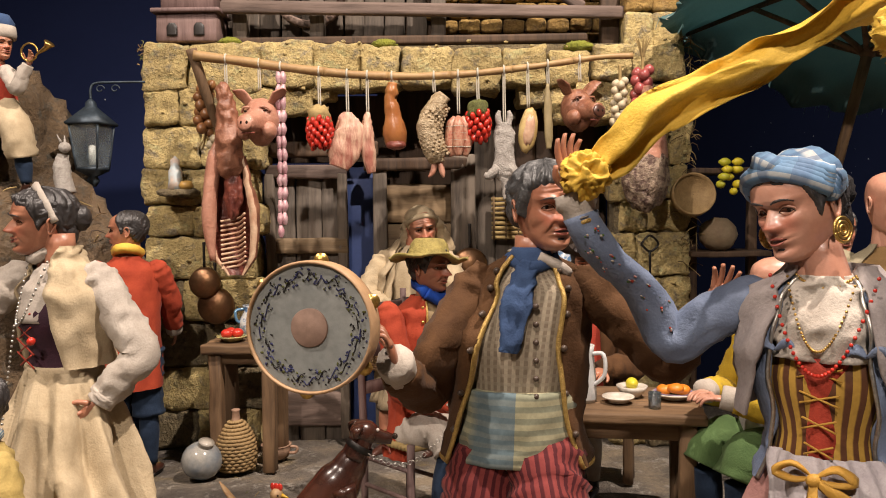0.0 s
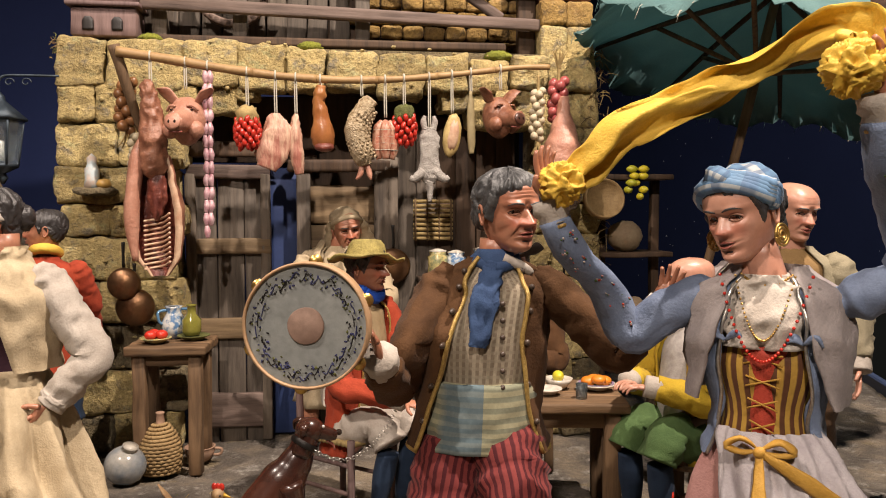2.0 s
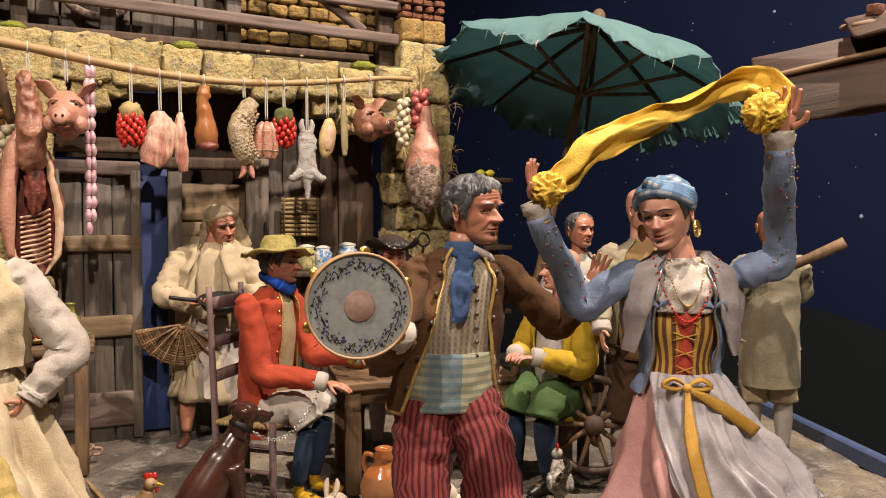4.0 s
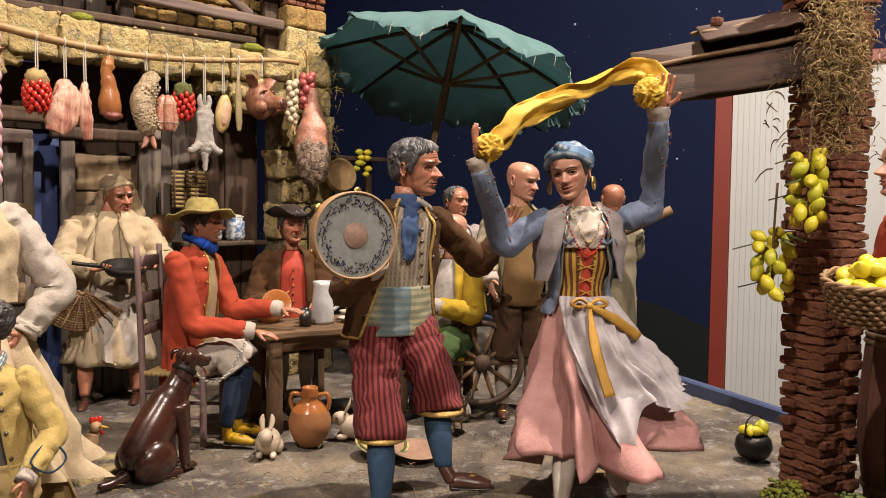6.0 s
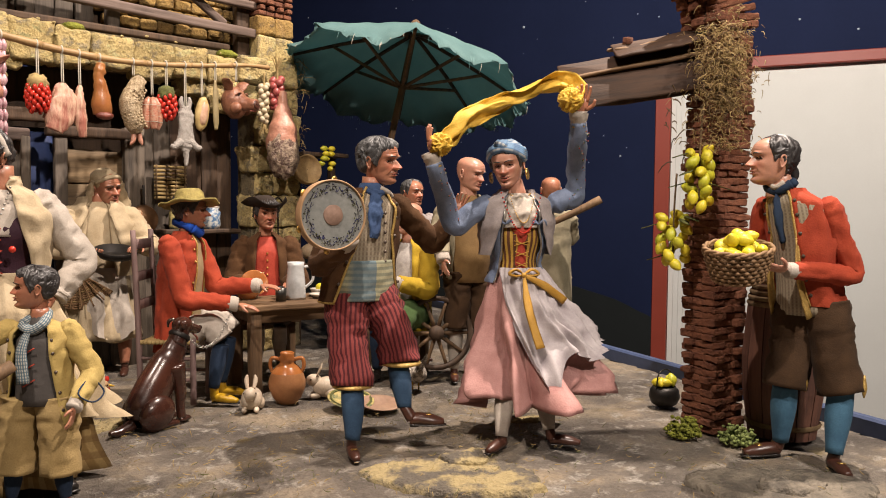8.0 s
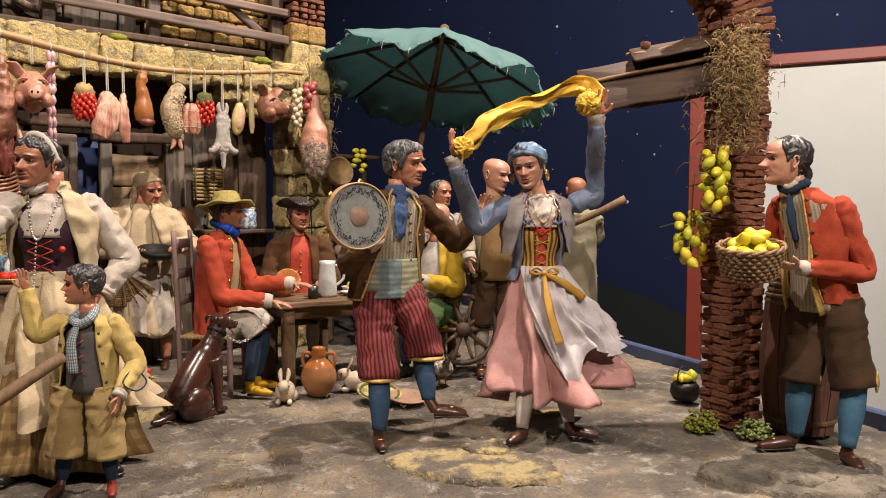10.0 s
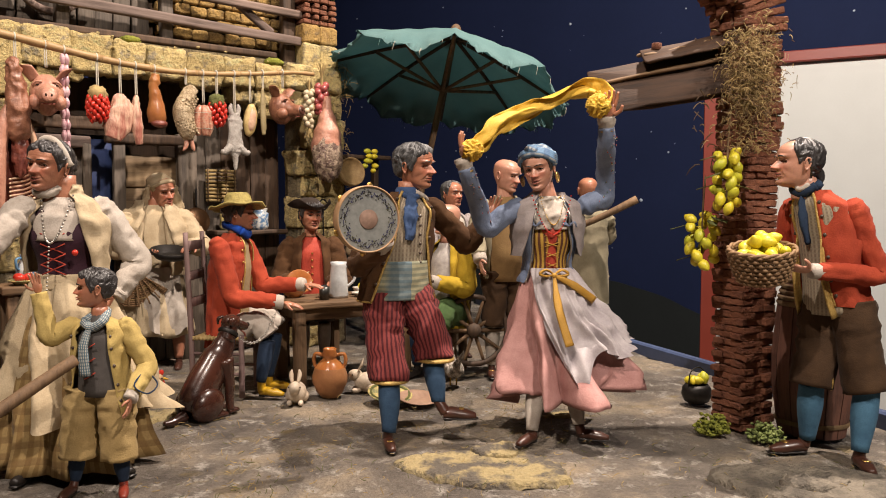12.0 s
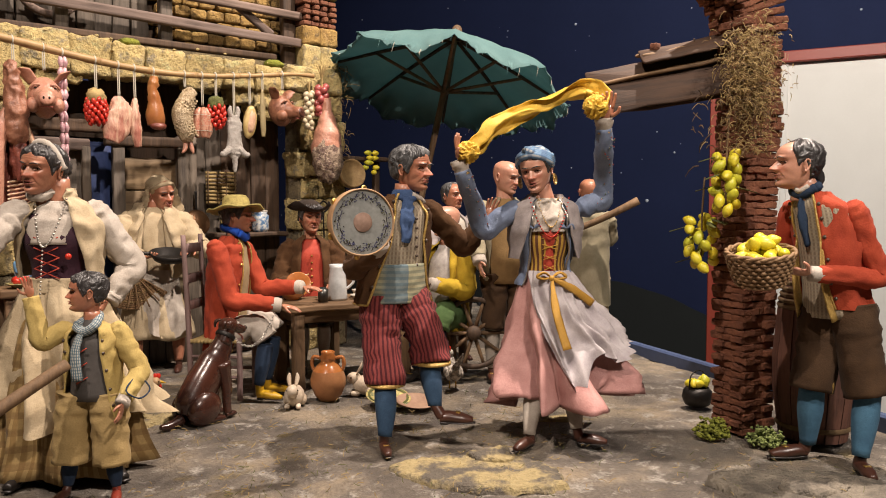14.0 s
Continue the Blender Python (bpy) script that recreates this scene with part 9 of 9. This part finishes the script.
for u, v, zz, r, nm, lab in ((.086, -.028, .238, .022, "copper_pan", "round aged copper pan hung on the wall"), (.098, -.020, .205, .026, "copper_pan", "dark copper pan hung behind another pan"), (.452, .022, .255, .026, "copper_pan", "dull copper pan leaning on the shutter")):
    t = holder(nm, FM @ Matrix.Translation((u, v, zz)), lab, "pan", "copper pans")
    sh = Shape()
    sh.lathe((0, 0, 0), [(.0005, .006), (r * .8, .006), (r * .95, 0), (r, -.002), (r * .98, .002), (r * .84, .009), (.0005, .009)], COPPER, 28, turn(90, 0, 0), (False, False))
    part("dish", sh, t)
    sh = Shape()
    sh.tube([(0, -.001, r), (0, -.001, r + .022), (0, 0, r + .034)], [.002, .002, .0025], IRON, 8, 8)
    part("handle", sh, t)
# majolica jars on the shelf
for u, r, hh, m in ((.520, .0155, .038, MAJOLICAY), (.548, .0150, .036, MAJOLICA), (.588, .0165, .040, MAJOLICA)):
    t = holder("majolica_jar", FM @ Matrix.Translation((u, .038, .2365)), "painted majolica pharmacy jar on the dark shelf", "jar", "jars on the shelf")
    sh = Shape()
    sh.lathe((0, 0, 0), [(r * .8, 0), (r, hh * .18), (r * .93, hh * .5), (r, hh * .8), (r * .75, hh * .9), (r * .85, hh), (r * .6, hh * .98)], m, 24, None, (True, False))
    part("body", sh, t)
    sh = Shape()
    sh.lathe((0, 0, 0), [(r * .86, hh), (r * .9, hh * 1.04), (r * .3, hh * 1.12), (.0005, hh * 1.13)], CERAMIC, 20, None, (False, False))
    part("lid", sh, t)
    if m == MAJOLICA and u < .56:
        sh = Shape()
        sh.tube([(-r * .8, 0, hh * .85), (-r * 1.6, 0, hh * .75), (-r, 0, hh * .35)], .002, MAJOLICA, 8, 12)
        part("handle", sh, t)
# iron trivet scale on right pier
t = holder("iron_scale", FM @ Matrix.Translation((.700, -.012, .285)), "black iron steelyard hook hung on the wall", "scale")
sh = Shape()
sh.tube([(-.012, 0, 0), (0, 0, .012), (.012, 0, 0), (0, 0, -.010), (-.012, 0, 0)], .0016, IRON, 6, 24)
part("ring", sh, t)
sh = Shape()
sh.tube([(0, 0, -.010), (.001, 0, -.06), (.0, 0, -.10), (.008, 0, -.112), (.012, 0, -.10)], .0018, IRON, 6, 20)
part("rod", sh, t)

# shelf at the right flank with sieve, cheeses and lemons
t = holder("side_shelf", FM @ Matrix.Translation((.800, .03, 0)), "dark wooden side shelf of provisions against the wall", "shelf")
for sx, w in ((-.03, .012), (.055, .012)):
    sh = Shape()
    sh.box((sx, 0, .19), (w, .014, .385), WOODDARK, None, .001, .001, 4, sx)
    part("post", sh, t)
for zz in (.16, .27, .385):
    sh = Shape()
    sh.box((.012, -.01, zz), (.11, .07, .008), WOODDARK, None, .001, .001, 4, zz)
    part("shelf_board", sh, t)
sh = Shape()
sh.lathe((0, 0, 0), [(.027, -.006), (.029, -.006), (.029, .008), (.027, .008), (.0265, .002), (.0005, .002)], WICKERLIGHT, 30, turn(78, 0, 0), (False, False))
sh.thing("sieve", "round wooden sieve leaning on the wall", "sieve", m=FM @ Matrix.Translation((.752, -.035, .352)))
for u, v, zz, r in ((.800, -.012, .312, .026), (.812, -.012, .186, .024), (.785, -.015, .196, .018)):
    sh = Shape()
    sh.ball((0, 0, r * .85), (r, r, r * .9), surface("pale_rind", (.42, .34, .22), (.3, .2, .12), .7, 40, 220, .5, .002), None, 20, 14, wob(.08, 3, u))
    sh.thing("round_cheese", "round pale rind cheese on the side shelf", "cheese", "cheeses on the shelf", m=FM @ Matrix.Translation((u, v + .02, zz - .037 if zz > .3 else zz - .022)))
for i in range(9):
    ob = new("lemon", LEMONS[(0, 2, 1)[i % 3]])
    ob.matrix_world = FM @ Matrix.Translation((.795 + .011 * math.cos(i * 2.2) + .008, -.03 + .006 * math.sin(i * 3), .384 - .010 * (i // 2) + .012)) @ turn(40 * i, 90, 30 * i).to_4x4() @ Matrix.Diagonal((.85, .85, .85, 1))
    tagged(ob, "small yellow lemon bunched on the side shelf", "lemon", "lemons by the shelf")
straws("eave_straw", "dry straw and twigs tucked along the wall end", 160, lambda: (lambda u, zz: FM @ V((u, rng.uniform(-.02, .03), zz)))(rng.gauss(.752, .006), rng.uniform(.25, .57)), .02, (STRAW, TWIG, STRAW), .0006, .5)
straws("nest_straw", "straw tuft stuck in the left wall corner", 40, lambda: FM @ V((rng.gauss(-.002, .006), rng.uniform(.0, .03), rng.gauss(.562, .008))), .011, (STRAW, TWIG, GREENS), .0007, .2)

# ---- lantern ----
lan = holder("street_lantern", at_place((-.443, 1.183, .372)), "four-sided blue-grey iron lantern on a wall bracket", "lantern")
sh = Shape()
sh.lathe((0, 0, 0), [(.004, 0), (.009, .008), (.006, .014), (.022, .022), (.023, .026)], LANTERNM, 4, turn(0, 0, 45))
part("foot", sh, lan)
for i in range(4):
    a = math.pi / 4 + i * math.pi / 2
    sh = Shape()
    sh.tube([(.0215 * math.cos(a), .0215 * math.sin(a), .025), (.030 * math.cos(a), .030 * math.sin(a), .086)], .0016, LANTERNM, 6)
    part("corner_bar", sh, lan)
    b = a + math.pi / 2
    sh = Shape()
    c0, c1, c2, c3 = [V((r * math.cos(x), r * math.sin(x), zz)) * 1 for r, x, zz in ((.021, a, .026), (.021, b, .026), (.0295, b, .085), (.0295, a, .085))]
    n = (c1 - c0).cross(c3 - c0).normalized() * .0008
    sh.grid([[c0, c1, c1 + n, c0 + n, c0], [c3, c2, c2 + n, c3 + n, c3]], GLASS, (True, True))
    gl = part("pane", sh, lan, "frosted glass pane", False)
    gl.visible_shadow = False
sh = Shape()
sh.lathe((0, 0, 0), [(.034, .084), (.036, .087), (.020, .100), (.008, .110), (.007, .116), (.0005, .122)], LANTERNM, 4, turn(0, 0, 45))
part("roof", sh, lan)
sh = Shape()
sh.lathe((0, 0, .030), [(.005, 0), (.005, .026), (.0005, .028)], CERAMIC, 10)
part("candle", sh, lan)
sh = Shape()
sh.tube([(0, 0, .120), (0, 0, .134), (.006, .002, .142), (.03, .003, .143), (.075, .008, .143)], .0018, LANTERNM, 8, 22)
for k in (0, 1):
    sh.tube([(.012 + .022 * k + .007 * math.cos(a) * (1 - a / 9), .003, .134 + .006 * math.sin(a) * (1 - a / 9)) for a in [j * .5 for j in range(13)]], .0009, LANTERNM, 6, 26)
part("bracket", sh, lan)

# ---- rocky slope with the horn player ----


def rock(name, c, r, seed, label):
    sh = Shape()
    sh.ball(c, r, ROCK, None, 46, 34, lambda q: q * (1 + .26 * noise.noise(q * 1.7 + V((seed, 0, 0))) + .16 * noise.noise(q * 4.2 + V((0, seed, 0))) + .07 * noise.noise(q * 9)))
    sh.thing(name, label, "rock", "rocky slope")


rock("rock_mound", (-.62, 1.17, .12), (.16, .14, .27), 3.0, "brown cork rock mound rising at the stage side")
rock("rock_mound", (-.52, 1.15, .27), (.15, .10, .11), 8.0, "brown cork rock ledge under the horn player")
rock("rock_mound", (-.62, 1.20, .42), (.13, .1, .12), 5.0, "brown cork rock crag at the stage side")
straws("slope_scrub", "dry brown scrub on the rocky slope", 260, lambda: (rng.gauss(-.50, .05), 1.10 + rng.gauss(0, .02), rng.uniform(.28, .37)), .022, (TWIG, STRAW, WOODDARK), .0009, .3)


def horn_player():
    sh = Shape()
    B = V((-.526, 1.105, .353))
    k = .72
    c = lambda x, y, z: B + V((x, y, z)) * k
    R = V((.8, .2, 0))
    torso(sh, [(c(.0, 0, .155), .026, .022), (c(-.005, 0, .20), .026, .022), (c(-.008, 0, .235), .024, .018), (c(-.004, 0, .25), .010, .010)], R, REDCLOTH, 24, .001)
    for s, e, w in (((.028, -.01, .228), (.06, -.03, .195), (.082, -.03, .235)), ((-.04, -.01, .228), (-.06, -.03, .18), (.0, -.045, .19))):
        arm(sh, c(*s), c(*e), c(*w), .0095, WHITE, None, s[0] * 99, .15)
        hand(sh, c(*w), (.5, -.2, .6), (0, -1, 0), .014, SKIN, .5)
    head(sh, c(.012, -.004, .275), (.9, -.4, 0), .0185, SKIN, HAIR, "short")
    sh.lathe(c(.010, 0, .288), [(.019, 0), (.020, .006), (.019, .016)], WHITE, 18)
    sh.lathe(c(.010, 0, .300), [(.017, 0), (.018, .012), (.012, .022), (.0005, .024)], BLUECLOTH, 18)
    leg(sh, c(.01, 0, .16), c(.05, -.02, .12), c(.055, -.015, .075), .021, .018, LINEN, 2)
    leg(sh, c(-.025, 0, .16), c(-.02, -.02, .10), c(-.02, -.02, .05), .021, .018, LINEN, 5)
    calf(sh, c(.056, -.015, .078), c(.062, -.015, .03), .010, NAVY)
    calf(sh, c(-.02, -.02, .05), c(-.018, -.02, .01), .010, NAVY)
    shoe(sh, c(.062, -.015, .03), c(.085, -.03, .005), LEATHER, .03, False)
    shoe(sh, c(-.018, -.02, .012), c(.005, -.035, -.014), LEATHER, .03, False)
    figurine(sh, "horn_player_figurine", "small horn player figurine in red vest and cream breeches")
    hn = Shape()
    q = c(.090, -.036, .255)
    hn.tube([q + V((.011 * math.cos(a), 0, .011 * math.sin(a))) for a in [j * .55 for j in range(12)]] + [q + V((.022, 0, .004)), q + V((.028, -.001, .010))], [.0012] * 12 + [.003, .007], GOLD, 8, 50)
    hn.thing("hunting_horn", "small coiled brass hunting horn", "horn")


horn_player()
sh = Shape()
sh.tube([(-.425, 1.09, .36), (-.43, 1.09, .39), (-.428, 1.09, .41)], [.012, .010, .006], FUR, 14, 12, .0015)
sh.ball((-.422, 1.085, .418), (.008, .006, .007), FUR, None, 12, 8)
for s in (-1, 1):
    sh.tube([(-.426, 1.088 + .004 * s, .424), (-.43, 1.09 + .008 * s, .434)], [.002, .0006], FUR, 6)
sh.thing("goat_figurine", "small white goat figurine on the rocky ledge", "figurine")
